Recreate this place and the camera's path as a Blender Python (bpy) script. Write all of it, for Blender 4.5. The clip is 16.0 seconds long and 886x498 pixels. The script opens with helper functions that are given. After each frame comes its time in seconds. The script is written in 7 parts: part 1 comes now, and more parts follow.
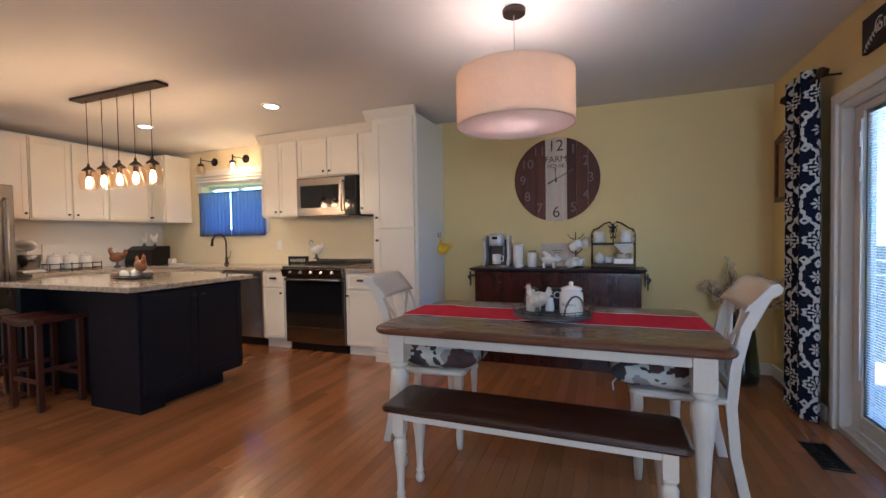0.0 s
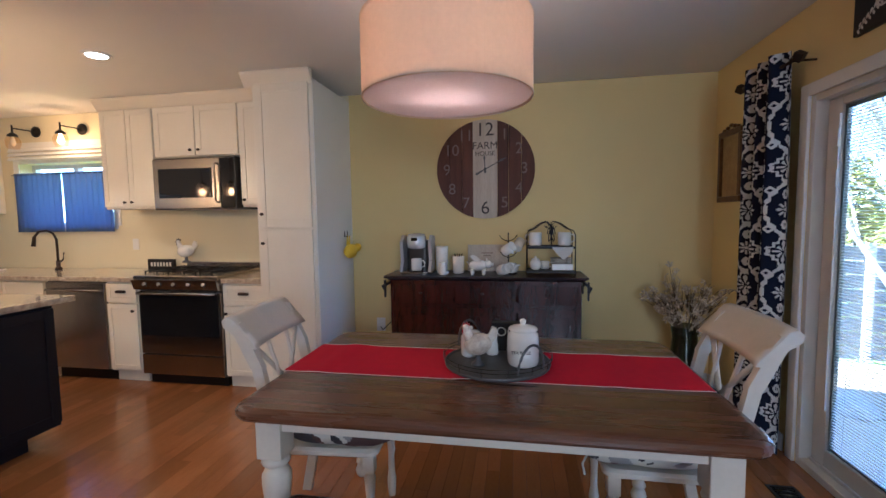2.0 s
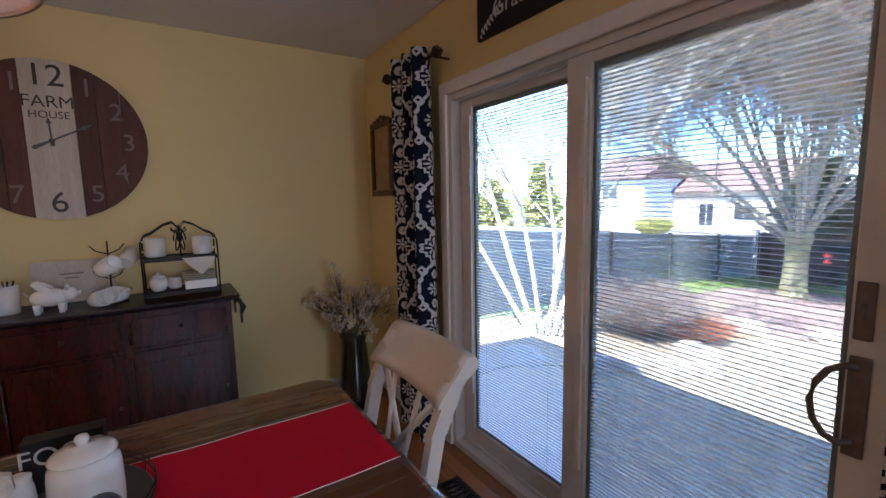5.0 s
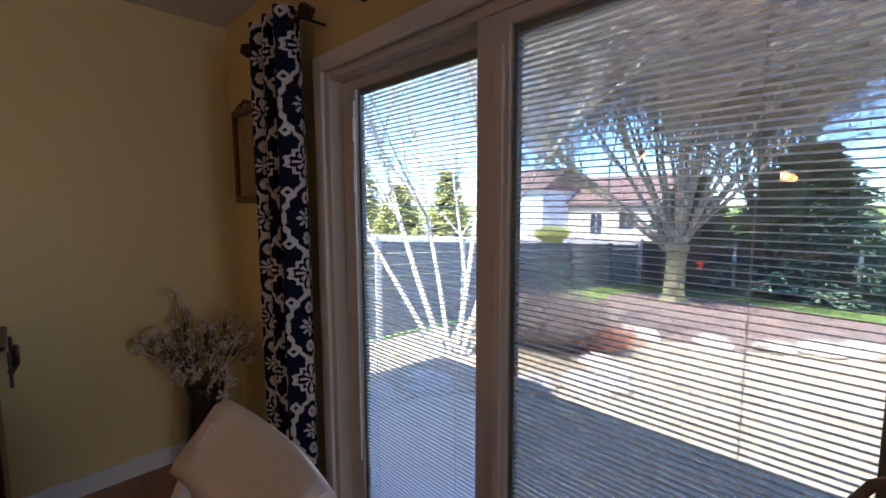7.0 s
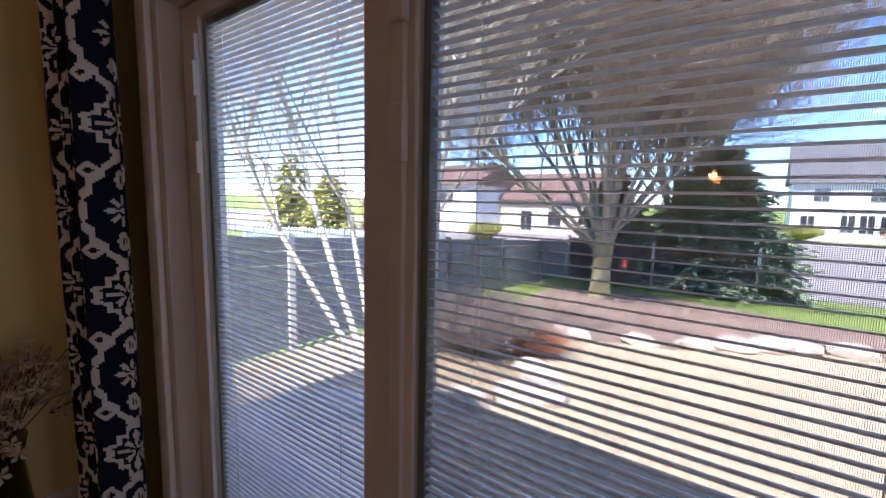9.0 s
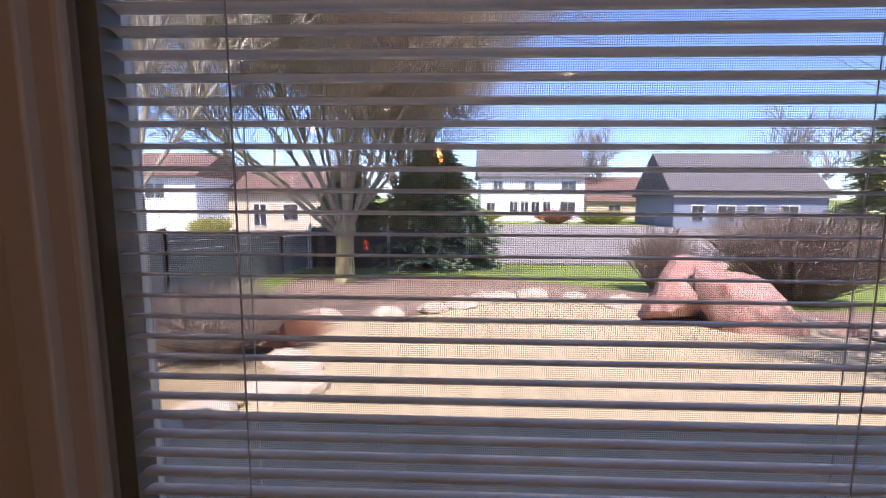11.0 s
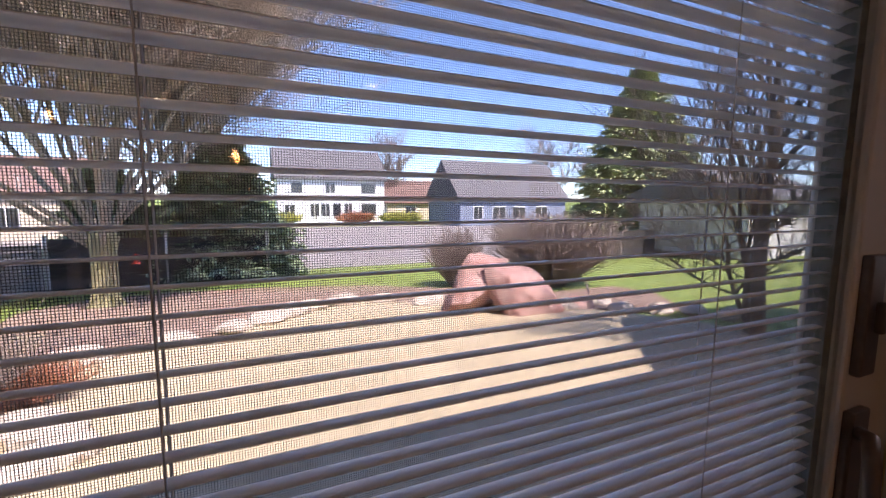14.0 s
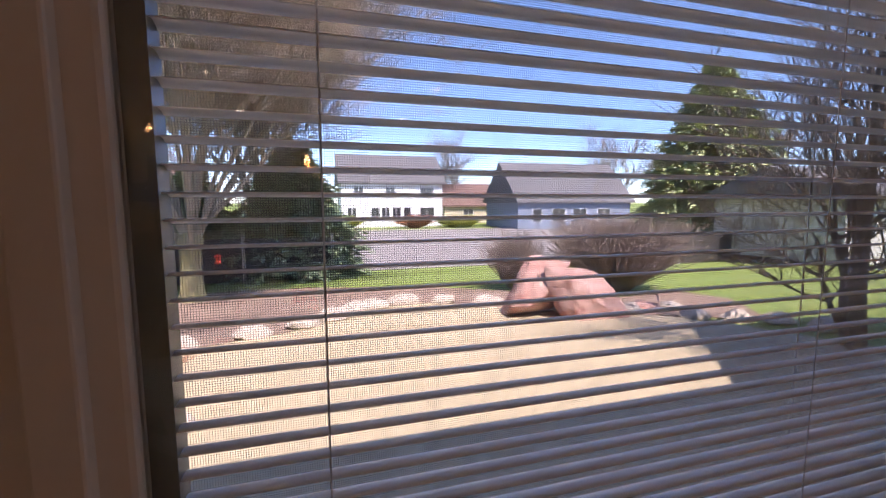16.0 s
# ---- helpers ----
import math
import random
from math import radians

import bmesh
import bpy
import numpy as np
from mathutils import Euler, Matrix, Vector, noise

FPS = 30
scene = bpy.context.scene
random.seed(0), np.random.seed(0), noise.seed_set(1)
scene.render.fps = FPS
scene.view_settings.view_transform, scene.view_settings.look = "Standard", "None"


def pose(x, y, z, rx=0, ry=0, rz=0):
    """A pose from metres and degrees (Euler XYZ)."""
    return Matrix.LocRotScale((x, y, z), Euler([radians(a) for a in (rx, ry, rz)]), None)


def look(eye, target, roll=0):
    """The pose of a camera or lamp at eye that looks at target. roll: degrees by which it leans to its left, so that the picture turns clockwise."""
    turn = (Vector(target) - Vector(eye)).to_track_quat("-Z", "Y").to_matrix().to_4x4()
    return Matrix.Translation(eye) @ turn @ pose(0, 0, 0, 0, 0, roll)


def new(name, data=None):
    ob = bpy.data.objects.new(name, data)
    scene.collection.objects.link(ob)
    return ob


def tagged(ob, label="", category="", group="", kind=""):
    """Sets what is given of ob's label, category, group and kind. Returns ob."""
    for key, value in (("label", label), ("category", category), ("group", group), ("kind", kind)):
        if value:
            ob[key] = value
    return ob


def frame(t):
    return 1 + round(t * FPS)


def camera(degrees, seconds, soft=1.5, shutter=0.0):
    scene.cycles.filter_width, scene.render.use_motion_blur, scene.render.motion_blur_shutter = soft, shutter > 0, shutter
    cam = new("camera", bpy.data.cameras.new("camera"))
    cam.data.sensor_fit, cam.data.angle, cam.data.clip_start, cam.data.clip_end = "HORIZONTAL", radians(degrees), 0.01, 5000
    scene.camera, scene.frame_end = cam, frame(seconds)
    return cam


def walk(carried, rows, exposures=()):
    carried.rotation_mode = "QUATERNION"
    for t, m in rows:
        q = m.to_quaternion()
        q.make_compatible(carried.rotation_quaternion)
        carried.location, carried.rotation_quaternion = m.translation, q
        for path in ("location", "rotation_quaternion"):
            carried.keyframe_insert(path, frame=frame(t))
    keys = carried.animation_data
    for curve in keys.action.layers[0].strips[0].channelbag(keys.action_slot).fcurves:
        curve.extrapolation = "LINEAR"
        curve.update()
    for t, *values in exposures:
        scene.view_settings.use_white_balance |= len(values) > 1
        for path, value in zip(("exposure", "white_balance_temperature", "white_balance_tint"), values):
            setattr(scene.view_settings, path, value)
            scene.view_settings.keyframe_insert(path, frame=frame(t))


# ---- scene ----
LENS = 92.2
cam = camera(LENS, 16.0)
PATH = [
    (0.0, (0.495, -0.120, 1.219), (-0.227, 1.745, 1.165), -0.9),
    (0.5, (0.478, 0.096, 1.220), (-0.229, 1.965, 1.155), -0.2),
    (1.0, (0.447, 0.235, 1.218), (-0.247, 2.109, 1.123), 0.0),
    (1.5, (0.347, 0.421, 1.271), (-0.247, 2.327, 1.152), -0.4),
    (2.0, (0.280, 0.593, 1.378), (-0.060, 2.558, 1.230), -0.8),
    (2.5, (0.304, 0.737, 1.394), (0.299, 2.729, 1.218), -0.7),
    (3.0, (0.358, 0.826, 1.406), (0.512, 2.811, 1.214), -0.3),
    (3.5, (0.404, 0.890, 1.412), (0.740, 2.850, 1.198), 0.1),
    (4.0, (0.417, 1.003, 1.429), (0.995, 2.905, 1.208), -0.4),
    (4.5, (0.430, 1.120, 1.435), (1.334, 2.891, 1.213), -1.5),
    (5.0, (0.491, 1.203, 1.439), (1.566, 2.873, 1.201), -1.1),
    (5.2, (0.532, 1.239, 1.454), (1.648, 2.879, 1.206), -0.7),
    (7.5, (0.990, 1.627, 1.448), (2.438, 2.991, 1.236), 0.4),
    (8.0, (1.127, 1.700, 1.467), (2.594, 3.038, 1.223), 1.5),
    (8.2, (1.175, 1.730, 1.465), (2.649, 3.061, 1.220), 1.6),
]
LATE = [
    (10.5, 1.449, 1.925, 1.300, -6.64, 0.10, -78.8),
    (11.0, 1.523, 1.980, 1.225, -6.93, 0.28, -88.0),
    (11.5, 1.555, 2.027, 1.215, -6.82, 0.30, -94.9),
    (12.0, 1.575, 2.075, 1.230, -7.30, 0.99, -101.0),
    (12.5, 1.570, 2.090, 1.215, -7.20, 1.11, -105.2),
    (13.0, 1.565, 2.091, 1.220, -6.70, 0.87, -108.8),
    (13.5, 1.570, 2.090, 1.250, -6.69, 0.53, -111.8),
    (14.0, 1.567, 2.087, 1.290, -6.60, 0.45, -114.2),
    (14.5, 1.566, 2.073, 1.330, -6.73, 0.10, -116.4),
    (15.0, 1.569, 2.080, 1.330, -6.53, 0.30, -116.8),
    (15.5, 1.558, 2.110, 1.330, -6.70, 0.07, -112.2),
    (16.0, 1.546, 2.137, 1.270, -6.20, -0.06, -106.5),
]


def aimed(x, y, z, pitch, roll, yaw):
    """A pose from place, pitch, roll and heading in degrees."""
    p, h = radians(pitch), radians(yaw)
    ahead = Vector((-math.sin(h) * math.cos(p), math.cos(h) * math.cos(p), math.sin(p)))
    return look((x, y, z), Vector((x, y, z)) + ahead, roll)


ROWS = [(t, look(eye, target, roll)) for t, eye, target, roll in PATH]
ROWS += [(t, aimed(*v)) for t, *v in LATE]
EXPOSURES = [(0.0, 3.7, 4800, 7), (2.5, 3.6, 4850, 8), (5.0, 3.3, 5150, 14), (7.3, 2.5, 5500, 16), (8.2, 2.45, 5550, 19), (10.5, 1.88, 6450, 30), (16.0, 1.95, 6600, 31)]
walk(cam, ROWS, EXPOSURES)

# ---- world, sun, lamps ----
SUN_EL, SUN_AZ = radians(55), (-0.985, -0.17)
world = bpy.data.worlds.new("world")
scene.world = world
world.use_nodes = True
wn = world.node_tree
sky = wn.nodes.new("ShaderNodeTexSky")
sky.sky_type = "NISHITA"
sky.sun_disc = False
sky.altitude, sky.dust_density, sky.ozone_density = 2500, 0.0, 6.0
sky.sun_elevation = SUN_EL
sky.sun_rotation = math.atan2(SUN_AZ[0], SUN_AZ[1])
wn.links.new(sky.outputs[0], wn.nodes["Background"].inputs[0])
wn.nodes["Background"].inputs[1].default_value = 0.15
sun = new("sun", bpy.data.lights.new("sun", "SUN"))
sun.data.energy, sun.data.angle, sun.data.color = 5.0, radians(0.53), (1.0, 0.95, 0.87)
c = math.cos(SUN_EL)
sun.matrix_world = look((SUN_AZ[0] * c * 50, SUN_AZ[1] * c * 50, math.sin(SUN_EL) * 50), (0, 0, 0))


def lamp(name, kind, place, energy, colour, size=0.05, aim=None):
    ob = new(name, bpy.data.lights.new(name, kind))
    ob.data.energy, ob.data.color = energy, colour
    if kind == "AREA":
        ob.data.size = size
    else:
        ob.data.shadow_soft_size = size
    ob.matrix_world = look(place, aim) if aim else Matrix.Translation(place)
    return ob


WARM = (1.0, 0.62, 0.32)
BULBS = [(-3.66 + 0.2 * i, 2.215, 1.74) for i in range(5)]
for b in BULBS:
    lamp("pendant_bulb_light", "POINT", b, 0.42, WARM, 0.03)
lamp("sconce_light", "POINT", (-4.0, 4.04, 2.16), 0.5, WARM, 0.03)
lamp("drum_light", "POINT", (0.02, 2.24, 1.97), 1.35, (1.0, 0.68, 0.48), 0.06)
for x, y in ((-4.126, 3.031), (-2.405, 3.026), (-4.1, 0.9), (-2.4, 0.9)):
    lamp("can_light", "SPOT", (x, y, 2.44), 1.7, (1.0, 0.78, 0.55), 0.05, (x, y, 0)).data.spot_size = radians(120)
# added fill from behind the viewpoint; the south wall has no window
lamp("rear_fill_light", "AREA", (0.75, -3.3, 1.5), 2.2, (0.90, 0.95, 1.0), 1.6, (0.4, 2, 1.3))
# second added fill, inside the east wall where there is no opening
lamp("side_fill_light", "AREA", (1.66, -1.9, 1.5), 4.6, (0.94, 0.97, 1.0), 1.4, (-1.3, 3.9, 1.4))


# ---- materials ----
def material(name, colour, rough=0.5, metal=0.0, second=None, scale=6.0, detail=40.0, bump=0.0, mix=0.5, coat=0.0,
             stretch=(1, 1, 1), random_tone=0.0, emit=None, glow=0.0, transmission=0.0, sheen=0.0):
    """A surface of two tones by noise at two scales, with fine relief."""
    m = bpy.data.materials.new(name)
    m.use_nodes = True
    n, l = m.node_tree.nodes, m.node_tree.links
    b = n["Principled BSDF"]
    b.inputs["Roughness"].default_value = rough
    b.inputs["Metallic"].default_value = metal
    b.inputs["Coat Weight"].default_value = coat
    b.inputs["Transmission Weight"].default_value = transmission
    b.inputs["Sheen Weight"].default_value = sheen * 0.1
    second = second or tuple(v * 0.86 for v in colour)
    tc = n.new("ShaderNodeTexCoord")
    mp = n.new("ShaderNodeMapping")
    mp.inputs["Scale"].default_value = stretch
    l.new(tc.outputs["Object"], mp.inputs[0])
    n1, n2 = n.new("ShaderNodeTexNoise"), n.new("ShaderNodeTexNoise")
    n1.inputs["Scale"].default_value, n2.inputs["Scale"].default_value = scale, detail
    n1.inputs["Detail"].default_value, n2.inputs["Detail"].default_value = 5, 4
    for k in (n1, n2):
        l.new(mp.outputs[0], k.inputs["Vector"])
    add = n.new("ShaderNodeMath")
    add.operation = "MULTIPLY_ADD"
    add.inputs[1].default_value = 0.55
    l.new(n1.outputs[0], add.inputs[0])
    half = n.new("ShaderNodeMath")
    half.operation = "MULTIPLY"
    half.inputs[1].default_value = 0.45
    l.new(n2.outputs[0], half.inputs[0])
    l.new(half.outputs[0], add.inputs[2])
    ramp = n.new("ShaderNodeValToRGB")
    ramp.color_ramp.elements[0].position, ramp.color_ramp.elements[1].position = 0.5 - mix * 0.4, 0.5 + mix * 0.4
    ramp.color_ramp.elements[0].color, ramp.color_ramp.elements[1].color = (*second, 1), (*colour, 1)
    l.new(add.outputs[0], ramp.inputs[0])
    out = ramp.outputs[0]
    if random_tone:
        info = n.new("ShaderNodeObjectInfo")
        rm = n.new("ShaderNodeMapRange")
        rm.inputs[3].default_value, rm.inputs[4].default_value = 1 - random_tone, 1 + random_tone
        l.new(info.outputs["Random"], rm.inputs[0])
        mul = n.new("ShaderNodeVectorMath")
        mul.operation = "SCALE"
        l.new(out, mul.inputs[0])
        l.new(rm.outputs[0], mul.inputs["Scale"])
        out = mul.outputs[0]
    l.new(out, b.inputs["Base Color"])
    if bump:
        bp = n.new("ShaderNodeBump")
        bp.inputs["Strength"].default_value = 0.5
        bp.inputs["Distance"].default_value = bump
        l.new(add.outputs[0], bp.inputs["Height"])
        l.new(bp.outputs[0], b.inputs["Normal"])
    rr = n.new("ShaderNodeMapRange")
    rr.inputs[3].default_value, rr.inputs[4].default_value = max(0.02, rough - 0.06), min(1, rough + 0.06)
    l.new(n1.outputs[0], rr.inputs[0])
    l.new(rr.outputs[0], b.inputs["Roughness"])
    if emit:
        b.inputs["Emission Color"].default_value = (*emit, 1)
        b.inputs["Emission Strength"].default_value = glow
    return m


def glass_material(name, tint=(1, 1, 1), gloss=1.0, ior=1.45):
    m = bpy.data.materials.new(name)
    m.use_nodes = True
    n, l = m.node_tree.nodes, m.node_tree.links
    n.remove(n["Principled BSDF"])
    tr, gl, fr, mx = n.new("ShaderNodeBsdfTransparent"), n.new("ShaderNodeBsdfGlossy"), n.new("ShaderNodeLayerWeight"), n.new("ShaderNodeMixShader")
    pw, ma = n.new("ShaderNodeMath"), n.new("ShaderNodeMath")
    pw.operation, pw.inputs[1].default_value = "POWER", 5.0
    ma.operation, ma.inputs[1].default_value, ma.inputs[2].default_value = "MULTIPLY_ADD", 0.90, ((ior - 1) / (ior + 1)) ** 2
    tr.inputs[0].default_value = (*tint, 1)
    gl.inputs["Roughness"].default_value = 0.02
    gl.inputs[0].default_value = (gloss, gloss, gloss, 1)
    fr.inputs[0].default_value = 0.5
    l.new(fr.outputs["Facing"], pw.inputs[0]); l.new(pw.outputs[0], ma.inputs[0]); l.new(ma.outputs[0], mx.inputs[0]); l.new(tr.outputs[0], mx.inputs[1]); l.new(gl.outputs[0], mx.inputs[2])
    l.new(mx.outputs[0], n["Material Output"].inputs[0])
    return m


def emitter(name, colour, strength):
    m = bpy.data.materials.new(name)
    m.use_nodes = True
    n, l = m.node_tree.nodes, m.node_tree.links
    n.remove(n["Principled BSDF"])
    e = n.new("ShaderNodeEmission")
    e.inputs[0].default_value, e.inputs[1].default_value = (*colour, 1), strength
    l.new(e.outputs[0], n["Material Output"].inputs[0])
    return m


def fabric_through(name, colour, amount=0.4):
    """Thin cloth that lets part of the light through."""
    m = material(name, colour, 0.9, bump=0.0004, scale=60, detail=400, sheen=0.2)
    n, l = m.node_tree.nodes, m.node_tree.links
    t, mx = n.new("ShaderNodeBsdfTranslucent"), n.new("ShaderNodeMixShader")
    t.inputs[0].default_value = (*colour, 1)
    mx.inputs[0].default_value = amount
    l.new(n["Principled BSDF"].outputs[0], mx.inputs[1]); l.new(t.outputs[0], mx.inputs[2])
    l.new(mx.outputs[0], n["Material Output"].inputs[0])
    return m


def wood_floor():
    m = material("oak_floor", (0.36, 0.143, 0.045), 0.20, second=(0.25, 0.092, 0.028), scale=1.6, detail=30, stretch=(9, 0.7, 1), bump=0.0003, coat=0.25, mix=0.6)
    n, l = m.node_tree.nodes, m.node_tree.links
    b = n["Principled BSDF"]
    src = b.inputs["Base Color"].links[0].from_socket
    info, geo = n.new("ShaderNodeObjectInfo"), n.new("ShaderNodeNewGeometry")
    s = n.new("ShaderNodeMath"); s.operation = "ADD"
    f = n.new("ShaderNodeMath"); f.operation = "FRACT"
    l.new(info.outputs["Random"], s.inputs[0]); l.new(geo.outputs["Random Per Island"], s.inputs[1]); l.new(s.outputs[0], f.inputs[0])
    r = n.new("ShaderNodeMapRange"); r.inputs[3].default_value, r.inputs[4].default_value = 0.84, 1.16
    l.new(f.outputs[0], r.inputs[0])
    mul = n.new("ShaderNodeVectorMath"); mul.operation = "SCALE"
    l.new(src, mul.inputs[0]); l.new(r.outputs[0], mul.inputs["Scale"]); l.new(mul.outputs[0], b.inputs["Base Color"])
    return m


M_WALL = material("yellow_wall_paint", (0.74, 0.59, 0.26), 0.62, second=(0.70, 0.555, 0.24), scale=2, detail=160, bump=0.0006)
M_PALE = material("pale_wall_paint", (0.76, 0.74, 0.68), 0.6, second=(0.72, 0.70, 0.64), scale=2, detail=160, bump=0.0005)
M_KITCHEN = material("cream_kitchen_wall", (0.76, 0.68, 0.46), 0.6, second=(0.72, 0.64, 0.43), scale=2, detail=160, bump=0.0005)
M_CEIL = material("white_ceiling_paint", (0.76, 0.75, 0.73), 0.8, second=(0.72, 0.71, 0.70), scale=1.2, detail=220, bump=0.0012)
M_TRIM = material("white_trim_paint", (0.78, 0.77, 0.74), 0.35, second=(0.74, 0.73, 0.70), scale=5, detail=90, bump=0.0003)
M_FRAME = material("beige_vinyl_frame", (0.62, 0.59, 0.54), 0.4, second=(0.65, 0.62, 0.57), scale=5, detail=90, bump=0.0002)
M_CAB = material("cream_cabinet_paint", (0.78, 0.72, 0.60), 0.38, second=(0.74, 0.68, 0.56), scale=5, detail=90, bump=0.0002)
M_ISLE = material("navy_cabinet_paint", (0.003, 0.005, 0.012), 0.6, second=(0.002, 0.0035, 0.009), scale=5, detail=90)
M_GRANITE = material("speckled_granite", (0.62, 0.52, 0.38), 0.12, second=(0.26, 0.20, 0.15), scale=38, detail=190, coat=0.4, mix=0.35)
M_STEEL = material("brushed_steel", (0.42, 0.39, 0.36), 0.24, 1.0, second=(0.33, 0.31, 0.29), scale=30, detail=300, stretch=(1, 30, 30))
M_DARKSTEEL = material("dark_steel", (0.12, 0.115, 0.11), 0.3, 0.9)
M_BLACKGLASS = material("black_oven_glass", (0.008, 0.008, 0.009), 0.05, coat=0.6)
M_LATCH = material("worn_bronze", (0.17, 0.13, 0.11), 0.45, 0.6, second=(0.11, 0.085, 0.07), scale=40)
M_BLACK = material("black_metal", (0.018, 0.016, 0.015), 0.42, 0.6, scale=30)
M_BRONZE = material("dark_bronze", (0.05, 0.035, 0.028), 0.4, 0.8, scale=30)
M_TOP = material("walnut_table_top", (0.135, 0.056, 0.028), 0.27, second=(0.090, 0.037, 0.018), scale=2.5, detail=26, stretch=(0.6, 9, 9), bump=0.0002, coat=0.3)
M_BENCH = material("dark_bench_top", (0.060, 0.024, 0.013), 0.24, second=(0.018, 0.008, 0.005), scale=2.5, detail=26, stretch=(0.6, 9, 9), bump=0.0002, coat=0.2)
M_LEG = material("white_chair_paint", (0.68, 0.62, 0.53), 0.4, second=(0.61, 0.56, 0.48), scale=8, detail=70, bump=0.0003)
M_BUFFET = material("cherry_buffet_wood", (0.060, 0.009, 0.006), 0.24, second=(0.018, 0.003, 0.002), scale=3, detail=30, stretch=(6, 6, 0.6), coat=0.08)
M_BUFTOP = material("dark_buffet_top", (0.022, 0.018, 0.026), 0.35, second=(0.012, 0.010, 0.014), scale=5)
M_RED = material("red_runner_cloth", (0.56, 0.003, 0.026), 0.95, second=(0.48, 0.002, 0.021), scale=30, detail=500, bump=0.0006, sheen=0.3)
M_CREAM = material("white_glazed_ceramic", (0.80, 0.77, 0.71), 0.16, second=(0.76, 0.73, 0.67), scale=6, coat=0.3)
M_CUSHION = material("cushion_cloth", (0.62, 0.60, 0.54), 0.9, second=(0.56, 0.54, 0.48), scale=20, detail=400, bump=0.0006)
M_NAVY = material("navy_curtain_cloth", (0.010, 0.014, 0.032), 0.9, second=(0.007, 0.010, 0.024), scale=30, detail=500, bump=0.0005, sheen=0.1)
M_WHITEPRINT = material("white_curtain_print", (0.62, 0.62, 0.60), 0.9, scale=30, detail=500, bump=0.0004)
M_WEATHER = material("weathered_clock_wood", (0.15, 0.060, 0.040), 0.75, second=(0.055, 0.022, 0.016), scale=3, detail=30, stretch=(10, 10, 0.8), bump=0.0012, mix=0.7, random_tone=0.2)
M_WHITEWOOD = material("whitewashed_wood", (0.66, 0.60, 0.50), 0.7, second=(0.42, 0.35, 0.27), scale=2, detail=24, stretch=(10, 10, 0.8), bump=0.0008, mix=0.55)
M_SIGN = material("black_sign_board", (0.014, 0.012, 0.012), 0.5)
M_INK = material("white_ink", (0.66, 0.62, 0.54), 0.7)
M_GREYINK = material("faded_numeral_paint", (0.24, 0.19, 0.165), 0.8)
M_DARKINK = material("dark_print", (0.06, 0.05, 0.05), 0.8)
M_STOOL = material("mahogany_stool_wood", (0.075, 0.022, 0.012), 0.35, second=(0.04, 0.012, 0.008), scale=3, detail=30, stretch=(6, 6, 0.6))
M_ZINC = material("grey_zinc_tray", (0.11, 0.11, 0.115), 0.45, 0.5, second=(0.11, 0.11, 0.11), scale=14, detail=90)
M_YELLOW = material("yellow_mitt_cloth", (0.80, 0.50, 0.02), 0.85, bump=0.0006, detail=300)
M_RUST = material("rust_brown_glaze", (0.30, 0.12, 0.04), 0.4, second=(0.14, 0.05, 0.02), scale=14)
M_CLEAR = glass_material("clear_glass", (0.985, 0.995, 0.99))
M_SMOKE = glass_material("amber_pendant_glass", (0.96, 0.86, 0.74), 1.0, 1.35)
M_VASE = glass_material("grey_vase_glass", (0.55, 0.60, 0.58), 1.0, 1.5)
M_BULB = emitter("lit_filament_bulb", (1.0, 0.55, 0.20), 5.0)
M_DIM = material("unlit_bulb_glass", (0.8, 0.75, 0.66), 0.1)
M_CAN = emitter("lit_can_lamp", (1.0, 0.82, 0.58), 2.5)
M_SHADE = fabric_through("linen_drum_shade", (0.80, 0.65, 0.50), 0.35)
M_DIFF = fabric_through("drum_diffuser_cloth", (0.74, 0.68, 0.68), 0.35)
M_CAFE = fabric_through("blue_cafe_curtain_cloth", (0.10, 0.135, 0.23), 0.5)
M_SLAT = material("aluminium_blind_slat", (0.85, 0.84, 0.82), 0.4, second=(0.82, 0.81, 0.79), scale=20)
M_SLATFRAME = material("grey_blind_channel", (0.17, 0.19, 0.175), 0.4)
M_CORD = material("blind_cord", (0.62, 0.60, 0.58), 0.8)
M_SCREEN = material("dark_screen_wire", (0.05, 0.05, 0.05), 0.6, 0.3)
M_FLOWER = material("cream_flower_petal", (0.74, 0.66, 0.52), 0.8, second=(0.30, 0.24, 0.15), scale=30)
M_TWIG = material("dry_twig", (0.12, 0.08, 0.05), 0.8, scale=30)
M_GOLD = material("old_gold_frame", (0.16, 0.085, 0.035), 0.4, 0.4, second=(0.07, 0.03, 0.015), scale=30, bump=0.001)
M_PRINT = material("aged_print_paper", (0.45, 0.33, 0.15), 0.6, second=(0.25, 0.16, 0.07), scale=14, detail=60)
M_OAK = wood_floor()
for m, gloss in ((M_RED, 0.12), (M_NAVY, 0.12), (M_WHITEPRINT, 0.2), (M_CUSHION, 0.2), (M_ISLE, 0.35), (M_SIGN, 0.3)):
    m.node_tree.nodes["Principled BSDF"].inputs["Specular IOR Level"].default_value = gloss


# ---- building helpers ----
def box(bm, x0, y0, z0, x1, y1, z1, bevel=0.0):
    made = bmesh.ops.create_cube(bm, size=1.0)["verts"]
    for v in made:
        v.co = Vector(((x0 + x1) / 2 + v.co.x * (x1 - x0), (y0 + y1) / 2 + v.co.y * (y1 - y0), (z0 + z1) / 2 + v.co.z * (z1 - z0)))
    if bevel:
        edges = list({e for v in made for e in v.link_edges})
        bmesh.ops.bevel(bm, geom=edges, offset=bevel, segments=2, profile=0.5, affect="EDGES")
    return made


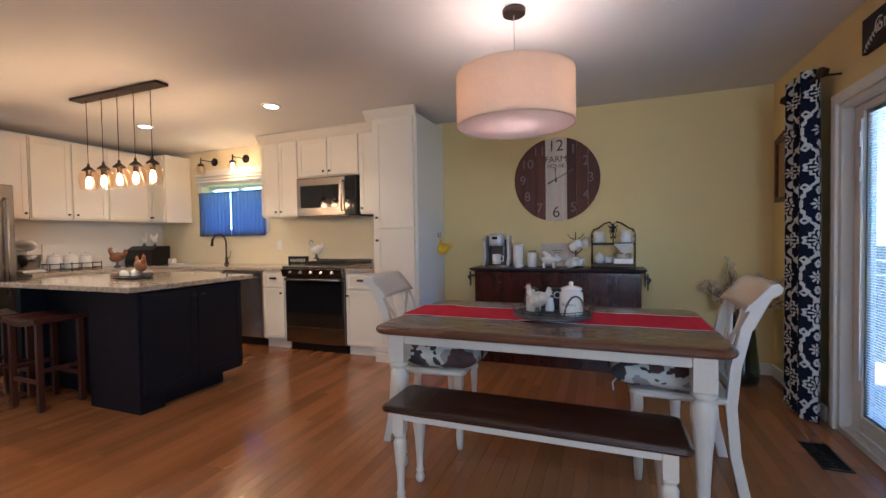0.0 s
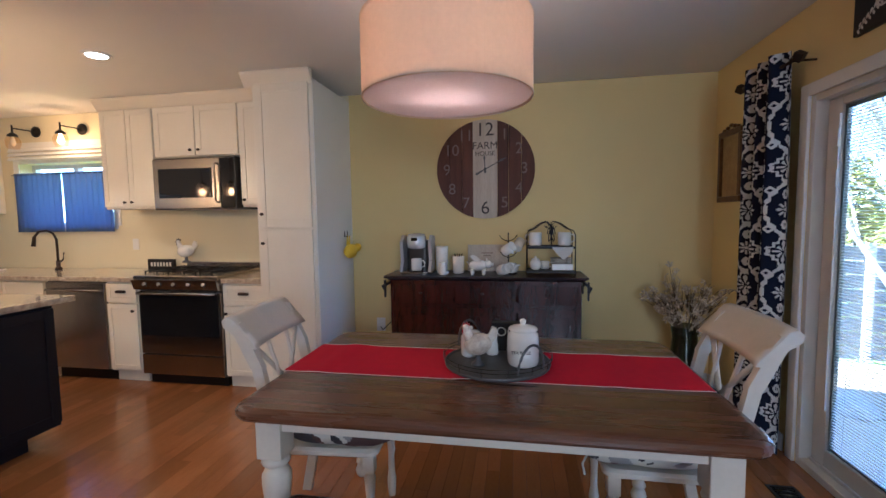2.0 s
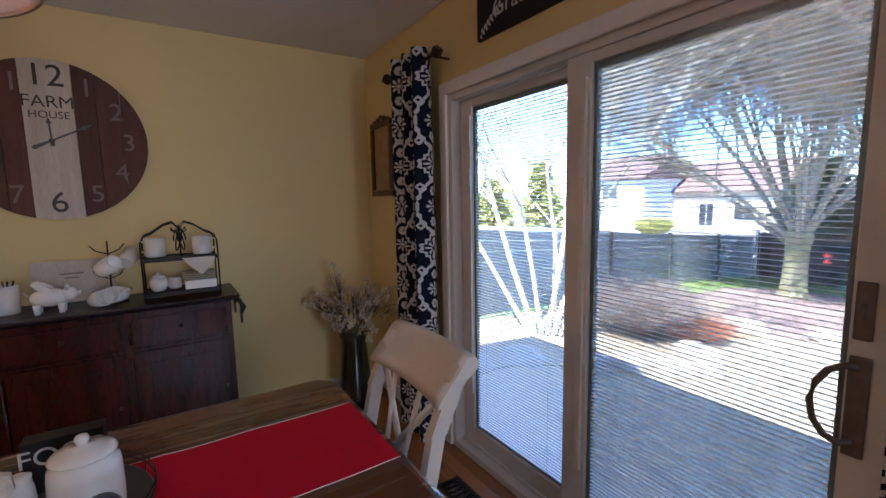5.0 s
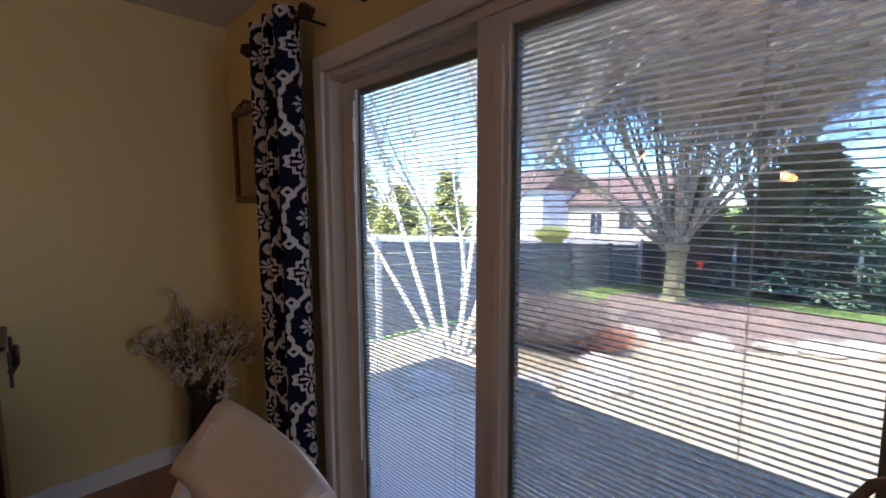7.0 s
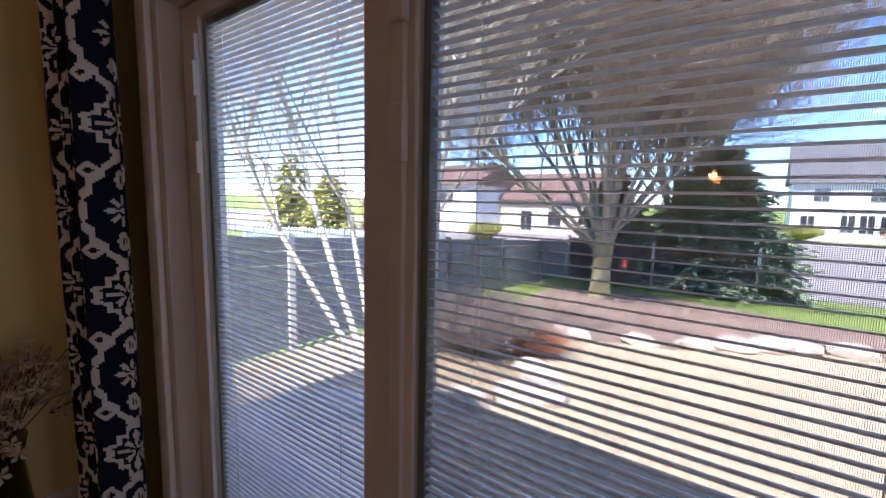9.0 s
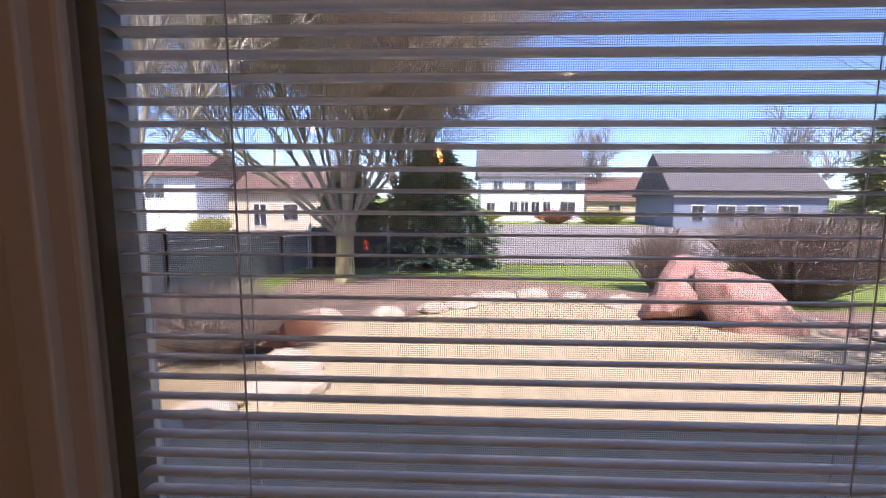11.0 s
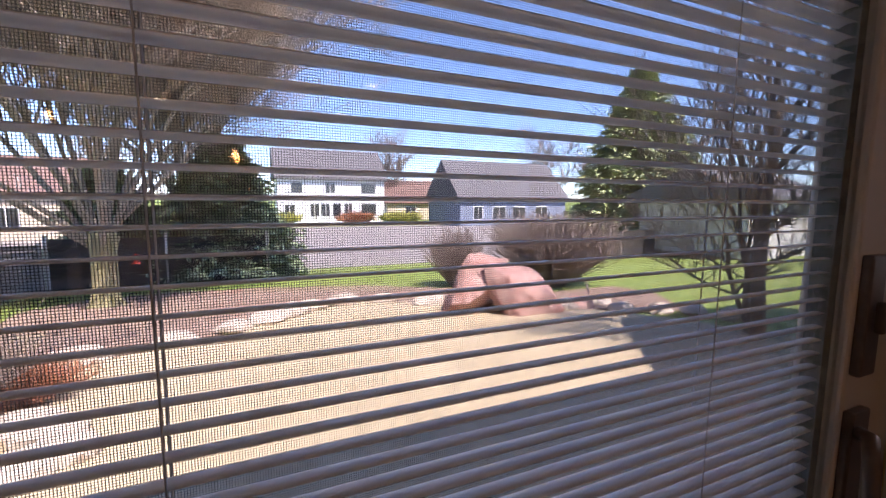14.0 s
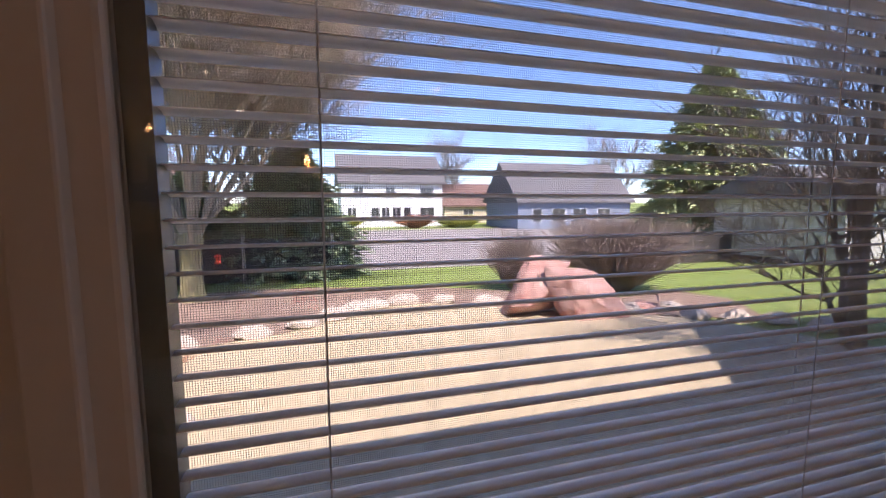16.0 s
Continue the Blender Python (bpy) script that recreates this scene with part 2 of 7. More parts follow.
def lathe(bm, profile, x=0.0, y=0.0, z=0.0, seg=24, turn=None):
    rings = []
    for r, h in profile:
        ring = []
        for i in range(seg):
            a = 2 * math.pi * i / seg
            p = Vector((max(r, 0.0002) * math.cos(a), max(r, 0.0002) * math.sin(a), h))
            if turn:
                p = turn @ p
            ring.append(bm.verts.new(p + Vector((x, y, z))))
        rings.append(ring)
    for a, b in zip(rings, rings[1:]):
        for i in range(seg):
            f = bm.faces.new((a[i], a[(i + 1) % seg], b[(i + 1) % seg], b[i]))
            f.smooth = True
    bm.faces.new(rings[0][::-1])
    bm.faces.new(rings[-1])


def tube(bm, pts, r, seg=8, closed=False, r2=None):
    pts = [Vector(p) for p in pts]
    n, rings = len(pts), []
    up = Vector((0, 0, 1))
    for i, p in enumerate(pts):
        a = pts[i - 1] if (i or closed) else p
        b = pts[(i + 1) % n] if (i < n - 1 or closed) else p
        d = (b - a).normalized()
        ref = up if abs(d.dot(up)) < 0.95 else Vector((1, 0, 0))
        s = d.cross(ref).normalized()
        t = s.cross(d)
        rr = r if r2 is None else r + (r2 - r) * i / max(1, n - 1)
        rings.append([bm.verts.new(p + (s * math.cos(k * 2 * math.pi / seg) + t * math.sin(k * 2 * math.pi / seg)) * rr) for k in range(seg)])
    pairs = list(zip(rings, rings[1:])) + ([(rings[-1], rings[0])] if closed else [])
    for a, b in pairs:
        for k in range(seg):
            f = bm.faces.new((a[k], a[(k + 1) % seg], b[(k + 1) % seg], b[k]))
            f.smooth = True
    if not closed:
        bm.faces.new(rings[0][::-1]); bm.faces.new(rings[-1])


def prism(bm, outline, z0, z1, axis="z"):
    """An outline of points pulled from z0 to z1 along an axis."""
    def at(a, b, h):
        return {"z": (a, b, h), "y": (a, h, b), "x": (h, a, b)}[axis]
    lo = [bm.verts.new(at(a, b, z0)) for a, b in outline]
    hi = [bm.verts.new(at(a, b, z1)) for a, b in outline]
    bm.faces.new(lo[::-1]); bm.faces.new(hi)
    n = len(outline)
    for i in range(n):
        bm.faces.new((lo[i], lo[(i + 1) % n], hi[(i + 1) % n], hi[i]))


def ball(bm, x, y, z, rx, ry=None, rz=None, seg=14, turn=None):
    ry, rz = ry or rx, rz or rx
    made = bmesh.ops.create_uvsphere(bm, u_segments=seg, v_segments=max(6, seg // 2 + 1), radius=1)["verts"]
    for v in made:
        p = Vector((v.co.x * rx, v.co.y * ry, v.co.z * rz))
        v.co = (turn @ p if turn else p) + Vector((x, y, z))
    for f in {f for v in made for f in v.link_faces}:
        f.smooth = True


def thing(name, place, label, category, group="", turn=0.0):
    ob = new(name)
    ob.location = place
    ob.rotation_euler = (0, 0, radians(turn))
    ob.empty_display_size = 0.05
    return tagged(ob, label, category, group)


def finish(bm, name, mat, smooth=False):
    bmesh.ops.recalc_face_normals(bm, faces=bm.faces)
    me = bpy.data.meshes.new(name)
    bm.to_mesh(me)
    bm.free()
    for m in (mat if isinstance(mat, (list, tuple)) else [mat]):
        me.materials.append(m)
    return me


def part(name, bm, mat, parent=None, label="", world=False, kind=""):
    """Links a bmesh as one mesh, under a thing or a part. world: it was drawn in the room's coordinates."""
    if world and parent:
        top = parent
        while top.parent:
            top = top.parent
        bmesh.ops.translate(bm, vec=-top.location, verts=bm.verts)
    ob = new(name, finish(bm, name, mat))
    if parent:
        ob.parent = parent
    return tagged(ob, label, kind=kind)


def solo(name, bm, mat, label, category, group="", kind=""):
    """A thing of one mesh, drawn in the room's coordinates; its origin goes to its base."""
    lo = [min(v.co[i] for v in bm.verts) for i in range(3)]
    hi = [max(v.co[i] for v in bm.verts) for i in range(3)]
    base = Vector(((lo[0] + hi[0]) / 2, (lo[1] + hi[1]) / 2, lo[2]))
    bmesh.ops.translate(bm, vec=-base, verts=bm.verts)
    ob = new(name, finish(bm, name, mat))
    ob.location = base
    return tagged(ob, label, category, group, kind)


def structure(name, bm, mat, parent=None, label=""):
    ob = new(name, finish(bm, name, mat))
    if parent:
        ob.parent = parent
    return tagged(ob, label, kind="" if parent else "structure")


def B(*dims, bevel=0.0):
    bm = bmesh.new()
    box(bm, *dims, bevel=bevel)
    return bm


# ---- shell of the room ----
X0, X1, Y0, Y1, H = -5.62, 1.80, -3.40, 4.25, 2.46
DY0, DY1, DZ = 1.36, 3.165, 1.985
WX0, WX1, WZ0, WZ1 = -4.78, -3.67, 1.34, 1.98

bm = bmesh.new()
for d in ((X1, DY1 + 0.0, 0, X1 + 0.17, Y1 + 0.17, H), (X1, Y0 - 0.17, 0, X1 + 0.065, DY0, H), (X1 + 0.066, Y0 - 0.17, 0, X1 + 0.17, 1.12, H), (X1, DY0, DZ, X1 + 0.065, DY1, H), (X1 + 0.066, 1.13, DZ, X1 + 0.17, DY1, H)):
    box(bm, *d)
structure("wall_east", bm, M_WALL, label="yellow painted wall around the sliding door")
structure("wall_north", B(-1.18, Y1, 0, X1, Y1 + 0.17, H), M_WALL, label="yellow painted dining wall")
bm = bmesh.new()
for d in ((X0 - 0.17, Y1, 0, WX0, Y1 + 0.17, H), (WX1, Y1, 0, -1.18, Y1 + 0.17, H), (WX0, Y1, 0, WX1, Y1 + 0.17, WZ0), (WX0, Y1, WZ1, WX1, Y1 + 0.17, H)):
    box(bm, *d)
structure("wall_kitchen", bm, M_KITCHEN, label="cream painted kitchen wall with the sink window")
structure("wall_west", B(X0 - 0.17, Y0 - 0.17, 0, X0, Y1, H), M_PALE)
structure("wall_south", B(X0, Y0 - 0.17, 0, X1, Y0, H), M_WALL)
structure("ceiling", B(X0 - 0.17, Y0 - 0.17, H + 0.003, X1 + 0.17, Y1 + 0.17, H + 0.16), M_CEIL, label="white painted ceiling")
structure("subfloor", B(X0 - 0.17, Y0 - 0.17, -0.16, X1 + 0.17, Y1 + 0.17, -0.012), M_STOOL)
bm = bmesh.new()
box(bm, -1.17, Y1 - 0.014, 0, X1 - 0.014, Y1, 0.10, bevel=0.004)
structure("baseboard", bm, M_TRIM)
structure("baseboard", B(X1 - 0.014, DY1 + 0.10, 0, X1, Y1 - 0.015, 0.10, bevel=0.004), M_TRIM)

# ---- sliding door ----
door = structure("door_1", B(X1 + 0.003, DY0 + 0.001, -0.008, X1 + 0.165, DY1 - 0.001, 0.035, bevel=0.004), M_FRAME, label="beige vinyl sliding patio door with blinds between its panes")
CW = 0.062
for n, d in (("casing", (X1 - 0.018, DY1 - 0.004, 0, X1 - 0.0005, DY1 + CW, DZ + CW)), ("casing", (X1 - 0.018, DY0 - CW, 0, X1 - 0.0005, DY0 + 0.004, DZ + CW)),
             ("head_casing", (X1 - 0.0185, DY0 + 0.006, DZ - 0.004, X1 - 0.0008, DY1 - 0.006, DZ + CW))):
    part(n, B(*d, bevel=0.005), M_TRIM, door)
for n, d in (("jamb", (X1 + 0.001, DY1 - 0.032, 0.036, X1 + 0.168, DY1 - 0.001, DZ - 0.001)), ("jamb", (X1 + 0.001, DY0 + 0.001, 0.036, X1 + 0.064, DY0 + 0.020, DZ - 0.001)),
             ("head_jamb", (X1 + 0.002, DY0 + 0.026, DZ - 0.035, X1 + 0.167, DY1 - 0.034, DZ - 0.001)), ("track", (X1 + 0.048, DY0 + 0.03, 0.036, X1 + 0.056, DY1 - 0.036, 0.055)),
             ("track", (X1 + 0.0485, DY0 + 0.03, DZ - 0.0385, X1 + 0.0555, DY1 - 0.036, DZ - 0.036))):
    part(n, B(*d, bevel=0.003), M_FRAME, door)
GZ0, GZ1 = 0.14, 1.905


def sash(name, x0, x1, ya, yb, ga, gb):
    s = part(name, B(x0, ya, 0.05, x1, ya + (ga - ya), DZ - 0.04, bevel=0.004), M_FRAME, door, "beige vinyl door panel")
    for n, d in (("stile", (x0, gb, 0.05, x1, yb, DZ - 0.04)), ("top_rail", (x0 + 0.001, ga, GZ1, x1 - 0.001, gb, DZ - 0.041)), ("bottom_rail", (x0 + 0.001, ga, 0.051, x1 - 0.001, gb, GZ0))):
        part(n, B(*d, bevel=0.004), M_FRAME, s)
    return s


sa = sash("fixed_panel", 1.860, 1.905, 2.30, 3.13, 2.362, 3.035)
sb = sash("sliding_panel", 1.796, 1.846, 1.385, 2.345, 1.500, 2.232)
for s, xa, xb, ya, yb in ((sa, 1.872, 1.894, 2.362, 3.035), (sb, 1.806, 1.838, 1.500, 2.232)):
    for x in (xa, xb):
        p = part("pane", B(x - 0.002, ya, GZ0, x + 0.002, yb, GZ1), M_CLEAR, s, "clear glass pane")
# operator channels with their sliding tabs
for x, y in ((1.852, 3.043), (1.792, 2.262)):
    owner = sa if x > 1.85 else sb
    part("blind_slider_channel", B(x - 0.006, y - 0.012, 0.35, x + 0.006, y + 0.012, 1.86, bevel=0.002), M_FRAME, owner)
    part("blind_slider_tab", B(x - 0.016, y - 0.020, 1.50, x - 0.001, y + 0.010, 1.585, bevel=0.003), M_FRAME, owner)
    part("blind_slider_tab", B(x - 0.016, y - 0.020, 1.70, x - 0.001, y + 0.010, 1.79, bevel=0.003), M_FRAME, owner)
# lock and pull
part("lock_plate", B(1.786, 1.458, 1.10, 1.797, 1.492, 1.235, bevel=0.003), M_LATCH, sb, "worn bronze lock plate")
bm = B(1.786, 1.455, 0.82, 1.797, 1.494, 1.06, bevel=0.003)
tube(bm, [(1.788, 1.478, 1.035), (1.77, 1.495, 1.04), (1.758, 1.52, 1.025), (1.75, 1.540, 0.99), (1.748, 1.548, 0.945), (1.75, 1.540, 0.90), (1.758, 1.52, 0.865), (1.77, 1.495, 0.85), (1.788, 1.478, 0.855)], 0.008, 10)
part("pull_handle", bm, M_LATCH, sb, "worn bronze pull handle")
bm = B(1.776, 1.470, 1.15, 1.7855, 1.480, 1.185, bevel=0.003)
part("latch_lever", bm, M_LATCH, sb)


def blind(place, ya, yb, label, cords):
    """A blind between two panes: head rail, tilted slats, ladder cords."""
    t = thing("mini_blind", place, label, "blind", "blinds in the patio door")
    w = yb - ya
    bm = B(-0.007, 0.002, GZ1 - 0.022, 0.007, w - 0.002, GZ1 - 0.001, bevel=0.002)
    part("head_rail", bm, M_SLATFRAME, t)
    part("bottom_rail", B(-0.006, 0.004, GZ0 + 0.002, 0.006, w - 0.004, GZ0 + 0.012, bevel=0.002), M_SLATFRAME, t)
    for y in (0.0, w - 0.014):
        part("side_channel", B(-0.010, y, GZ0 + 0.001, 0.010, y + 0.014, GZ1 - 0.001), M_SLATFRAME, t)
    bm = bmesh.new()
    rows = []
    for j, (u, h) in enumerate(((-1, 0), (-0.5, 0.0011), (0, 0.0015), (0.5, 0.0011), (1, 0))):
        a = radians(-7)
        hx, hz = u * 0.0078, h * 1.2
        q = (hx * math.cos(a) - hz * math.sin(a), hx * math.sin(a) + hz * math.cos(a))
        rows.append([bm.verts.new((q[0], yy, q[1])) for yy in (0.010, w - 0.010)])
    top = list(rows)
    low = [[bm.verts.new(v.co - Vector((0, 0, 0.0003))) for v in r] for r in rows]
    for a, b in zip(top, top[1:]):
        bm.faces.new((a[0], b[0], b[1], a[1])).smooth = True
    for a, b in zip(low, low[1:]):
        bm.faces.new((a[0], a[1], b[1], b[0])).smooth = True
    for a, b in ((top[0], low[0]), (top[-1], low[-1])):
        bm.faces.new((a[0], a[1], b[1], b[0]))
    me = finish(bm, "slat", M_SLAT)
    n = 113
    for i in range(n):
        s = new("slat", me)
        s.parent = t
        s.location = (0, 0, GZ0 + 0.02 + SLAT_PHASE + i * (GZ1 - 0.035 - GZ0 - 0.02) / (n - 1))
        s.rotation_euler = (0, radians(random.uniform(-1, 1)), 0)
    for c in cords:
        bm = bmesh.new()
        for x in (-0.0082, 0.0082):
            tube(bm, [(x, c - ya, GZ0 + 0.01), (x, c - ya, GZ1 - 0.02)], 0.0006, 5)
        part("ladder_cord", bm, M_CORD, t)
    return t


SLAT_PHASE = 0.0
blind((1.883, 2.362, 0), 2.362, 3.035, "light grey mini blind between the panes of the fixed panel", (2.50, 2.94))
blind((1.821, 1.500, 0), 1.500, 2.232, "light grey mini blind between the panes of the sliding panel", (1.700, 2.133))
# insect screen outside
scr = thing("insect_screen", (1.925, 1.285, 0.05), "dark fine wire insect screen outside the sliding panel", "screen")
bm = bmesh.new()
for d in ((0, 0, 0, 0.012, 0.012, 1.9), (0, 1.005, 0, 0.012, 1.025, 1.9), (0, 0.012, 0, 0.012, 1.005, 0.05), (0, 0.012, 1.86, 0.012, 1.005, 1.9)):
    box(bm, *d)
part("screen_frame", bm, M_FRAME, scr)
verts, faces = [], []


def wire(x, ya, za, yb, zb, w):
    k = len(verts)
    if abs(yb - ya) > abs(zb - za):
        verts.extend(((x, ya, za - w), (x + w, ya, za), (x, ya, za + w), (x, yb, zb - w), (x + w, yb, zb), (x, yb, zb + w)))
    else:
        verts.extend(((x, ya - w, za), (x + w, ya, za), (x, ya + w, za), (x, yb - w, zb), (x + w, yb, zb), (x, yb + w, zb)))
    faces.extend(((k, k + 1, k + 4, k + 3), (k + 1, k + 2, k + 5, k + 4), (k + 2, k, k + 3, k + 5)))


PITCH = 0.0021
for i in range(int(0.993 / PITCH)):
    wire(0.005, 0.012 + i * PITCH, 0.05, 0.012 + i * PITCH, 1.86, 0.00031)
for i in range(int(1.81 / PITCH)):
    wire(0.006, 0.012, 0.05 + i * PITCH, 1.005, 0.05 + i * PITCH, 0.00031)
me = bpy.data.meshes.new("wire_mesh")
me.from_pydata(verts, [], faces)
me.materials.append(M_SCREEN)
o = new("wire_mesh", me)
o.parent = scr
tagged(o, kind="stuff")
part("track", B(1.914, 1.30, 0.036, 1.922, DY1 - 0.036, 0.052), M_FRAME, door)


# ---- outdoors ----
M_PATIO = material("tan_patio_concrete", (0.47, 0.38, 0.25), 0.85, second=(0.37, 0.30, 0.19), scale=1.5, detail=30, bump=0.004)
M_MULCH = material("brown_mulch", (0.16, 0.10, 0.075), 0.95, second=(0.30, 0.21, 0.16), scale=3, detail=45, bump=0.03, mix=0.7)
M_LEAF = material("leaf_litter", (0.42, 0.33, 0.20), 0.95, second=(0.18, 0.13, 0.08), scale=4, detail=60, bump=0.03, mix=0.7)
M_LAWN = material("green_lawn", (0.13, 0.22, 0.030), 0.9, second=(0.20, 0.22, 0.05), scale=1.2, detail=60, bump=0.02, mix=0.7)
M_ROAD = material("pinkish_asphalt", (0.26, 0.23, 0.22), 0.9, second=(0.20, 0.18, 0.175), scale=0.4, detail=40, bump=0.004)
M_STONE = material("pale_edging_stone", (0.52, 0.43, 0.35), 0.85, second=(0.36, 0.31, 0.26), scale=5, detail=40, bump=0.01)
M_REDROCK = material("red_boulder", (0.27, 0.09, 0.07), 0.85, second=(0.46, 0.33, 0.29), scale=3.4, detail=22, bump=0.04, mix=0.45)
M_FENCE = material("dark_fence_board", (0.042, 0.037, 0.035), 0.8, second=(0.026, 0.023, 0.021), scale=3, detail=40, stretch=(1, 1, 8))
M_FENCEG = material("grey_green_fence_board", (0.23, 0.24, 0.24), 0.8, second=(0.18, 0.187, 0.19), scale=3, detail=40, stretch=(1, 1, 8))
M_POST = material("pale_fence_post", (0.55, 0.53, 0.50), 0.6)
M_BARK = material("grey_bark", (0.37, 0.33, 0.26), 0.95, second=(0.22, 0.19, 0.15), scale=4, detail=30, stretch=(3, 3, 0.6), bump=0.012)
M_MOSSBARK = material("mossy_bark", (0.30, 0.25, 0.17), 0.95, second=(0.20, 0.20, 0.06), scale=4, detail=30, stretch=(3, 3, 0.5), bump=0.015)
M_CROWN = material("budding_twigs", (0.38, 0.31, 0.25), 0.95, second=(0.24, 0.19, 0.155), scale=0.7, detail=9, mix=0.8)
M_BIRCH = material("pale_birch_bark", (0.50, 0.45, 0.36), 0.85, second=(0.30, 0.26, 0.20), scale=4, detail=30, stretch=(1, 1, 4), bump=0.003)
M_DARKBARK = material("dark_bark", (0.10, 0.085, 0.07), 0.95, second=(0.055, 0.045, 0.04), scale=5, detail=30, bump=0.01)
M_BUD = material("greyish_twigs", (0.30, 0.235, 0.20), 0.95, second=(0.18, 0.14, 0.12), scale=0.7, detail=9, mix=0.8)
M_CONIFER = material("conifer_needles", (0.33, 0.41, 0.24), 0.8, second=(0.17, 0.23, 0.13), scale=0.6, detail=8, mix=0.8)
M_CONIFER2 = material("light_conifer_needles", (0.46, 0.50, 0.24), 0.8, second=(0.26, 0.32, 0.16), scale=0.8, detail=9, mix=0.8)
M_SHRUB = material("yellow_green_shrub", (0.46, 0.42, 0.12), 0.85, second=(0.26, 0.28, 0.07), scale=2)
M_REDTWIG = material("rusty_dry_grass", (0.34, 0.14, 0.075), 0.9)
M_WHITESIDE = material("white_siding", (0.78, 0.79, 0.80), 0.6, second=(0.72, 0.73, 0.74), scale=0.5, detail=5)
M_TANSIDE = material("tan_siding", (0.55, 0.47, 0.36), 0.7, second=(0.50, 0.42, 0.32), scale=0.5, detail=5)
M_BLUESIDE = material("blue_grey_siding", (0.20, 0.24, 0.32), 0.7, scale=0.5, detail=5)
M_ROOFB = material("brown_shingle_roof", (0.19, 0.115, 0.095), 0.9, second=(0.13, 0.08, 0.07), scale=2, detail=30)
M_ROOFG = material("grey_shingle_roof", (0.13, 0.12, 0.125), 0.9, second=(0.10, 0.10, 0.11), scale=2, detail=30)
M_WINDOW = material("dark_window_glass", (0.03, 0.035, 0.045), 0.08, coat=0.5)
M_BRICKW = material("red_brick_base", (0.30, 0.10, 0.07), 0.85, scale=3)


def gz(x, y=0.0):
    """The height of the ground."""
    if x < 23:
        return -0.15 - 0.08 * (x - 2.0)
    if x < 26:
        return -1.83 - 0.04 * (x - 23)
    return -1.95


bm = bmesh.new()
xs = [-60, -20, -8, 1.97, 4, 6, 8, 10, 12, 15, 18, 20, 23, 26, 30, 45, 80, 150, 400, 1500]
ys = [-1500, -400, -120, -60, -40, -25, -18, -12, -8, -4, -2, 0, 2, 4, 6, 8, 12, 18, 30, 60, 120, 400, 1500]
grid = [[bm.verts.new((x, y, (gz(x) if x > 1.9 else -0.30) - 0.02)) for y in ys] for x in xs]
for i in range(len(xs) - 1):
    for j in range(len(ys) - 1):
        bm.faces.new((grid[i][j], grid[i + 1][j], grid[i + 1][j + 1], grid[i][j + 1]))
structure("ground", bm, M_LAWN, label="green lawn sloping gently away from the house")


def sheet(name, outline, lift, mat, label, steps=1):
    """A thin layer that follows the slope."""
    bm = bmesh.new()
    hi = [bm.verts.new((x, y, gz(x) + lift)) for x, y in outline]
    lo = [bm.verts.new((x, y, gz(x) + lift - 0.06)) for x, y in outline]
    bm.faces.new(hi)
    n = len(outline)
    for i in range(n):
        bm.faces.new((hi[i], lo[i], lo[(i + 1) % n], hi[(i + 1) % n]))
    return structure(name, bm, mat, label=label)


EDGE = [(5.1, 3.35), (5.9, 3.75), (7.1, 4.3), (7.6, 3.5), (8.0, 2.6), (8.9, 1.7), (9.7, 0.9), (9.9, 0.1), (9.3, -0.7), (8.5, -1.2), (7.8, -2.2), (7.0, -3.1)]
sheet("patio", [(1.975, 4.3), (3.4, 4.25), (4.4, 3.6)] + EDGE + [(5.9, -3.6), (4.5, -3.9), (1.975, -3.9)], 0.012, M_PATIO, "tan brushed concrete patio")
sheet("leaf_bed", [(1.975, 5.75), (9.5, 6.5), (9.8, 5.0), (7.15, 4.36), (5.9, 3.81), (5.1, 3.41), (4.42, 3.66), (3.42, 4.31), (1.975, 4.36)], 0.004, M_LEAF, "bed of dry leaves and mulch")
sheet("mulch_bed", [(9.82, 5.0), (9.9, 5.9), (12.4, 6.3), (13.8, 5.6), (14.2, 4.0), (13.6, 1.6), (12.6, -0.6), (10.9, -2.2), (8.9, -3.6), (9.0, -5.6), (7.8, -5.6), (6.2, -4.4), (7.05, -3.15), (7.86, -2.22), (8.56, -1.22), (9.36, -0.72), (9.97, 0.1), (9.77, 0.95), (8.96, 1.76), (8.06, 2.66), (7.66, 3.56), (7.2, 4.36)], 0.006, M_MULCH, "brown mulch bed round the bare tree")
bm = bmesh.new()
for a, b, h in ((19.2, 26.0, 0), (26.0, 52.0, 1)):
    v = [bm.verts.new((x, y, gz(x) + 0.01)) for x, y in ((a, -200), (b, -200), (b, 200), (a, 200))]
    bm.faces.new(v)
structure("road", bm, M_ROAD, label="wide pale pinkish asphalt road")


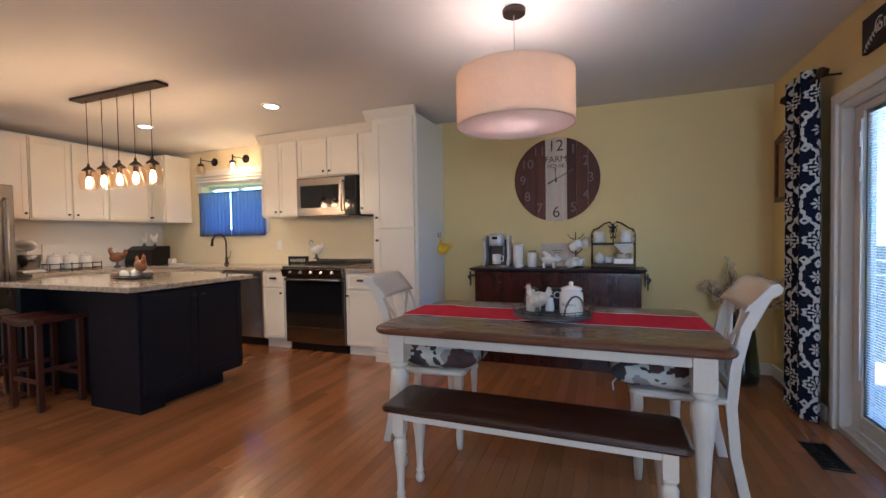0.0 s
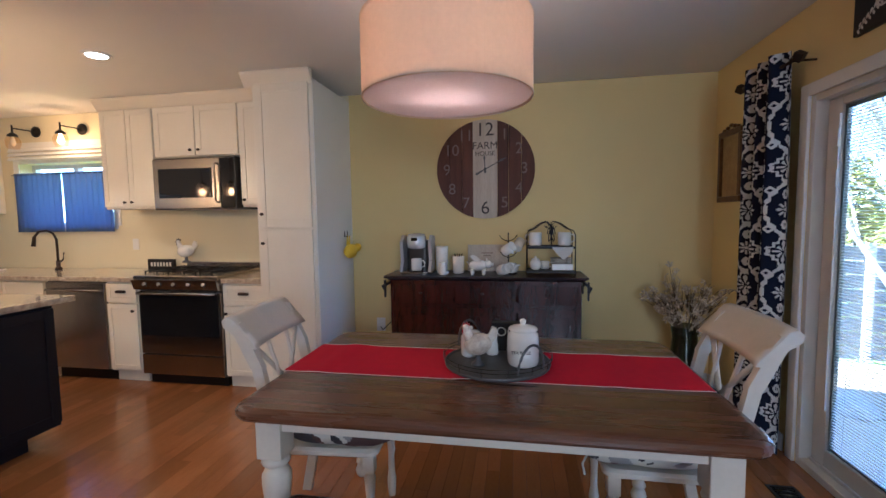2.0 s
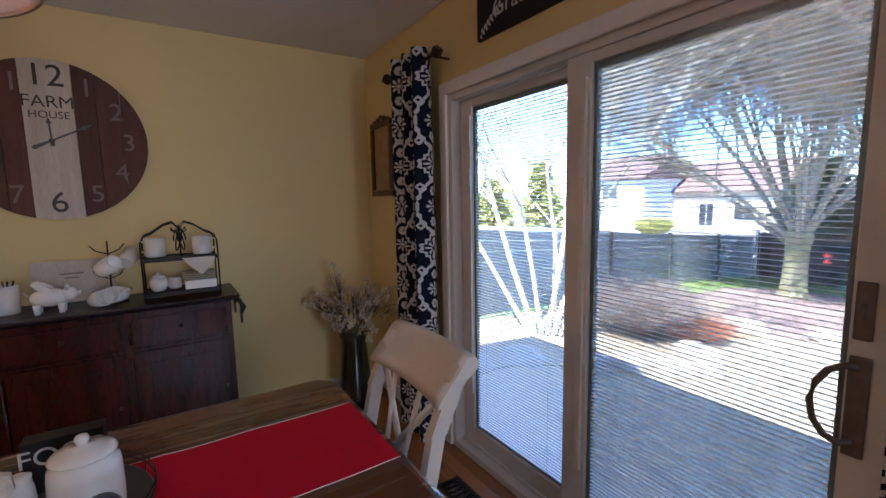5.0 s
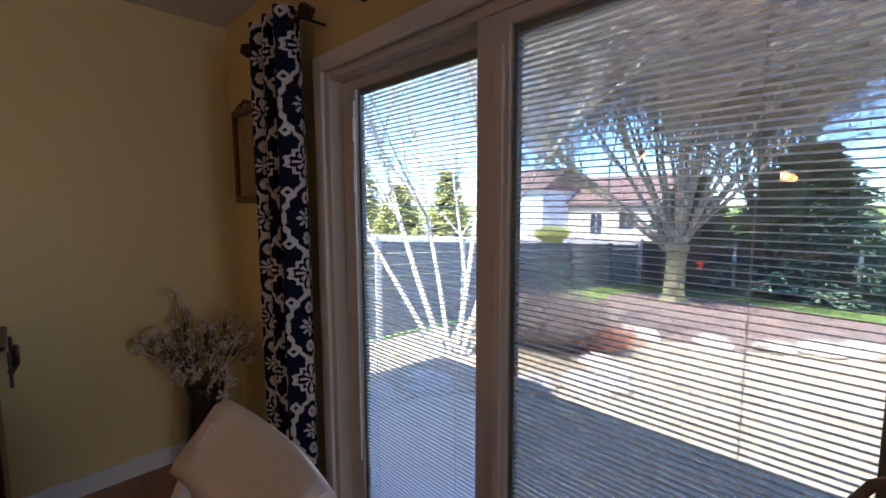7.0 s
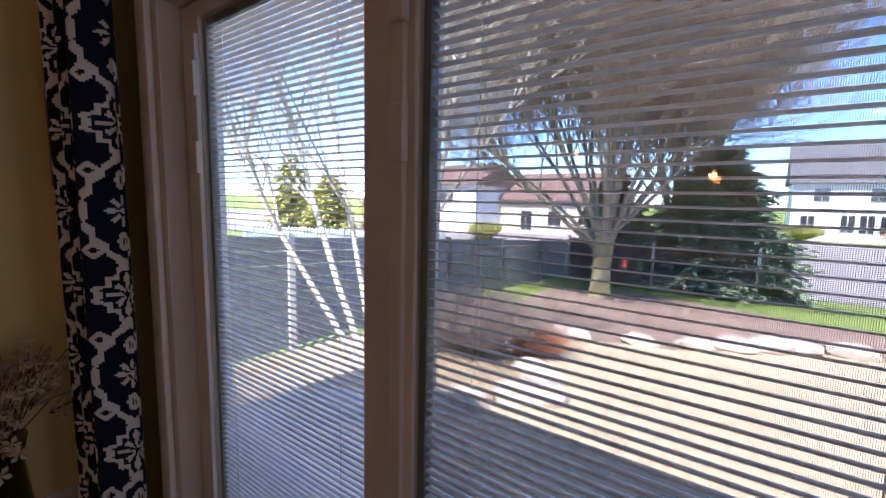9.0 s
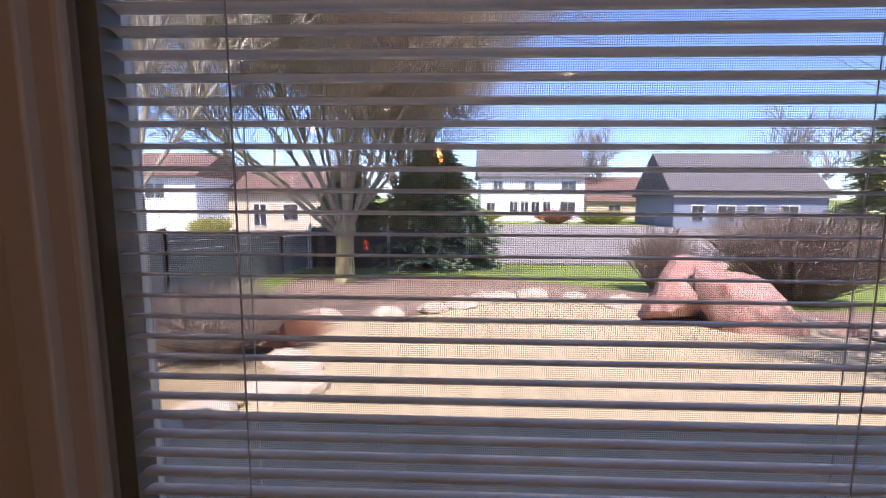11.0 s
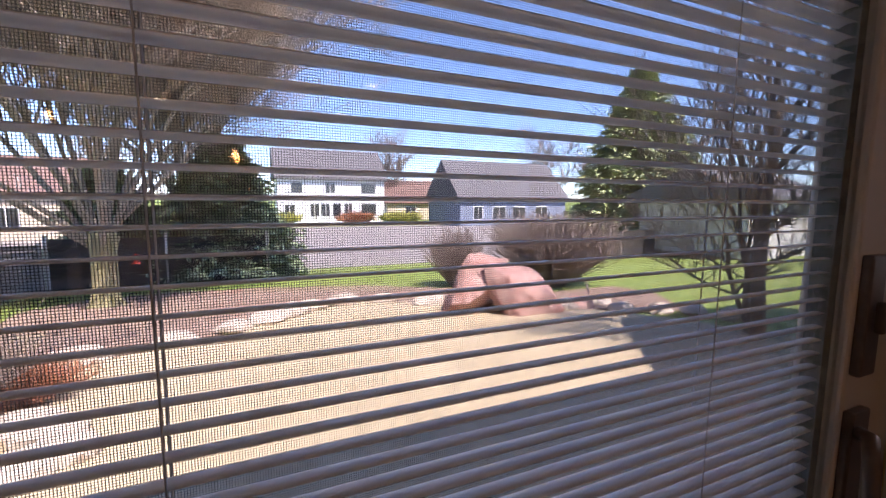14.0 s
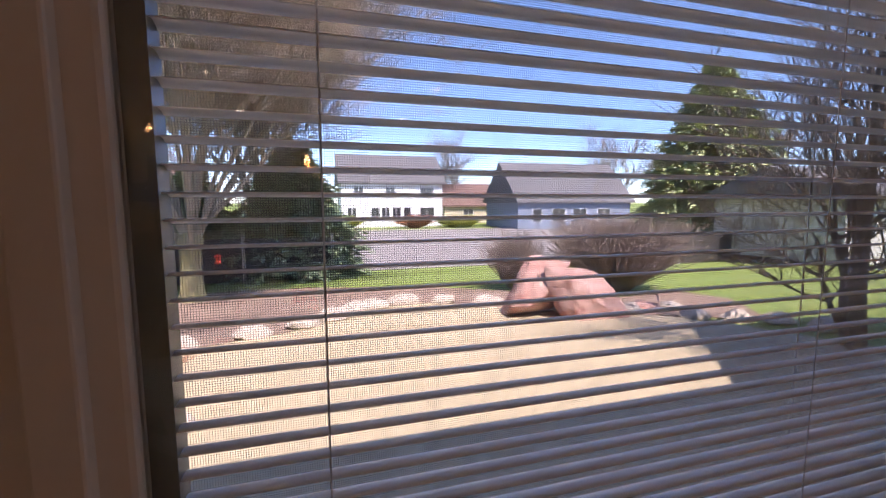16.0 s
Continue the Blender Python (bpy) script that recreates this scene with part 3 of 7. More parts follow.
def stone(name, x, y, z, rx, ry, rz, mat, label, category, group="", seed=0, seg=2):
    bm = bmesh.new()
    bmesh.ops.create_icosphere(bm, subdivisions=seg, radius=1)
    for v in bm.verts:
        k = 1 + 0.32 * noise.noise(v.co * 1.3 + Vector((seed * 7.1, seed, 0))) + 0.10 * noise.noise(v.co * 4 + Vector((seed, 0, 0)))
        if seg > 2:
            w = v.co.normalized()
            for q in range(9):
                ax = Vector((noise.noise(Vector((q * 3.3, seed, 1))), noise.noise(Vector((q * 2.1, seed, 5))), noise.noise(Vector((q * 4.7, seed, 9))) + 0.15)).normalized()
                k = min(k, 0.86 / max(0.55, w.dot(ax))) if w.dot(ax) > 0.72 else k
            k += 0.05 * noise.noise(Vector((w.x * 9, w.y * 9, w.z * 2 + seed)))
        v.co = Vector((v.co.x * rx * k, v.co.y * ry * k, max(v.co.z, -0.35) * rz * k))
    for f in bm.faces:
        f.smooth = seg > 2
    bmesh.ops.translate(bm, vec=(x, y, z), verts=bm.verts)
    return solo(name, bm, mat, label, category, group)


EDGE_STONES = []
pts = [(6.6, 4.1)] + EDGE[2:]
for (ax, ay), (bx, by) in zip(pts, pts[1:]):
    d = math.hypot(bx - ax, by - ay)
    for k in range(max(1, int(d / 0.52))):
        u = (k + 0.5) / max(1, int(d / 0.52))
        EDGE_STONES.append((ax + (bx - ax) * u, ay + (by - ay) * u))
for i, (x, y) in enumerate(EDGE_STONES):
    s = random.uniform(0.20, 0.29)
    stone("edging_stone", x + 0.12, y, gz(x) + 0.05, s, s * 1.2, s * 0.60, M_STONE, "pale rounded edging stone between patio and mulch", "stone", "edging stones along the patio", i)
for i, (x, y) in enumerate(((4.3, 3.75), (4.7, 3.45), (5.3, 3.45), (6.7, -3.5), (6.3, -3.9), (6.0, -4.3), (7.4, -3.7), (5.4, -4.4), (4.9, 3.25), (5.6, 3.7), (4.0, 3.95), (3.5, 4.35), (2.9, 4.45))):
    stone("edging_stone", x, y, gz(x) + 0.03, 0.2, 0.24, 0.12, M_STONE, "pale low edging stone in the bed", "stone", "edging stones along the patio", i + 40)


def boulder(place, size, seed, lean, label):
    """A broken block of rock: flat faces that meet in worn edges."""
    rng = random.Random(seed)
    bm = bmesh.new()
    for _ in range(26):
        a, h = rng.uniform(0, 2 * math.pi), rng.uniform(-0.3, 1.0)
        r = (1.0 - 0.42 * max(0, h) ** 1.6) * rng.uniform(0.86, 1.04)
        bm.verts.new((size[0] * r * math.cos(a) + lean[0] * h, size[1] * r * math.sin(a) + lean[1] * h, size[2] * h * rng.uniform(0.88, 1.0)))
    hull = bmesh.ops.convex_hull(bm, input=bm.verts)
    bmesh.ops.delete(bm, geom=[v for v in bm.verts if not v.link_faces], context="VERTS")
    bmesh.ops.bevel(bm, geom=list(bm.edges), offset=0.016, segments=1, profile=0.5, affect="EDGES")
    bmesh.ops.triangulate(bm, faces=bm.faces)
    for _ in range(2):
        bmesh.ops.subdivide_edges(bm, edges=[e for e in bm.edges if e.calc_length() > 0.09], cuts=1, use_grid_fill=True)
        bmesh.ops.triangulate(bm, faces=bm.faces)
    for v in bm.verts:
        c = v.co + Vector((seed, 0, 0))
        v.co += v.normal * (0.045 * noise.noise(c * 3.1) + 0.026 * noise.noise(c * 9))
    bmesh.ops.translate(bm, vec=place, verts=bm.verts)
    return solo("red_boulder", bm, M_REDROCK, label, "boulder", "red boulders")


boulder((7.85, -1.28, gz(7.85) + 0.05), (0.55, 0.60, 0.98), 64, (0.05, -0.36), "large red and white streaked boulder beside the patio")
boulder((7.45, -2.20, gz(7.45) + 0.02), (0.50, 0.80, 0.84), 58, (0.05, 0.42), "large broken red boulder beside the patio")
boulder((7.30, -3.08, gz(7.35) + 0.02), (0.26, 0.34, 0.24), 33, (0.0, 0.0), "low pinkish rock at the foot of the red boulders")


def fence(name, pts, height, mat, label, board=0.16, post_gap=2.3, posts=True):
    x0, y0 = pts[0]
    t = thing(name, (x0, y0, gz(x0)), label, "fence")
    for (ax, ay), (bx, by) in zip(pts, pts[1:]):
        L = math.hypot(bx - ax, by - ay)
        ux, uy = (bx - ax) / L, (by - ay) / L
        rows = int(height / board)
        n = max(1, round(L / post_gap))
        for k in range(n + 1):
            px, py = ax + ux * L * k / n, ay + uy * L * k / n
            part("post", B(px - 0.045, py - 0.045, gz(px) - 0.1, px + 0.045, py + 0.045, gz(px) + height + 0.05, bevel=0.008), M_POST, t, world=True)
        for k in range(n):
            sx, sy = ax + ux * L * k / n, ay + uy * L * k / n
            ex, ey = ax + ux * L * (k + 1) / n, ay + uy * L * (k + 1) / n
            for r in range(rows):
                bm = bmesh.new()
                za, zb = gz(sx) + r * board + 0.03, gz(ex) + r * board + 0.03
                w = 0.012
                nx, ny = -uy * w, ux * w
                vs = [bm.verts.new((x + s * nx, y + s * ny, z + h)) for x, y, z in ((sx, sy, za), (ex, ey, zb)) for s in (-1, 1) for h in (0, board - 0.008)]
                for f in ((0, 1, 5, 4), (2, 6, 7, 3), (0, 2, 3, 1), (4, 5, 7, 6), (1, 3, 7, 5), (0, 4, 6, 2)):
                    bm.faces.new([vs[q] for q in f])
                part("board", bm, mat, t, world=True)
    return t


fence("garden_fence", [(2.2, 5.75), (8.0, 6.6), (11.2, 7.15), (14.2, 7.35), (16.3, 7.3)], 1.3, M_FENCEG, "grey green horizontal board fence with pale posts beside the lawn")
fence("back_fence", [(16.4, 7.2), (16.45, 1.65)], 1.5, M_FENCE, "dark brown board fence behind the bare tree", 0.2)
fence("side_fence", [(15.4, -12.0), (15.6, -15.6), (14.5, -21.0)], 1.25, M_FENCE, "dark brown board fence with pale posts behind the lawn", 0.2, 2.6)


t = thing("picket_fence", (8.0, 13.0, gz(8.0)), "white picket fence behind the grey green board fence", "fence")
for z in (1.0, 0.55):
    v0, v1 = gz(7.4) + z, gz(14.2) + z
    bm = bmesh.new()
    prism(bm, [(7.4, v0), (14.2, v1), (14.2, v1 - 0.08), (7.4, v0 - 0.08)], 13.0, 13.035, "y")
    part("rail", bm, M_WHITESIDE, t, world=True)
for k in range(56):
    x = 7.4 + 0.122 * k
    bm = bmesh.new()
    prism(bm, [(x, gz(x) + 0.05), (x + 0.07, gz(x) + 0.05), (x + 0.07, gz(x) + 1.16), (x + 0.035, gz(x) + 1.22), (x, gz(x) + 1.16)], 12.97, 12.995, "y")
    part("picket", bm, M_WHITESIDE, t, world=True)


def limb(verts, faces, a, b, r0, r1, seg=5):
    d = (b - a)
    if d.length < 1e-4:
        return
    d.normalize()
    ref = Vector((0, 0, 1)) if abs(d.z) < 0.9 else Vector((1, 0, 0))
    s = d.cross(ref).normalized()
    t = s.cross(d)
    k = len(verts)
    for p, r in ((a, r0), (b, r1)):
        for i in range(seg):
            q = p + (s * math.cos(i * 2 * math.pi / seg) + t * math.sin(i * 2 * math.pi / seg)) * r
            verts.append(tuple(q))
    for i in range(seg):
        faces.append((k + i, k + (i + 1) % seg, k + seg + (i + 1) % seg, k + seg + i))


def raw(name, verts, faces, mat, parent=None, label="", kind="", smooth=True):
    me = bpy.data.meshes.new(name)
    me.from_pydata(verts, [], faces)
    me.materials.append(mat)
    for p in me.polygons:
        p.use_smooth = smooth
    ob = new(name, me)
    if parent:
        ob.parent = parent
    return tagged(ob, label, kind=kind)


def grow(rng, wood, twigs, a, d, length, r, level, top, spread, bend, twig_n, rmin=0.006):
    """A limb that wanders, tapers and forks."""
    steps = 4 if level < 2 else 3
    p = a.copy()
    for i in range(steps):
        nd = (d + Vector((rng.uniform(-1, 1), rng.uniform(-1, 1), rng.uniform(-0.5, 1))) * bend).normalized()
        q = p + nd * length / steps
        r1 = r * (1 - 0.5 * (i + 1) / steps)
        r0 = r * (1 - 0.5 * i / steps)
        limb(*(wood if level < 3 else twigs), p, q, r0, r1, 6 if level == 0 else (5 if level < 2 else 3))
        if level < top and (i > 0 or level > 0):
            for _ in range(2 if level < 2 else twig_n):
                side = Vector((rng.uniform(-1, 1), rng.uniform(-1, 1), rng.uniform(-0.3, 0.8))).normalized()
                grow(rng, wood, twigs, q, (nd * (1 - spread) + side * spread).normalized(), length * rng.uniform(0.5, 0.74), max(rmin, r1 * 0.62), level + 1, top, spread, bend, twig_n, rmin)
        p, d = q, nd


def bare_tree(name, place, label, stems, mat, top=4, spread=0.5, bend=0.14, twig_n=2, seed=1, twigmat=None, rmin=0.006):
    rng = random.Random(seed)
    t = thing(name, place, label, "tree")
    wood, twigs = ([], []), ([], [])
    for a, d, L, r in stems:
        grow(rng, wood, twigs, Vector(a), Vector(d).normalized(), L, r, 0, top, spread, bend, twig_n, rmin)
    raw("branches", *wood, mat, t)
    if twigs[0]:
        raw("twigs", *twigs, twigmat or M_BUD, t, kind="stuff")
    return t


# big bare tree with a short trunk and a dense crown
tx, ty = 12.4, 4.9
stems = []
rr = random.Random(5)
for k in range(15):
    a = 2 * math.pi * k / 15 + rr.uniform(-0.2, 0.2)
    e = (0.3, 0.65, 1.15)[k % 3] * rr.uniform(0.8, 1.15)
    stems.append(((0.10 * math.cos(a), 0.10 * math.sin(a), 1.2 + 0.12 * (k % 4)), (math.cos(a) * e, math.sin(a) * e, 1.0), rr.uniform(3.8, 5.4), 0.060))
stems.append(((0.0, 0.1, 1.2), (-0.1, 1.3, 0.9), 4.4, 0.075))
stems.append(((0, 0, 1.4), (0.05, -0.1, 1), 6.2, 0.12))
big = bare_tree("bare_maple_tree", (tx, ty, gz(tx)), "large bare tree with grey bark and a dense twiggy crown", stems, M_BARK, 4, 0.46, 0.15, 2, 11, M_CROWN, 0.009)
stems = [((0, 0, 0), (0.0, 0.0, 1.0), 2.0, 0.26)]
for k in range(13):
    a = 2 * math.pi * k / 13 + rr.uniform(-0.2, 0.2)
    e = (0.07, 0.18, 0.32)[k % 3] * rr.uniform(0.8, 1.2)
    stems.append(((0.12 * math.cos(a), 0.12 * math.sin(a), 1.0 + 0.25 * (k % 4)), (math.cos(a) * e, math.sin(a) * e, 1.0), rr.uniform(4.8, 7.4), 0.08))
bare_tree("bare_budding_tree", (19.4, 4.0, gz(19.4)), "tall bare tree with a dense budding crown behind the back fence", stems, M_BARK, 4, 0.46, 0.13, 2, 15, M_CROWN, 0.014)
bm = bmesh.new()
lathe(bm, [(0.42, -0.08), (0.32, 0.05), (0.25, 0.22), (0.225, 0.7), (0.235, 1.15), (0.28, 1.42), (0.18, 1.62)], seg=18)
for v in bm.verts:
    v.co += Vector((noise.noise(v.co * 3) * 0.05, noise.noise(v.co * 3 + Vector((9, 0, 0))) * 0.05, 0))
part("trunk", bm, M_MOSSBARK, big, "furrowed trunk with yellow green moss")
t = thing("bird_feeder", (12.0, 4.26, -0.08), "small red bird feeder hanging on a cord from the bare tree", "bird feeder")
M_FEEDRED = material("red_enamel", (0.55, 0.05, 0.02), 0.4)
bm = bmesh.new()
lathe(bm, [(0.0, 0.0), (0.07, 0.01), (0.085, 0.03), (0.05, 0.045), (0.05, 0.16), (0.0, 0.16)], seg=12)
part("tray", bm, M_FEEDRED, t)
bm = bmesh.new()
lathe(bm, [(0.10, 0.155), (0.07, 0.19), (0.0, 0.23)], seg=12)
part("cap", bm, M_FEEDRED, t)
bm = bmesh.new()
tube(bm, [(0, 0, 0.22), (0.01, 0, 0.9), (0.05, 0.05, 1.5)], 0.006, 5)
part("cord", bm, M_DARKBARK, t)
# pale multi-stemmed tree near the house
stems = [((0.05 * i, -0.06 * i, 0.0), (dx, dy, 1.0), L, r) for i, (dx, dy, L, r) in enumerate(((-0.25, 0.62, 3.2, 0.038), (-0.1, 0.42, 3.6, 0.042), (0.1, 0.22, 3.4, 0.034), (0.3, -0.05, 3.6, 0.038), (0.1, -0.32, 3.2, 0.042), (0.4, 0.3, 3.0, 0.03)))]
bare_tree("river_birch", (4.35, 5.15, gz(4.35)), "bare multi-stemmed birch with pale bark in the leaf bed", stems, M_BIRCH, 3, 0.42, 0.09, 2, 4, M_BIRCH)
# dark leaning tree
stems = [((0, 0, 0), (0.12, 0.10, 1.0), 2.6, 0.10), ((0.05, 0.1, 0), (-0.1, 0.62, 1.0), 2.0, 0.05), ((-0.1, 0.25, 0), (0.2, 0.7, 1.0), 1.6, 0.035)]
bare_tree("small_dark_tree", (4.75, -3.75, gz(4.75)), "small bare dark-barked tree beside the patio", stems, M_DARKBARK, 3, 0.5, 0.2, 3, 21, M_DARKBARK)


def twiggy(name, place, label, radius, height, n, mat, seed, r=0.006, category="shrub", squash=1.0):
    rng = random.Random(seed)
    t = thing(name, place, label, category)
    v, f = [], []
    for _ in range(n):
        a, e = rng.uniform(0, 2 * math.pi), rng.uniform(0.05, 1.0) ** 0.7
        d = Vector((math.cos(a) * e, math.sin(a) * e * squash, rng.uniform(0.55, 1.0)))
        p = Vector((rng.uniform(-0.12, 0.12) * radius, rng.uniform(-0.12, 0.12) * radius, 0))
        L = rng.uniform(0.8, 1.05)
        q = p + Vector((d.x * radius * 0.55, d.y * radius * 0.55, d.z * height * 0.5)) * L
        s = p + Vector((d.x * radius, d.y * radius, height * min(1, d.z * (1.18 - 0.3 * e * e)))) * L
        limb(v, f, p, q, r * 1.5, r, 3); limb(v, f, q, s, r, r * 0.5, 3)
        for _ in range(3):
            w = q.lerp(s, rng.uniform(0.1, 0.9))
            limb(v, f, w, w + Vector((rng.uniform(-1, 1), rng.uniform(-1, 1), rng.uniform(0, 1))) * radius * 0.22, r * 0.6, r * 0.3, 3)
    raw("stems", v, f, mat, t, kind="stuff")
    return t


twiggy("rounded_bare_shrub", (9.9, -4.6, gz(9.9)), "large rounded bare twiggy shrub behind the red boulders", 1.75, 1.75, 1300, M_BUD, 3, 0.013)
twiggy("rounded_bare_shrub", (11.2, -2.6, gz(11.2)), "rounded bare twiggy shrub beside the lawn", 0.95, 1.45, 420, M_BUD, 4, 0.011)
twiggy("low_bare_shrub", (5.75, 4.5, gz(5.75)), "low bare grey brown shrub in the leaf bed", 0.95, 0.75, 1000, M_BUD, 5, 0.0055)
twiggy("dry_grass_clump", (6.2, 3.95, gz(6.2)), "low rusty clump of dry stems in the leaf bed", 0.6, 0.32, 500, M_REDTWIG, 6, 0.004)


def conifer(name, place, label, height, radius, n, mat, seed, base=0.2, squash=1.0, leaf=0.16, power=0.8):
    """Trunk, and n drooping boughs with needle sprays along both sides and an uneven outline."""
    rng = random.Random(seed)
    t = thing(name, place, label, "tree")
    bm = bmesh.new()
    tube(bm, [(0, 0, -0.1), (0, 0, height * 0.5), (0, 0, height * 0.96)], radius * 0.07, 7, r2=0.02)
    part("trunk", bm, M_DARKBARK, t)
    v, f, wv, wf = [], [], [], []
    for i in range(n):
        u = rng.random() ** 1.15
        h = base + (height - base) * u
        a = rng.uniform(0, 2 * math.pi)
        reach = radius * max(0.04, 1 - u) ** power * rng.uniform(0.72, 1.08)
        reach *= 1 + 0.30 * noise.noise(Vector((math.cos(a) * 1.5, math.sin(a) * 1.5, h * 0.7 + seed)))
        out = Vector((math.cos(a), math.sin(a) * squash, 0))
        side = Vector((-math.sin(a), math.cos(a), 0))
        rise = rng.uniform(-0.05, 0.25)
        limb(wv, wf, Vector((0, 0, h)), out * reach * 0.8 + Vector((0, 0, h + reach * 0.8 * (rise - 0.24))), 0.03, 0.01, 3)
        m = max(4, int(reach / (leaf * 0.42)))
        for j in range(m):
            w = 0.30 + 0.70 * (j + rng.random()) / m
            c = out * reach * w + Vector((0, 0, h + reach * w * (rise - 0.30 * w)))
            for s in (-1, 1):
                d = (out * rng.uniform(0.4, 1.0) + side * s * rng.uniform(0.3, 1.0) + Vector((0, 0, rng.uniform(-0.35, 0.25)))).normalized()
                L = leaf * rng.uniform(0.8, 1.6) * (1.25 - 0.5 * w)
                q = d.cross(Vector((rng.uniform(-0.5, 0.5), rng.uniform(-0.5, 0.5), 1))).normalized()
                k = len(v)
                v.extend((tuple(c), tuple(c + d * L * 0.45 + q * L * 0.20), tuple(c + d * L - Vector((0, 0, 0.12 * L))), tuple(c + d * L * 0.45 - q * L * 0.20)))
                f.append((k, k + 1, k + 2, k + 3))
    raw("boughs", wv, wf, M_DARKBARK, t, kind="stuff")
    raw("needles", v, f, mat, t, kind="stuff", smooth=False)
    return t


conifer("broad_spruce", (18.0, 2.9, gz(18.0)), "broad green spruce behind the back fence", 4.7, 2.7, 1000, M_CONIFER, 7, 0.5, 1.0, 0.34, 0.55)
conifer("broad_spruce", (18.2, 6.2, gz(18.2)), "green spruce behind the corner of the back fence", 3.9, 1.9, 600, M_CONIFER, 8, 0.5, 1.0, 0.32, 0.55)
conifer("spruce_tree", (19.0, -17.5, gz(19.0)), "tall spruce with light green tips beyond the lawn", 9.9, 4.1, 1500, M_CONIFER2, 9, 1.6, 1.0, 0.46, 0.72)
for i, (x, y, h, r) in enumerate(((34, 34, 7, 3.0), (30, 44, 8, 3.2), (24, 30, 5, 2.4))):
    conifer("yellow_green_tree", (x, y, gz(x)), "yellow green leafing tree beyond the garden fence", h, r, 420, M_SHRUB, 30 + i, 0.6, 1.0, 0.45, 0.5)
for i, (x, y, h) in enumerate(((60, -44, 14), (70, -20, 13), (85, 24, 13), (60, 58, 12), (44, -52, 12), (30, -34, 9), (75, -70, 14))):
    rng_stems = [((0, 0, 0), (0.02 * (i % 3 - 1), 0.04, 1), h * 0.55, 0.22)]
    bare_tree("distant_bare_tree", (x, y, gz(x)), "distant bare brown tree behind the houses", rng_stems, M_BARK, 3, 0.5, 0.16, 4, 50 + i, None, 0.05)


def house(name, place, label, width, depth, wall_h, roof_h, side, roof, windows, turn=0.0, brick=False, door_at=None):
    """A house whose front looks towards -x: width along y. windows: (y, z, w, h)."""
    t = thing(name, place, label, "house", turn=turn)
    hw = width / 2
    part("wall", B(0, -hw, 0, depth, hw, wall_h), side, t)
    bm = bmesh.new()
    prism(bm, [(-0.5, wall_h - 0.05), (depth / 2, wall_h + roof_h), (depth + 0.5, wall_h - 0.05), (depth + 0.5, wall_h - 0.2), (-0.5, wall_h - 0.2)], -hw - 0.4, hw + 0.4, "y")
    part("roof", bm, roof, t)
    if brick:
        part("brick_base", B(-0.06, -hw, 0, 0, hw, 0.9), M_BRICKW, t)
    for y, z, w, h in windows:
        o = part("window", B(-0.05, y - w / 2 - 0.08, z - 0.08, 0.02, y + w / 2 + 0.08, z + h + 0.08), M_WHITESIDE, t)
        part("window_glass", B(-0.07, y - w / 2, z, -0.04, y - 0.03, z + h), M_WINDOW, o)
        part("window_glass", B(-0.07, y + 0.03, z, -0.04, y + w / 2, z + h), M_WINDOW, o)
    if door_at is not None:
        part("front_door", B(-0.06, door_at - 0.5, 0, 0, door_at + 0.5, 2.1), M_BLUESIDE, t, "dark front door")
    return t


house("white_house", (58, -7.7, -1.95), "white two-storey house across the road", 13.5, 9, 5.9, 4.0, M_WHITESIDE, M_ROOFG,
      [(5.4, 1.0, 1.1, 1.5), (2.4, 1.0, 1.0, 1.6), (1.0, 1.0, 1.0, 1.6), (-0.4, 1.0, 1.0, 1.6), (-1.9, 1.0, 0.9, 1.6), (-4.6, 1.0, 1.9, 1.6), (4.5, 4.0, 1.2, 1.2), (0.4, 4.0, 1.2, 1.2), (-4.6, 4.0, 1.8, 1.2)])
house("tan_house", (42, 22.0, -1.95), "tan house with a brown roof beyond the garden fence", 15, 9, 3.6, 2.8, M_TANSIDE, M_ROOFB, [(-4, 1.0, 1.4, 1.4), (-1, 0.4, 1.2, 2.0), (3, 1.0, 1.2, 1.3)])
house("white_gabled_house", (37, 27.6, -1.95), "white gabled house wing beyond the garden fence", 7, 9, 5.0, 2.2, M_WHITESIDE, M_ROOFB, [(0, 3.0, 1.6, 1.2), (1.5, 0.9, 1.2, 1.3)])
house("brown_roofed_house", (66, -23.2, -1.95), "low house with a brown roof across the road", 12, 9, 2.8, 3.6, M_TANSIDE, M_ROOFB, [(2, 0.9, 1.6, 1.2), (-3, 0.9, 1.6, 1.2)])
house("blue_grey_house", (48, -29.0, -1.95), "blue grey house with a wide roof and porch across the road", 16, 10, 3.4, 5.0, M_BLUESIDE, M_ROOFG,
      [(5.5, 0.9, 1.2, 1.5), (2.5, 0.9, 1.8, 1.5), (-0.5, 0.9, 1.8, 1.5), (-4.0, 0.9, 1.8, 1.5)], brick=False)
house("grey_garage", (11.5, -17.5, gz(11.5)), "pale grey outbuilding with a white door beyond the lawn", 5, 5, 2.5, 1.1, M_POST, M_ROOFG, [(1.4, 1.2, 0.7, 0.5)])
for i, (x, y, rx) in enumerate(((56, -1.5, 1.3), (56, -15.4, 1.4), (55.5, -10.0, 1.6), (33, 20.5, 1.0), (56, -17.4, 1.2))):
    twiggy("foundation_shrub", (x, y, gz(x)), "clipped yellow green shrub in front of a house", rx * 1.5, 1.5, 260, M_SHRUB if i != 2 else M_REDTWIG, 60 + i, 0.09, squash=1.2)
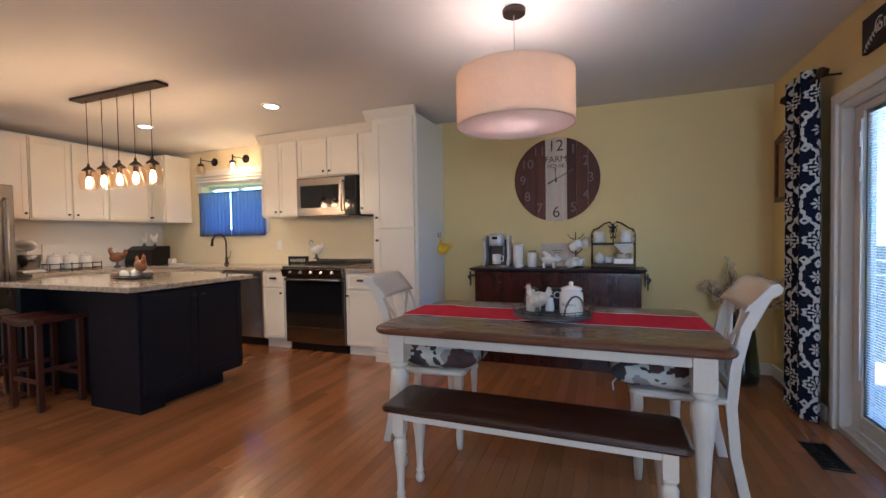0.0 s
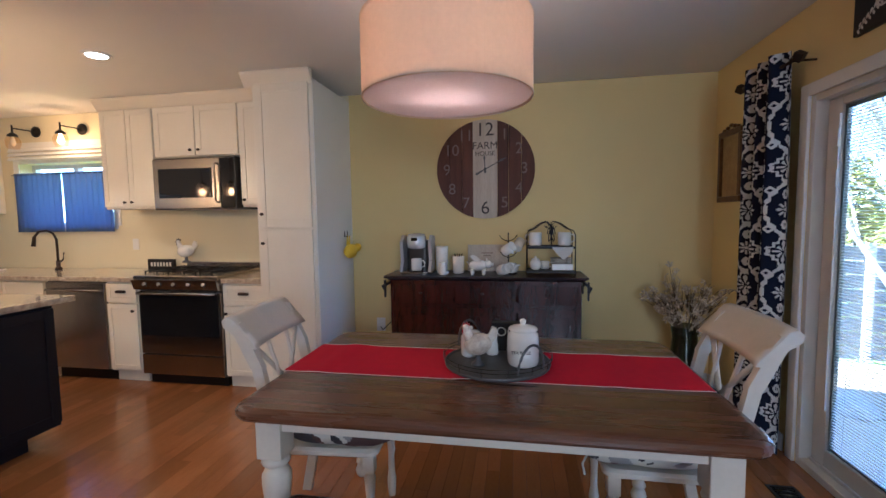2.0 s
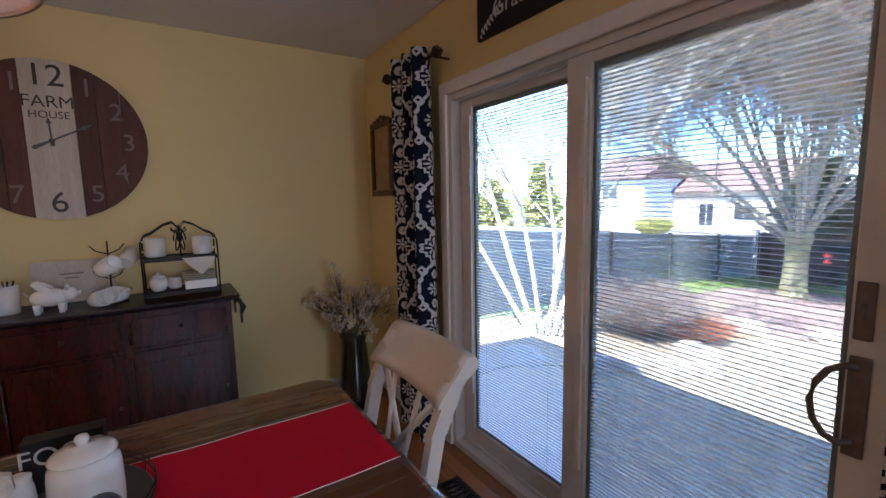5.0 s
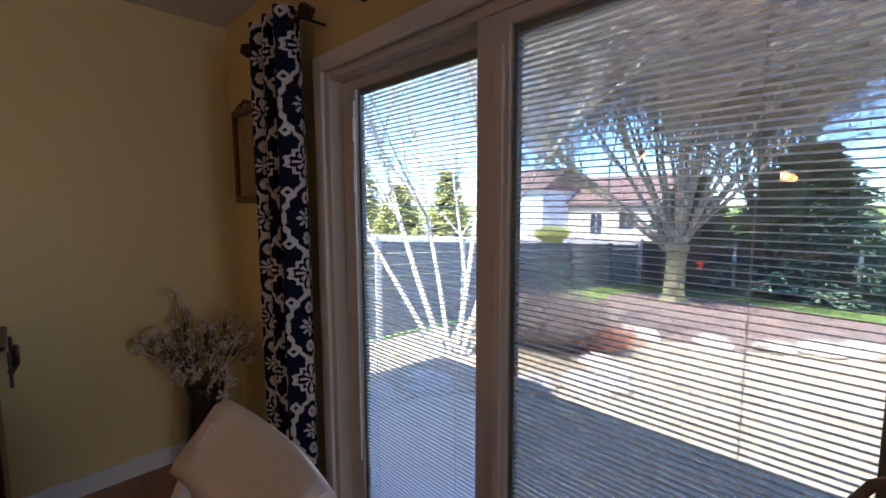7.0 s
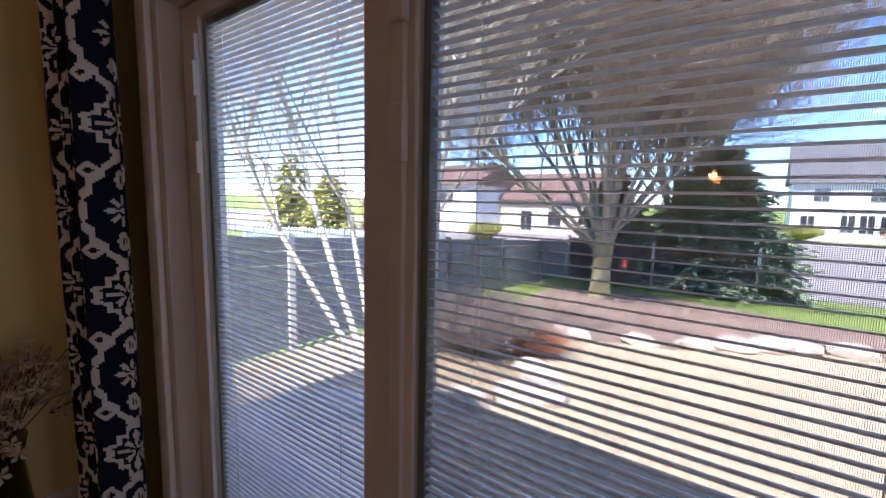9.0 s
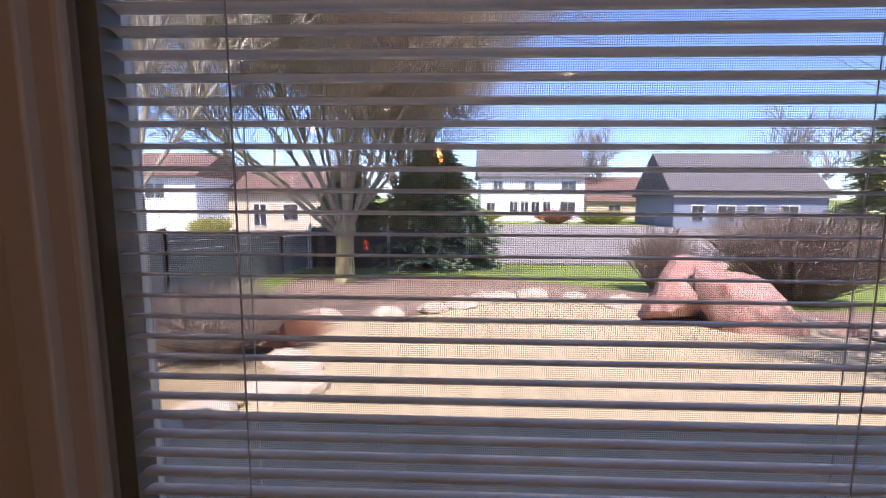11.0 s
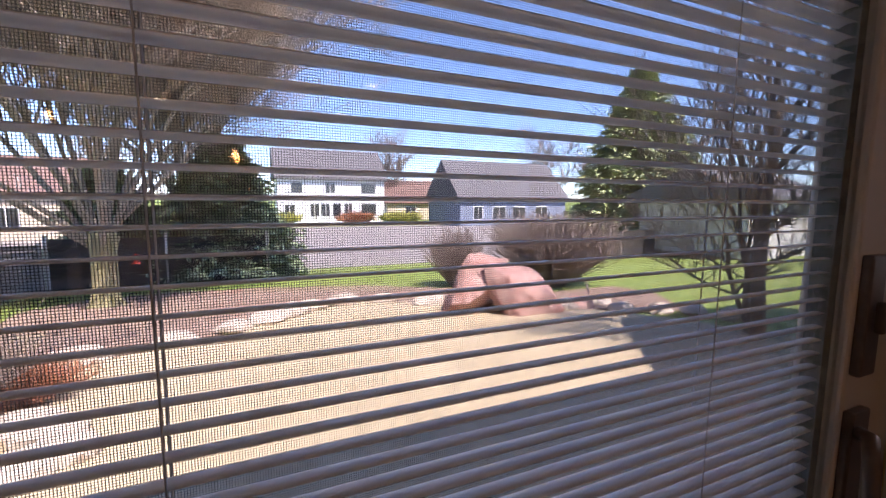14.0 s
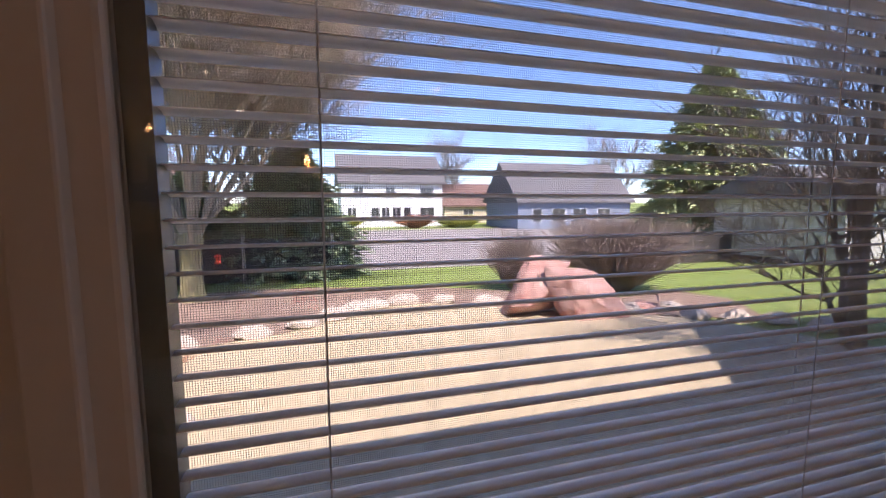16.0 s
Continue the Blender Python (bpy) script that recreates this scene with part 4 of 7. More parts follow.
# this house's own outer side and eaves
bm = bmesh.new()
prism(bm, [(-1.7, H + 0.245), (-3.5, 5.2), (-6.55, 5.2), (-6.55, H + 0.245)], X0 - 0.4, 2.2, "x")
structure("outer_gable", bm, M_TANSIDE, label="taller gabled part of the house")
structure("outer_wall", B(X0 - 0.4, Y0 - 3.2, H + 0.165, 2.2, 4.65, H + 0.24), M_ROOFG, label="eaves of the house")
structure("outer_siding", B(X0 - 0.4, -6.5, -0.8, X1 + 0.14, Y0 - 0.2, H + 0.16), M_TANSIDE)


# ---- large things of the dining room ----
table = thing("dining_table", (0.16, 2.29, 0), "dining table with a dark walnut top and white turned legs", "table")
def rounded(x0, y0, x1, y1, r, n=6):
    out = []
    for cx, cy, a0 in ((x1 - r, y1 - r, 0), (x0 + r, y1 - r, 90), (x0 + r, y0 + r, 180), (x1 - r, y0 + r, 270)):
        for i in range(n + 1):
            a = radians(a0 + 90 * i / n)
            out.append((cx + r * math.cos(a), cy + r * math.sin(a)))
    return out


def slab(outline_at, layers):
    """A top whose outline is inset layer by layer: (inset, z)."""
    bm = bmesh.new()
    rings = [[bm.verts.new((x, y, z)) for x, y in outline_at(i)] for i, z in layers]
    for a, b in zip(rings, rings[1:]):
        n = len(a)
        for k in range(n):
            bm.faces.new((a[k], a[(k + 1) % n], b[(k + 1) % n], b[k])).smooth = False
    bm.faces.new(rings[0][::-1]); bm.faces.new(rings[-1])
    return bm


TL, TW = 0.82, 0.50
part("tabletop", slab(lambda i: rounded(-TL + i, -TW + i, TL - i, TW - i, 0.09 - i), [(0.022, 0.722), (0.006, 0.728), (0.0, 0.738), (0.0, 0.748), (0.006, 0.757), (0.016, 0.762), (0.03, 0.765)]), M_TOP, table, "dark walnut tabletop")
for d in ((-0.70, -0.43, 0.668, 0.70, -0.405, 0.722), (-0.70, 0.405, 0.668, 0.70, 0.43, 0.722), (-0.72, -0.40, 0.668, -0.695, 0.40, 0.722), (0.695, -0.40, 0.668, 0.72, 0.40, 0.722)):
    part("apron", B(*d, bevel=0.003), M_LEG, table)
LEGP = [(0.024, 0.0), (0.032, 0.012), (0.036, 0.03), (0.030, 0.052), (0.022, 0.066), (0.031, 0.078), (0.031, 0.088), (0.024, 0.10), (0.027, 0.20), (0.034, 0.33), (0.043, 0.43), (0.049, 0.49), (0.049, 0.525), (0.038, 0.545), (0.030, 0.553), (0.030, 0.560), (0.045, 0.567), (0.049, 0.577), (0.045, 0.588), (0.034, 0.60)]


def turned_leg(w, scale_z, thick=1.0):
    bm = bmesh.new()
    lathe(bm, [(r * thick, z * scale_z) for r, z in LEGP], seg=20)
    top = LEGP[-1][1] * scale_z
    return bm, top


for sx in (-1, 1):
    for sy in (-1, 1):
        bm, top = turned_leg(0.085, 0.96)
        box(bm, -0.045, -0.045, top - 0.004, 0.045, 0.045, 0.722, bevel=0.004)
        o = part("leg", bm, M_LEG, table)
        o.location = (sx * 0.70, sy * 0.40, 0)

bench = thing("dining_bench", (0.155, 1.695, 0), "long bench with a dark wooden seat and white turned legs", "bench")
part("seat", slab(lambda i: rounded(-0.62 + i, -0.155 + i, 0.62 - i, 0.155 - i, 0.03), [(0.018, 0.436), (0.004, 0.441), (0, 0.449), (0, 0.458), (0.005, 0.466), (0.014, 0.470)]), M_BENCH, bench, "dark stained wooden seat")
for d in ((-0.55, -0.125, 0.402, 0.55, -0.105, 0.436), (-0.55, 0.105, 0.402, 0.55, 0.125, 0.436), (-0.56, -0.10, 0.402, -0.54, 0.10, 0.436), (0.54, -0.10, 0.402, 0.56, 0.10, 0.436)):
    part("apron", B(*d, bevel=0.003), M_LEG, bench)
for sx in (-1, 1):
    for sy in (-1, 1):
        bm = bmesh.new()
        lathe(bm, [(0.015, 0), (0.021, 0.008), (0.024, 0.022), (0.019, 0.038), (0.015, 0.046), (0.021, 0.054), (0.021, 0.060), (0.016, 0.07), (0.018, 0.14), (0.024, 0.22), (0.030, 0.275), (0.031, 0.295), (0.024, 0.310), (0.018, 0.315), (0.018, 0.320), (0.029, 0.326), (0.030, 0.334), (0.022, 0.342)], seg=18)
        box(bm, -0.027, -0.027, 0.338, 0.027, 0.027, 0.436, bevel=0.003)
        o = part("leg", bm, M_LEG, bench)
        o.location = (sx * 0.545, sy * 0.105, 0)


def chair(name, label, place, turn):
    """A white chair with a crossed back; its front looks towards local +x."""
    t = thing(name, place, label, "chair", "chairs at the dining table", turn)
    part("seat", slab(lambda i: rounded(-0.21 + i, -0.225 + i, 0.23 - i, 0.225 - i, 0.04), [(0.012, 0.425), (0, 0.434), (0, 0.45), (0.012, 0.46)]), M_LEG, t)
    for sy in (-1, 1):
        pts = [(-0.255, 0), (-0.215, 0.2), (-0.20, 0.42), (-0.215, 0.60), (-0.255, 0.78), (-0.325, 0.93), (-0.352, 0.965)]
        bm = bmesh.new()
        for (x0, z0), (x1, z1) in zip(pts, pts[1:]):
            w0 = 0.022 if z0 < 0.7 else 0.026
            y = sy * 0.205
            vs = [bm.verts.new(q) for q in ((x0 - w0, y - 0.016, z0), (x0 + w0, y - 0.016, z0), (x0 + w0, y + 0.016, z0), (x0 - w0, y + 0.016, z0), (x1 - w0, y - 0.016, z1), (x1 + w0, y - 0.016, z1), (x1 + w0, y + 0.016, z1), (x1 - w0, y + 0.016, z1))]
            for f in ((0, 1, 2, 3), (7, 6, 5, 4), (0, 4, 5, 1), (1, 5, 6, 2), (2, 6, 7, 3), (3, 7, 4, 0)):
                bm.faces.new([vs[k] for k in f])
        part("back_post", bm, M_LEG, t)
        bm = bmesh.new()
        lathe(bm, [(0.016, 0), (0.020, 0.04), (0.022, 0.09), (0.016, 0.13), (0.015, 0.22), (0.021, 0.30), (0.024, 0.33), (0.018, 0.345), (0.023, 0.36)], seg=16)
        box(bm, -0.023, -0.023, 0.355, 0.023, 0.023, 0.43, bevel=0.003)
        o = part("front_leg", bm, M_LEG, t)
        o.location = (0.19, sy * 0.19, 0)
    # crest rail, rolled at its top
    bm = bmesh.new()
    prof = [(-0.245, 0.865), (-0.262, 0.89), (-0.285, 0.915), (-0.320, 0.955), (-0.345, 0.985), (-0.372, 0.992), (-0.388, 0.975), (-0.382, 0.950), (-0.345, 0.925), (-0.318, 0.895), (-0.300, 0.865)]
    rings = []
    for k in range(9):
        u = k / 8 * 2 - 1
        y, back = u * 0.232, -0.022 * (1 - u * u)
        rings.append([bm.verts.new((x + back, y, z)) for x, z in prof])
    for a, b in zip(rings, rings[1:]):
        for i in range(len(prof)):
            bm.faces.new((a[i], a[(i + 1) % len(prof)], b[(i + 1) % len(prof)], b[i])).smooth = True
    bm.faces.new(rings[0]); bm.faces.new(rings[-1][::-1])
    part("crest_rail", bm, M_LEG, t)
    bm = bmesh.new()
    box(bm, -0.222, -0.19, 0.485, -0.198, 0.19, 0.525, bevel=0.003)
    part("lower_rail", bm, M_LEG, t)
    for sy in (-1, 1):
        bm = bmesh.new()
        off = 0.006 * sy
        for a, b in (((-0.212 + off, -0.19 * sy, 0.50), (-0.235 + off, 0.0, 0.66)), ((-0.235 + off, 0.0, 0.66), (-0.282 + off, 0.19 * sy, 0.875))):
            tube(bm, [a, b], 0.011, 8)
        part("cross_brace", bm, M_LEG, t)
        bm = bmesh.new()
        tube(bm, [(-0.212, 0.075 * sy, 0.51), (-0.228, 0.06 * sy, 0.66), (-0.280, 0.085 * sy, 0.872)], 0.009, 8)
        part("spindle", bm, M_LEG, t)
    return t


chair_l = chair("cross_back_chair", "white painted cross-back chair pushed up to the table's end", (-0.51, 2.35, 0), 4)
chair_r = chair("cross_back_chair", "white painted cross-back chair turned towards the table's end", (0.82, 2.37, 0), 180)


def cushion(place, turn, seed):
    t = thing("seat_cushion", place, "tufted cushion printed with grey and brown roosters on a white chair", "cushion", "seat cushions", turn)
    n = 96
    verts, faces, index, at = [], [], [], {}
    for s in (1, -1):
        for i in range(n + 1):
            for j in range(n + 1):
                u, v = math.sin((i / n - 0.5) * math.pi), math.sin((j / n - 0.5) * math.pi)
                edge = i in (0, n) or j in (0, n)
                if edge and s < 0:
                    at[i, j, s] = at[i, j, 1]
                    continue
                e = (1 - abs(u) ** 5) * (1 - abs(v) ** 5)
                z = 0.076 + s * (0.004 + 0.070 * max(0, e) ** 0.5 * (1 + 0.20 * noise.noise(Vector((u * 2, v * 2, seed)))))
                at[i, j, s] = len(verts)
                verts.append((u * 0.235 * (1 - 0.06 * v * v), v * 0.245 * (1 - 0.06 * u * u), z))
    for s in (1, -1):
        for i in range(n):
            for j in range(n):
                q = (at[i, j, s], at[i + 1, j, s], at[i + 1, j + 1, s], at[i, j + 1, s])
                faces.append(q if s > 0 else q[::-1])
                c = sum((Vector(verts[k]) for k in q), Vector()) / 4
                a, b = noise.noise(c * 12 + Vector((seed, 0, 0))), noise.noise(c * 10 + Vector((9, seed, 4)))
                f = noise.noise(c * 45)
                index.append(1 if a > 0.16 + 0.15 * f else (2 if b > 0.20 + 0.15 * f else (3 if a < -0.36 + 0.1 * f else 0)))
    o = raw("cover", verts, faces, M_CUSHION, t)
    for m in M_PRINTS:
        o.data.materials.append(m)
    o.data.polygons.foreach_set("material_index", index)
    bm = bmesh.new()
    for sx in (-1, 1):
        for sy in (-1, 1):
            x, y = sx * 0.203, sy * 0.208
            tube(bm, [(x, y, 0.046), (x + sx * 0.02, y + sy * 0.03, 0.03), (x + sx * 0.015, y + sy * 0.05, 0.0)], 0.004, 6)
    part("tie", bm, M_CUSHION, t)
    return t


M_PRINTS = [material("grey_print", (0.045, 0.04, 0.045), 0.9), material("brown_print", (0.085, 0.045, 0.04), 0.9), material("pale_print", (0.30, 0.29, 0.28), 0.9)]
cushion((-0.425, 2.345, 0.461), 4, 3)
cushion((0.735, 2.36, 0.461), 180, 8)

# buffet
buf = thing("buffet_cabinet", (0.02, 4.03, 0), "dark cherry buffet with drawers over panelled doors against the wall", "cabinet")
bx0, bx1, by0, by1, bz = -0.72, 0.76, 3.85, 4.232, 0.885
part("body", B(bx0, by0 + 0.02, 0.07, bx1, by1, bz, bevel=0.004), M_BUFFET, buf, world=True)
part("plinth", B(bx0 + 0.03, by0 + 0.04, 0, bx1 - 0.03, by1, 0.07), M_BUFFET, buf, world=True)
bm = slab(lambda i: rounded(bx0 - 0.045 + i, by0 - 0.03 + i, bx1 + 0.045 - i, by1 - i, 0.01), [(0.03, bz + 0.001), (0.018, bz + 0.012), (0.004, bz + 0.018), (0, bz + 0.026), (0.004, bz + 0.034)])
part("top", bm, M_BUFTOP, buf, "near-black buffet top", world=True)
w = (bx1 - bx0 - 0.02) / 3
for k in range(3):
    xa = bx0 + 0.02 + k * w
    xb = xa + w - 0.02
    dr = part("drawer", B(xa + 0.02, by0 + 0.004, 0.705, xb - 0.01, by0 + 0.022, 0.85, bevel=0.004), M_BUFFET, buf, world=True)
    bm = bmesh.new()
    ball(bm, (xa + xb) / 2, by0 - 0.008, 0.785, 0.011, seg=10)
    part("knob", bm, M_BRONZE, dr, world=True)
    part("moulding", B(xa + 0.015, by0 + 0.001, 0.684, xb - 0.005, by0 + 0.02, 0.692), M_BUFFET, buf, world=True)
    dd = part("door", B(xa + 0.02, by0 + 0.004, 0.10, xb - 0.01, by0 + 0.022, 0.672, bevel=0.003), M_BUFFET, buf, world=True)
    part("panel", B(xa + 0.085, by0 - 0.002, 0.16, xb - 0.075, by0 + 0.003, 0.61, bevel=0.0035), M_BUFFET, dd, world=True)
    bm = bmesh.new()
    ball(bm, xb - 0.035, by0 - 0.006, 0.40, 0.009, seg=10)
    part("knob", bm, M_BRONZE, dd, world=True)
    for zz, hh in ((0.72, 0.11), (0.18, 0.46)):
        bm = bmesh.new()
        tube(bm, [(xa + 0.008, by0 + 0.012, zz), (xa + 0.008, by0 + 0.012, zz + hh)], 0.007, 8)
        part("reeded_pilaster", bm, M_BUFFET, buf, world=True)
for sx in (bx0 - 0.05, bx1 + 0.05):
    bm = bmesh.new()
    tube(bm, [(sx, by0 + 0.03, 0.80), (sx + (0.016 if sx > 0 else -0.016), by0 + 0.03, 0.83), (sx + (0.016 if sx > 0 else -0.016), by1 - 0.06, 0.83), (sx, by1 - 0.06, 0.80)], 0.012, 8)
    box(bm, sx - 0.006, by0 + 0.02, 0.74, sx + 0.006, by0 + 0.05, 0.88, bevel=0.003)
    box(bm, sx - 0.006, by1 - 0.08, 0.74, sx + 0.006, by1 - 0.05, 0.88, bevel=0.003)
    part("towel_bar", bm, M_BUFTOP, buf, world=True)

# drum pendant
drum = thing("drum_pendant", (0.02, 2.24, 0), "drum pendant with a beige linen shade over the table", "lamp")
bm = bmesh.new()
lathe(bm, [(0.055, H - 0.03), (0.062, H - 0.026), (0.064, H - 0.001), (0.06, H)], seg=24)
part("canopy", bm, M_BRONZE, drum, "dark bronze ceiling canopy")
bm = bmesh.new()
tube(bm, [(0, 0, H - 0.03), (0, 0, 2.03)], 0.003, 6)
part("cord", bm, M_CORD, drum)
R0, ZB, ZT = 0.322, 1.825, 2.105
bm = bmesh.new()
ring = [[bm.verts.new((r * math.cos(2 * math.pi * k / 72), r * math.sin(2 * math.pi * k / 72), z)) for k in range(72)] for r, z in ((R0, ZB), (R0, ZT), (R0 - 0.003, ZT), (R0 - 0.003, ZB))]
for a, b in zip(ring, ring[1:] + ring[:1]):
    for k in range(72):
        bm.faces.new((a[k], a[(k + 1) % 72], b[(k + 1) % 72], b[k])).smooth = False
part("shade", bm, M_SHADE, drum, "beige linen drum shade")
for z in (ZB, ZT - 0.008):
    bm = bmesh.new()
    ring = [[bm.verts.new((r * math.cos(2 * math.pi * k / 72), r * math.sin(2 * math.pi * k / 72), z + h)) for k in range(72)] for r, h in ((R0 + 0.0015, 0), (R0 + 0.0015, 0.008), (R0 - 0.0045, 0.008), (R0 - 0.0045, 0))]
    for a, b in zip(ring, ring[1:] + ring[:1]):
        for k in range(72):
            bm.faces.new((a[k], a[(k + 1) % 72], b[(k + 1) % 72], b[k]))
    part("trim_band", bm, M_SHADE, drum)
bm = bmesh.new()
lathe(bm, [(R0 - 0.006, ZB + 0.006), (R0 - 0.006, ZB + 0.009)], seg=64)
part("diffuser", bm, M_DIFF, drum, "pale cloth diffuser")
bm = bmesh.new()
ball(bm, 0, 0, 1.95, 0.028, seg=12)
part("bulb", bm, emitter("drum_bulb_glow", (1.0, 0.66, 0.42), 1.2), drum)
bm = bmesh.new()
tube(bm, [(0, 0, 2.03), (0, 0, 1.98)], 0.016, 10)
for k in range(3):
    a = k * 2 * math.pi / 3
    tube(bm, [(0, 0, 2.02), ((R0 - 0.004) * math.cos(a), (R0 - 0.004) * math.sin(a), ZT - 0.01)], 0.002, 5)
part("spider", bm, M_BLACK, drum)


# ---- kitchen ----
def shaker(t, name, d, axis, mat, knob=None, inset=0.055, sign=-1):
    """A framed door or drawer front on a cabinet: d = x0, y0, z0, x1, y1, z1 of the slab; axis: the way it faces."""
    x0, y0, z0, x1, y1, z1 = d
    p = part(name, B(*d, bevel=0.0015), mat, t, world=True)
    th = 0.006
    if axis == "y":
        a0, a1, f = x0, x1, y0
        bars = ((a0, z0, a0 + inset, z1), (a1 - inset, z0, a1, z1), (a0 + inset, z0, a1 - inset, z0 + inset), (a0 + inset, z1 - inset, a1 - inset, z1))
        for a, b, c_, e in bars:
            part("frame_rail", B(a, f - th, b, c_, f + 0.001, e, bevel=0.0015), mat, p, world=True)
    else:
        a0, a1, f = y0, y1, x1
        bars = ((a0, z0, a0 + inset, z1), (a1 - inset, z0, a1, z1), (a0 + inset, z0, a1 - inset, z0 + inset), (a0 + inset, z1 - inset, a1 - inset, z1))
        for a, b, c_, e in bars:
            part("frame_rail", B(f - 0.001, a, b, f + th, c_, e, bevel=0.0015), mat, p, world=True)
    if knob:
        u, z, kind = knob
        bm = bmesh.new()
        if kind == "knob":
            if axis == "y":
                ball(bm, u, f - th - 0.020, z, 0.016, 0.010, 0.012, 10); tube(bm, [(u, f - th, z), (u, f - th - 0.018, z)], 0.005, 8)
            else:
                ball(bm, f + th + 0.020, u, z, 0.010, 0.016, 0.012, 10); tube(bm, [(f + th, u, z), (f + th + 0.018, u, z)], 0.005, 8)
        else:
            if axis == "y":
                box(bm, u - 0.045, f - th - 0.024, z - 0.010, u + 0.045, f - th, z + 0.014, bevel=0.008)
            else:
                box(bm, f + th, u - 0.045, z - 0.010, f + th + 0.024, u + 0.045, z + 0.014, bevel=0.008)
        part("knob" if kind == "knob" else "cup_pull", bm, M_BRONZE, p, "dark bronze pull", world=True)
    return p


def unit(name, d, label, category="cabinet", mat=None, group=""):
    x0, y0, z0, x1, y1, z1 = d
    t = thing(name, ((x0 + x1) / 2, (y0 + y1) / 2, z0), label, category, group)
    part("body", B(*d, bevel=0.002), mat or M_CAB, t, world=True)
    return t


BF, UF = 3.66, 3.92
# pantry
t = unit("pantry_cabinet", (-1.66, 3.56, 0.0, -1.185, 4.245, 2.40), "tall cream pantry cabinet with two panelled doors beside the range", group="")
shaker(t, "door", (-1.635, 3.542, 1.32, -1.21, 3.559, 2.375), "y", M_CAB, (-1.60, 1.42, "knob"), 0.06)
shaker(t, "door", (-1.635, 3.542, 0.11, -1.21, 3.559, 1.30), "y", M_CAB, (-1.60, 1.20, "knob"), 0.06)
part("side_panel", B(-1.184, 3.56, 0.0, -1.178, 4.244, 2.399), M_PALE, t, "pale painted side panel", world=True)
part("toe_board", B(-1.655, 3.548, 0.0, -1.19, 3.559, 0.09), M_CAB, t, world=True)
bm = bmesh.new()
prism(bm, [(3.556, 2.36), (3.545, 2.375), (3.50, 2.44), (3.495, 2.458), (3.556, 2.458)], -1.72, -1.178, "x")
part("crown", bm, M_CAB, t, world=True)
# upper cabinets of the window wall
t = unit("upper_cabinet", (-3.40, UF, 1.49, -2.853, 4.245, 2.38), "cream two-door upper cabinet between window and microwave", group="upper cabinets")
for a, b, k in ((-3.39, -3.13, -3.165), (-3.122, -2.862, -3.09)):
    shaker(t, "door", (a, UF - 0.018, 1.51, b, UF - 0.001, 2.36), "y", M_CAB, (k, 1.55, "knob"), 0.045)
t = unit("upper_cabinet", (-2.847, UF, 1.93, -2.033, 4.245, 2.38), "cream two-door upper cabinet over the microwave", group="upper cabinets")
for a, b, k in ((-2.84, -2.445, -2.48), (-2.435, -2.04, -2.40)):
    shaker(t, "door", (a, UF - 0.018, 1.94, b, UF - 0.001, 2.36), "y", M_CAB, (k, 1.985, "knob"), 0.05)
t = unit("upper_cabinet", (-2.027, UF, 1.49, -1.665, 4.245, 2.38), "narrow cream upper cabinet beside the pantry", group="upper cabinets")
shaker(t, "door", (-2.02, UF - 0.018, 1.51, -1.675, UF - 0.001, 2.36), "y", M_CAB, (-1.985, 1.55, "knob"), 0.05)
bm = bmesh.new()
prism(bm, [(UF - 0.002, 2.36), (UF - 0.02, 2.375), (UF - 0.065, 2.44), (UF - 0.07, 2.458), (UF - 0.002, 2.458)], -3.42, -1.725, "x")
structure("trim", bm, M_CAB)
# microwave
t = unit("microwave", (-2.83, 3.86, 1.475, -2.045, 4.24, 1.915), "stainless over-range microwave with a black glass door", "microwave", M_DARKSTEEL)
p = part("door", B(-2.825, 3.845, 1.485, -2.18, 3.859, 1.905, bevel=0.004), M_STEEL, t, "stainless door", world=True)
part("glass", B(-2.77, 3.838, 1.575, -2.26, 3.846, 1.825, bevel=0.002), M_BLACKGLASS, p, "black glass window", world=True)
part("control_panel", B(-2.175, 3.845, 1.485, -2.05, 3.859, 1.905, bevel=0.003), M_BLACKGLASS, t, world=True)
bm = bmesh.new()
tube(bm, [(-2.205, 3.838, 1.53), (-2.205, 3.812, 1.55), (-2.205, 3.812, 1.84), (-2.205, 3.838, 1.86)], 0.009, 8)
part("handle", bm, M_STEEL, p, world=True)
# range
t = unit("range_cooker", (-2.84, 3.66, 0.09, -2.065, 4.24, 0.90), "stainless gas range with a black oven door", "range", M_DARKSTEEL)
part("toe_base", B(-2.82, 3.70, 0.0, -2.085, 4.20, 0.09), M_BLACK, t, world=True)
part("cooktop", B(-2.845, 3.60, 0.901, -2.06, 4.235, 0.935, bevel=0.006), M_STEEL, t, world=True)
bm = bmesh.new()
prism(bm, [(3.66, 0.80), (3.60, 0.82), (3.575, 0.90), (3.61, 0.90), (3.66, 0.90)], -2.842, -2.063, "x")
part("control_panel", bm, M_STEEL, t, world=True)
for k in range(5):
    bm = bmesh.new()
    lathe(bm, [(0.020, 0), (0.019, 0.02), (0.015, 0.028)], -2.72 + k * 0.135, 3.60, 0.862, 14, Matrix.Rotation(radians(72), 3, "X"))
    part("knob", bm, M_STEEL, t, world=True)
p = part("oven_door", B(-2.835, 3.635, 0.272, -2.07, 3.659, 0.795, bevel=0.004), M_STEEL, t, world=True)
part("window_glass", B(-2.815, 3.628, 0.425, -2.09, 3.637, 0.785, bevel=0.002), M_BLACKGLASS, p, world=True)
bm = bmesh.new()
tube(bm, [(-2.80, 3.628, 0.79), (-2.80, 3.585, 0.79), (-2.105, 3.585, 0.79), (-2.105, 3.628, 0.79)], 0.013, 10)
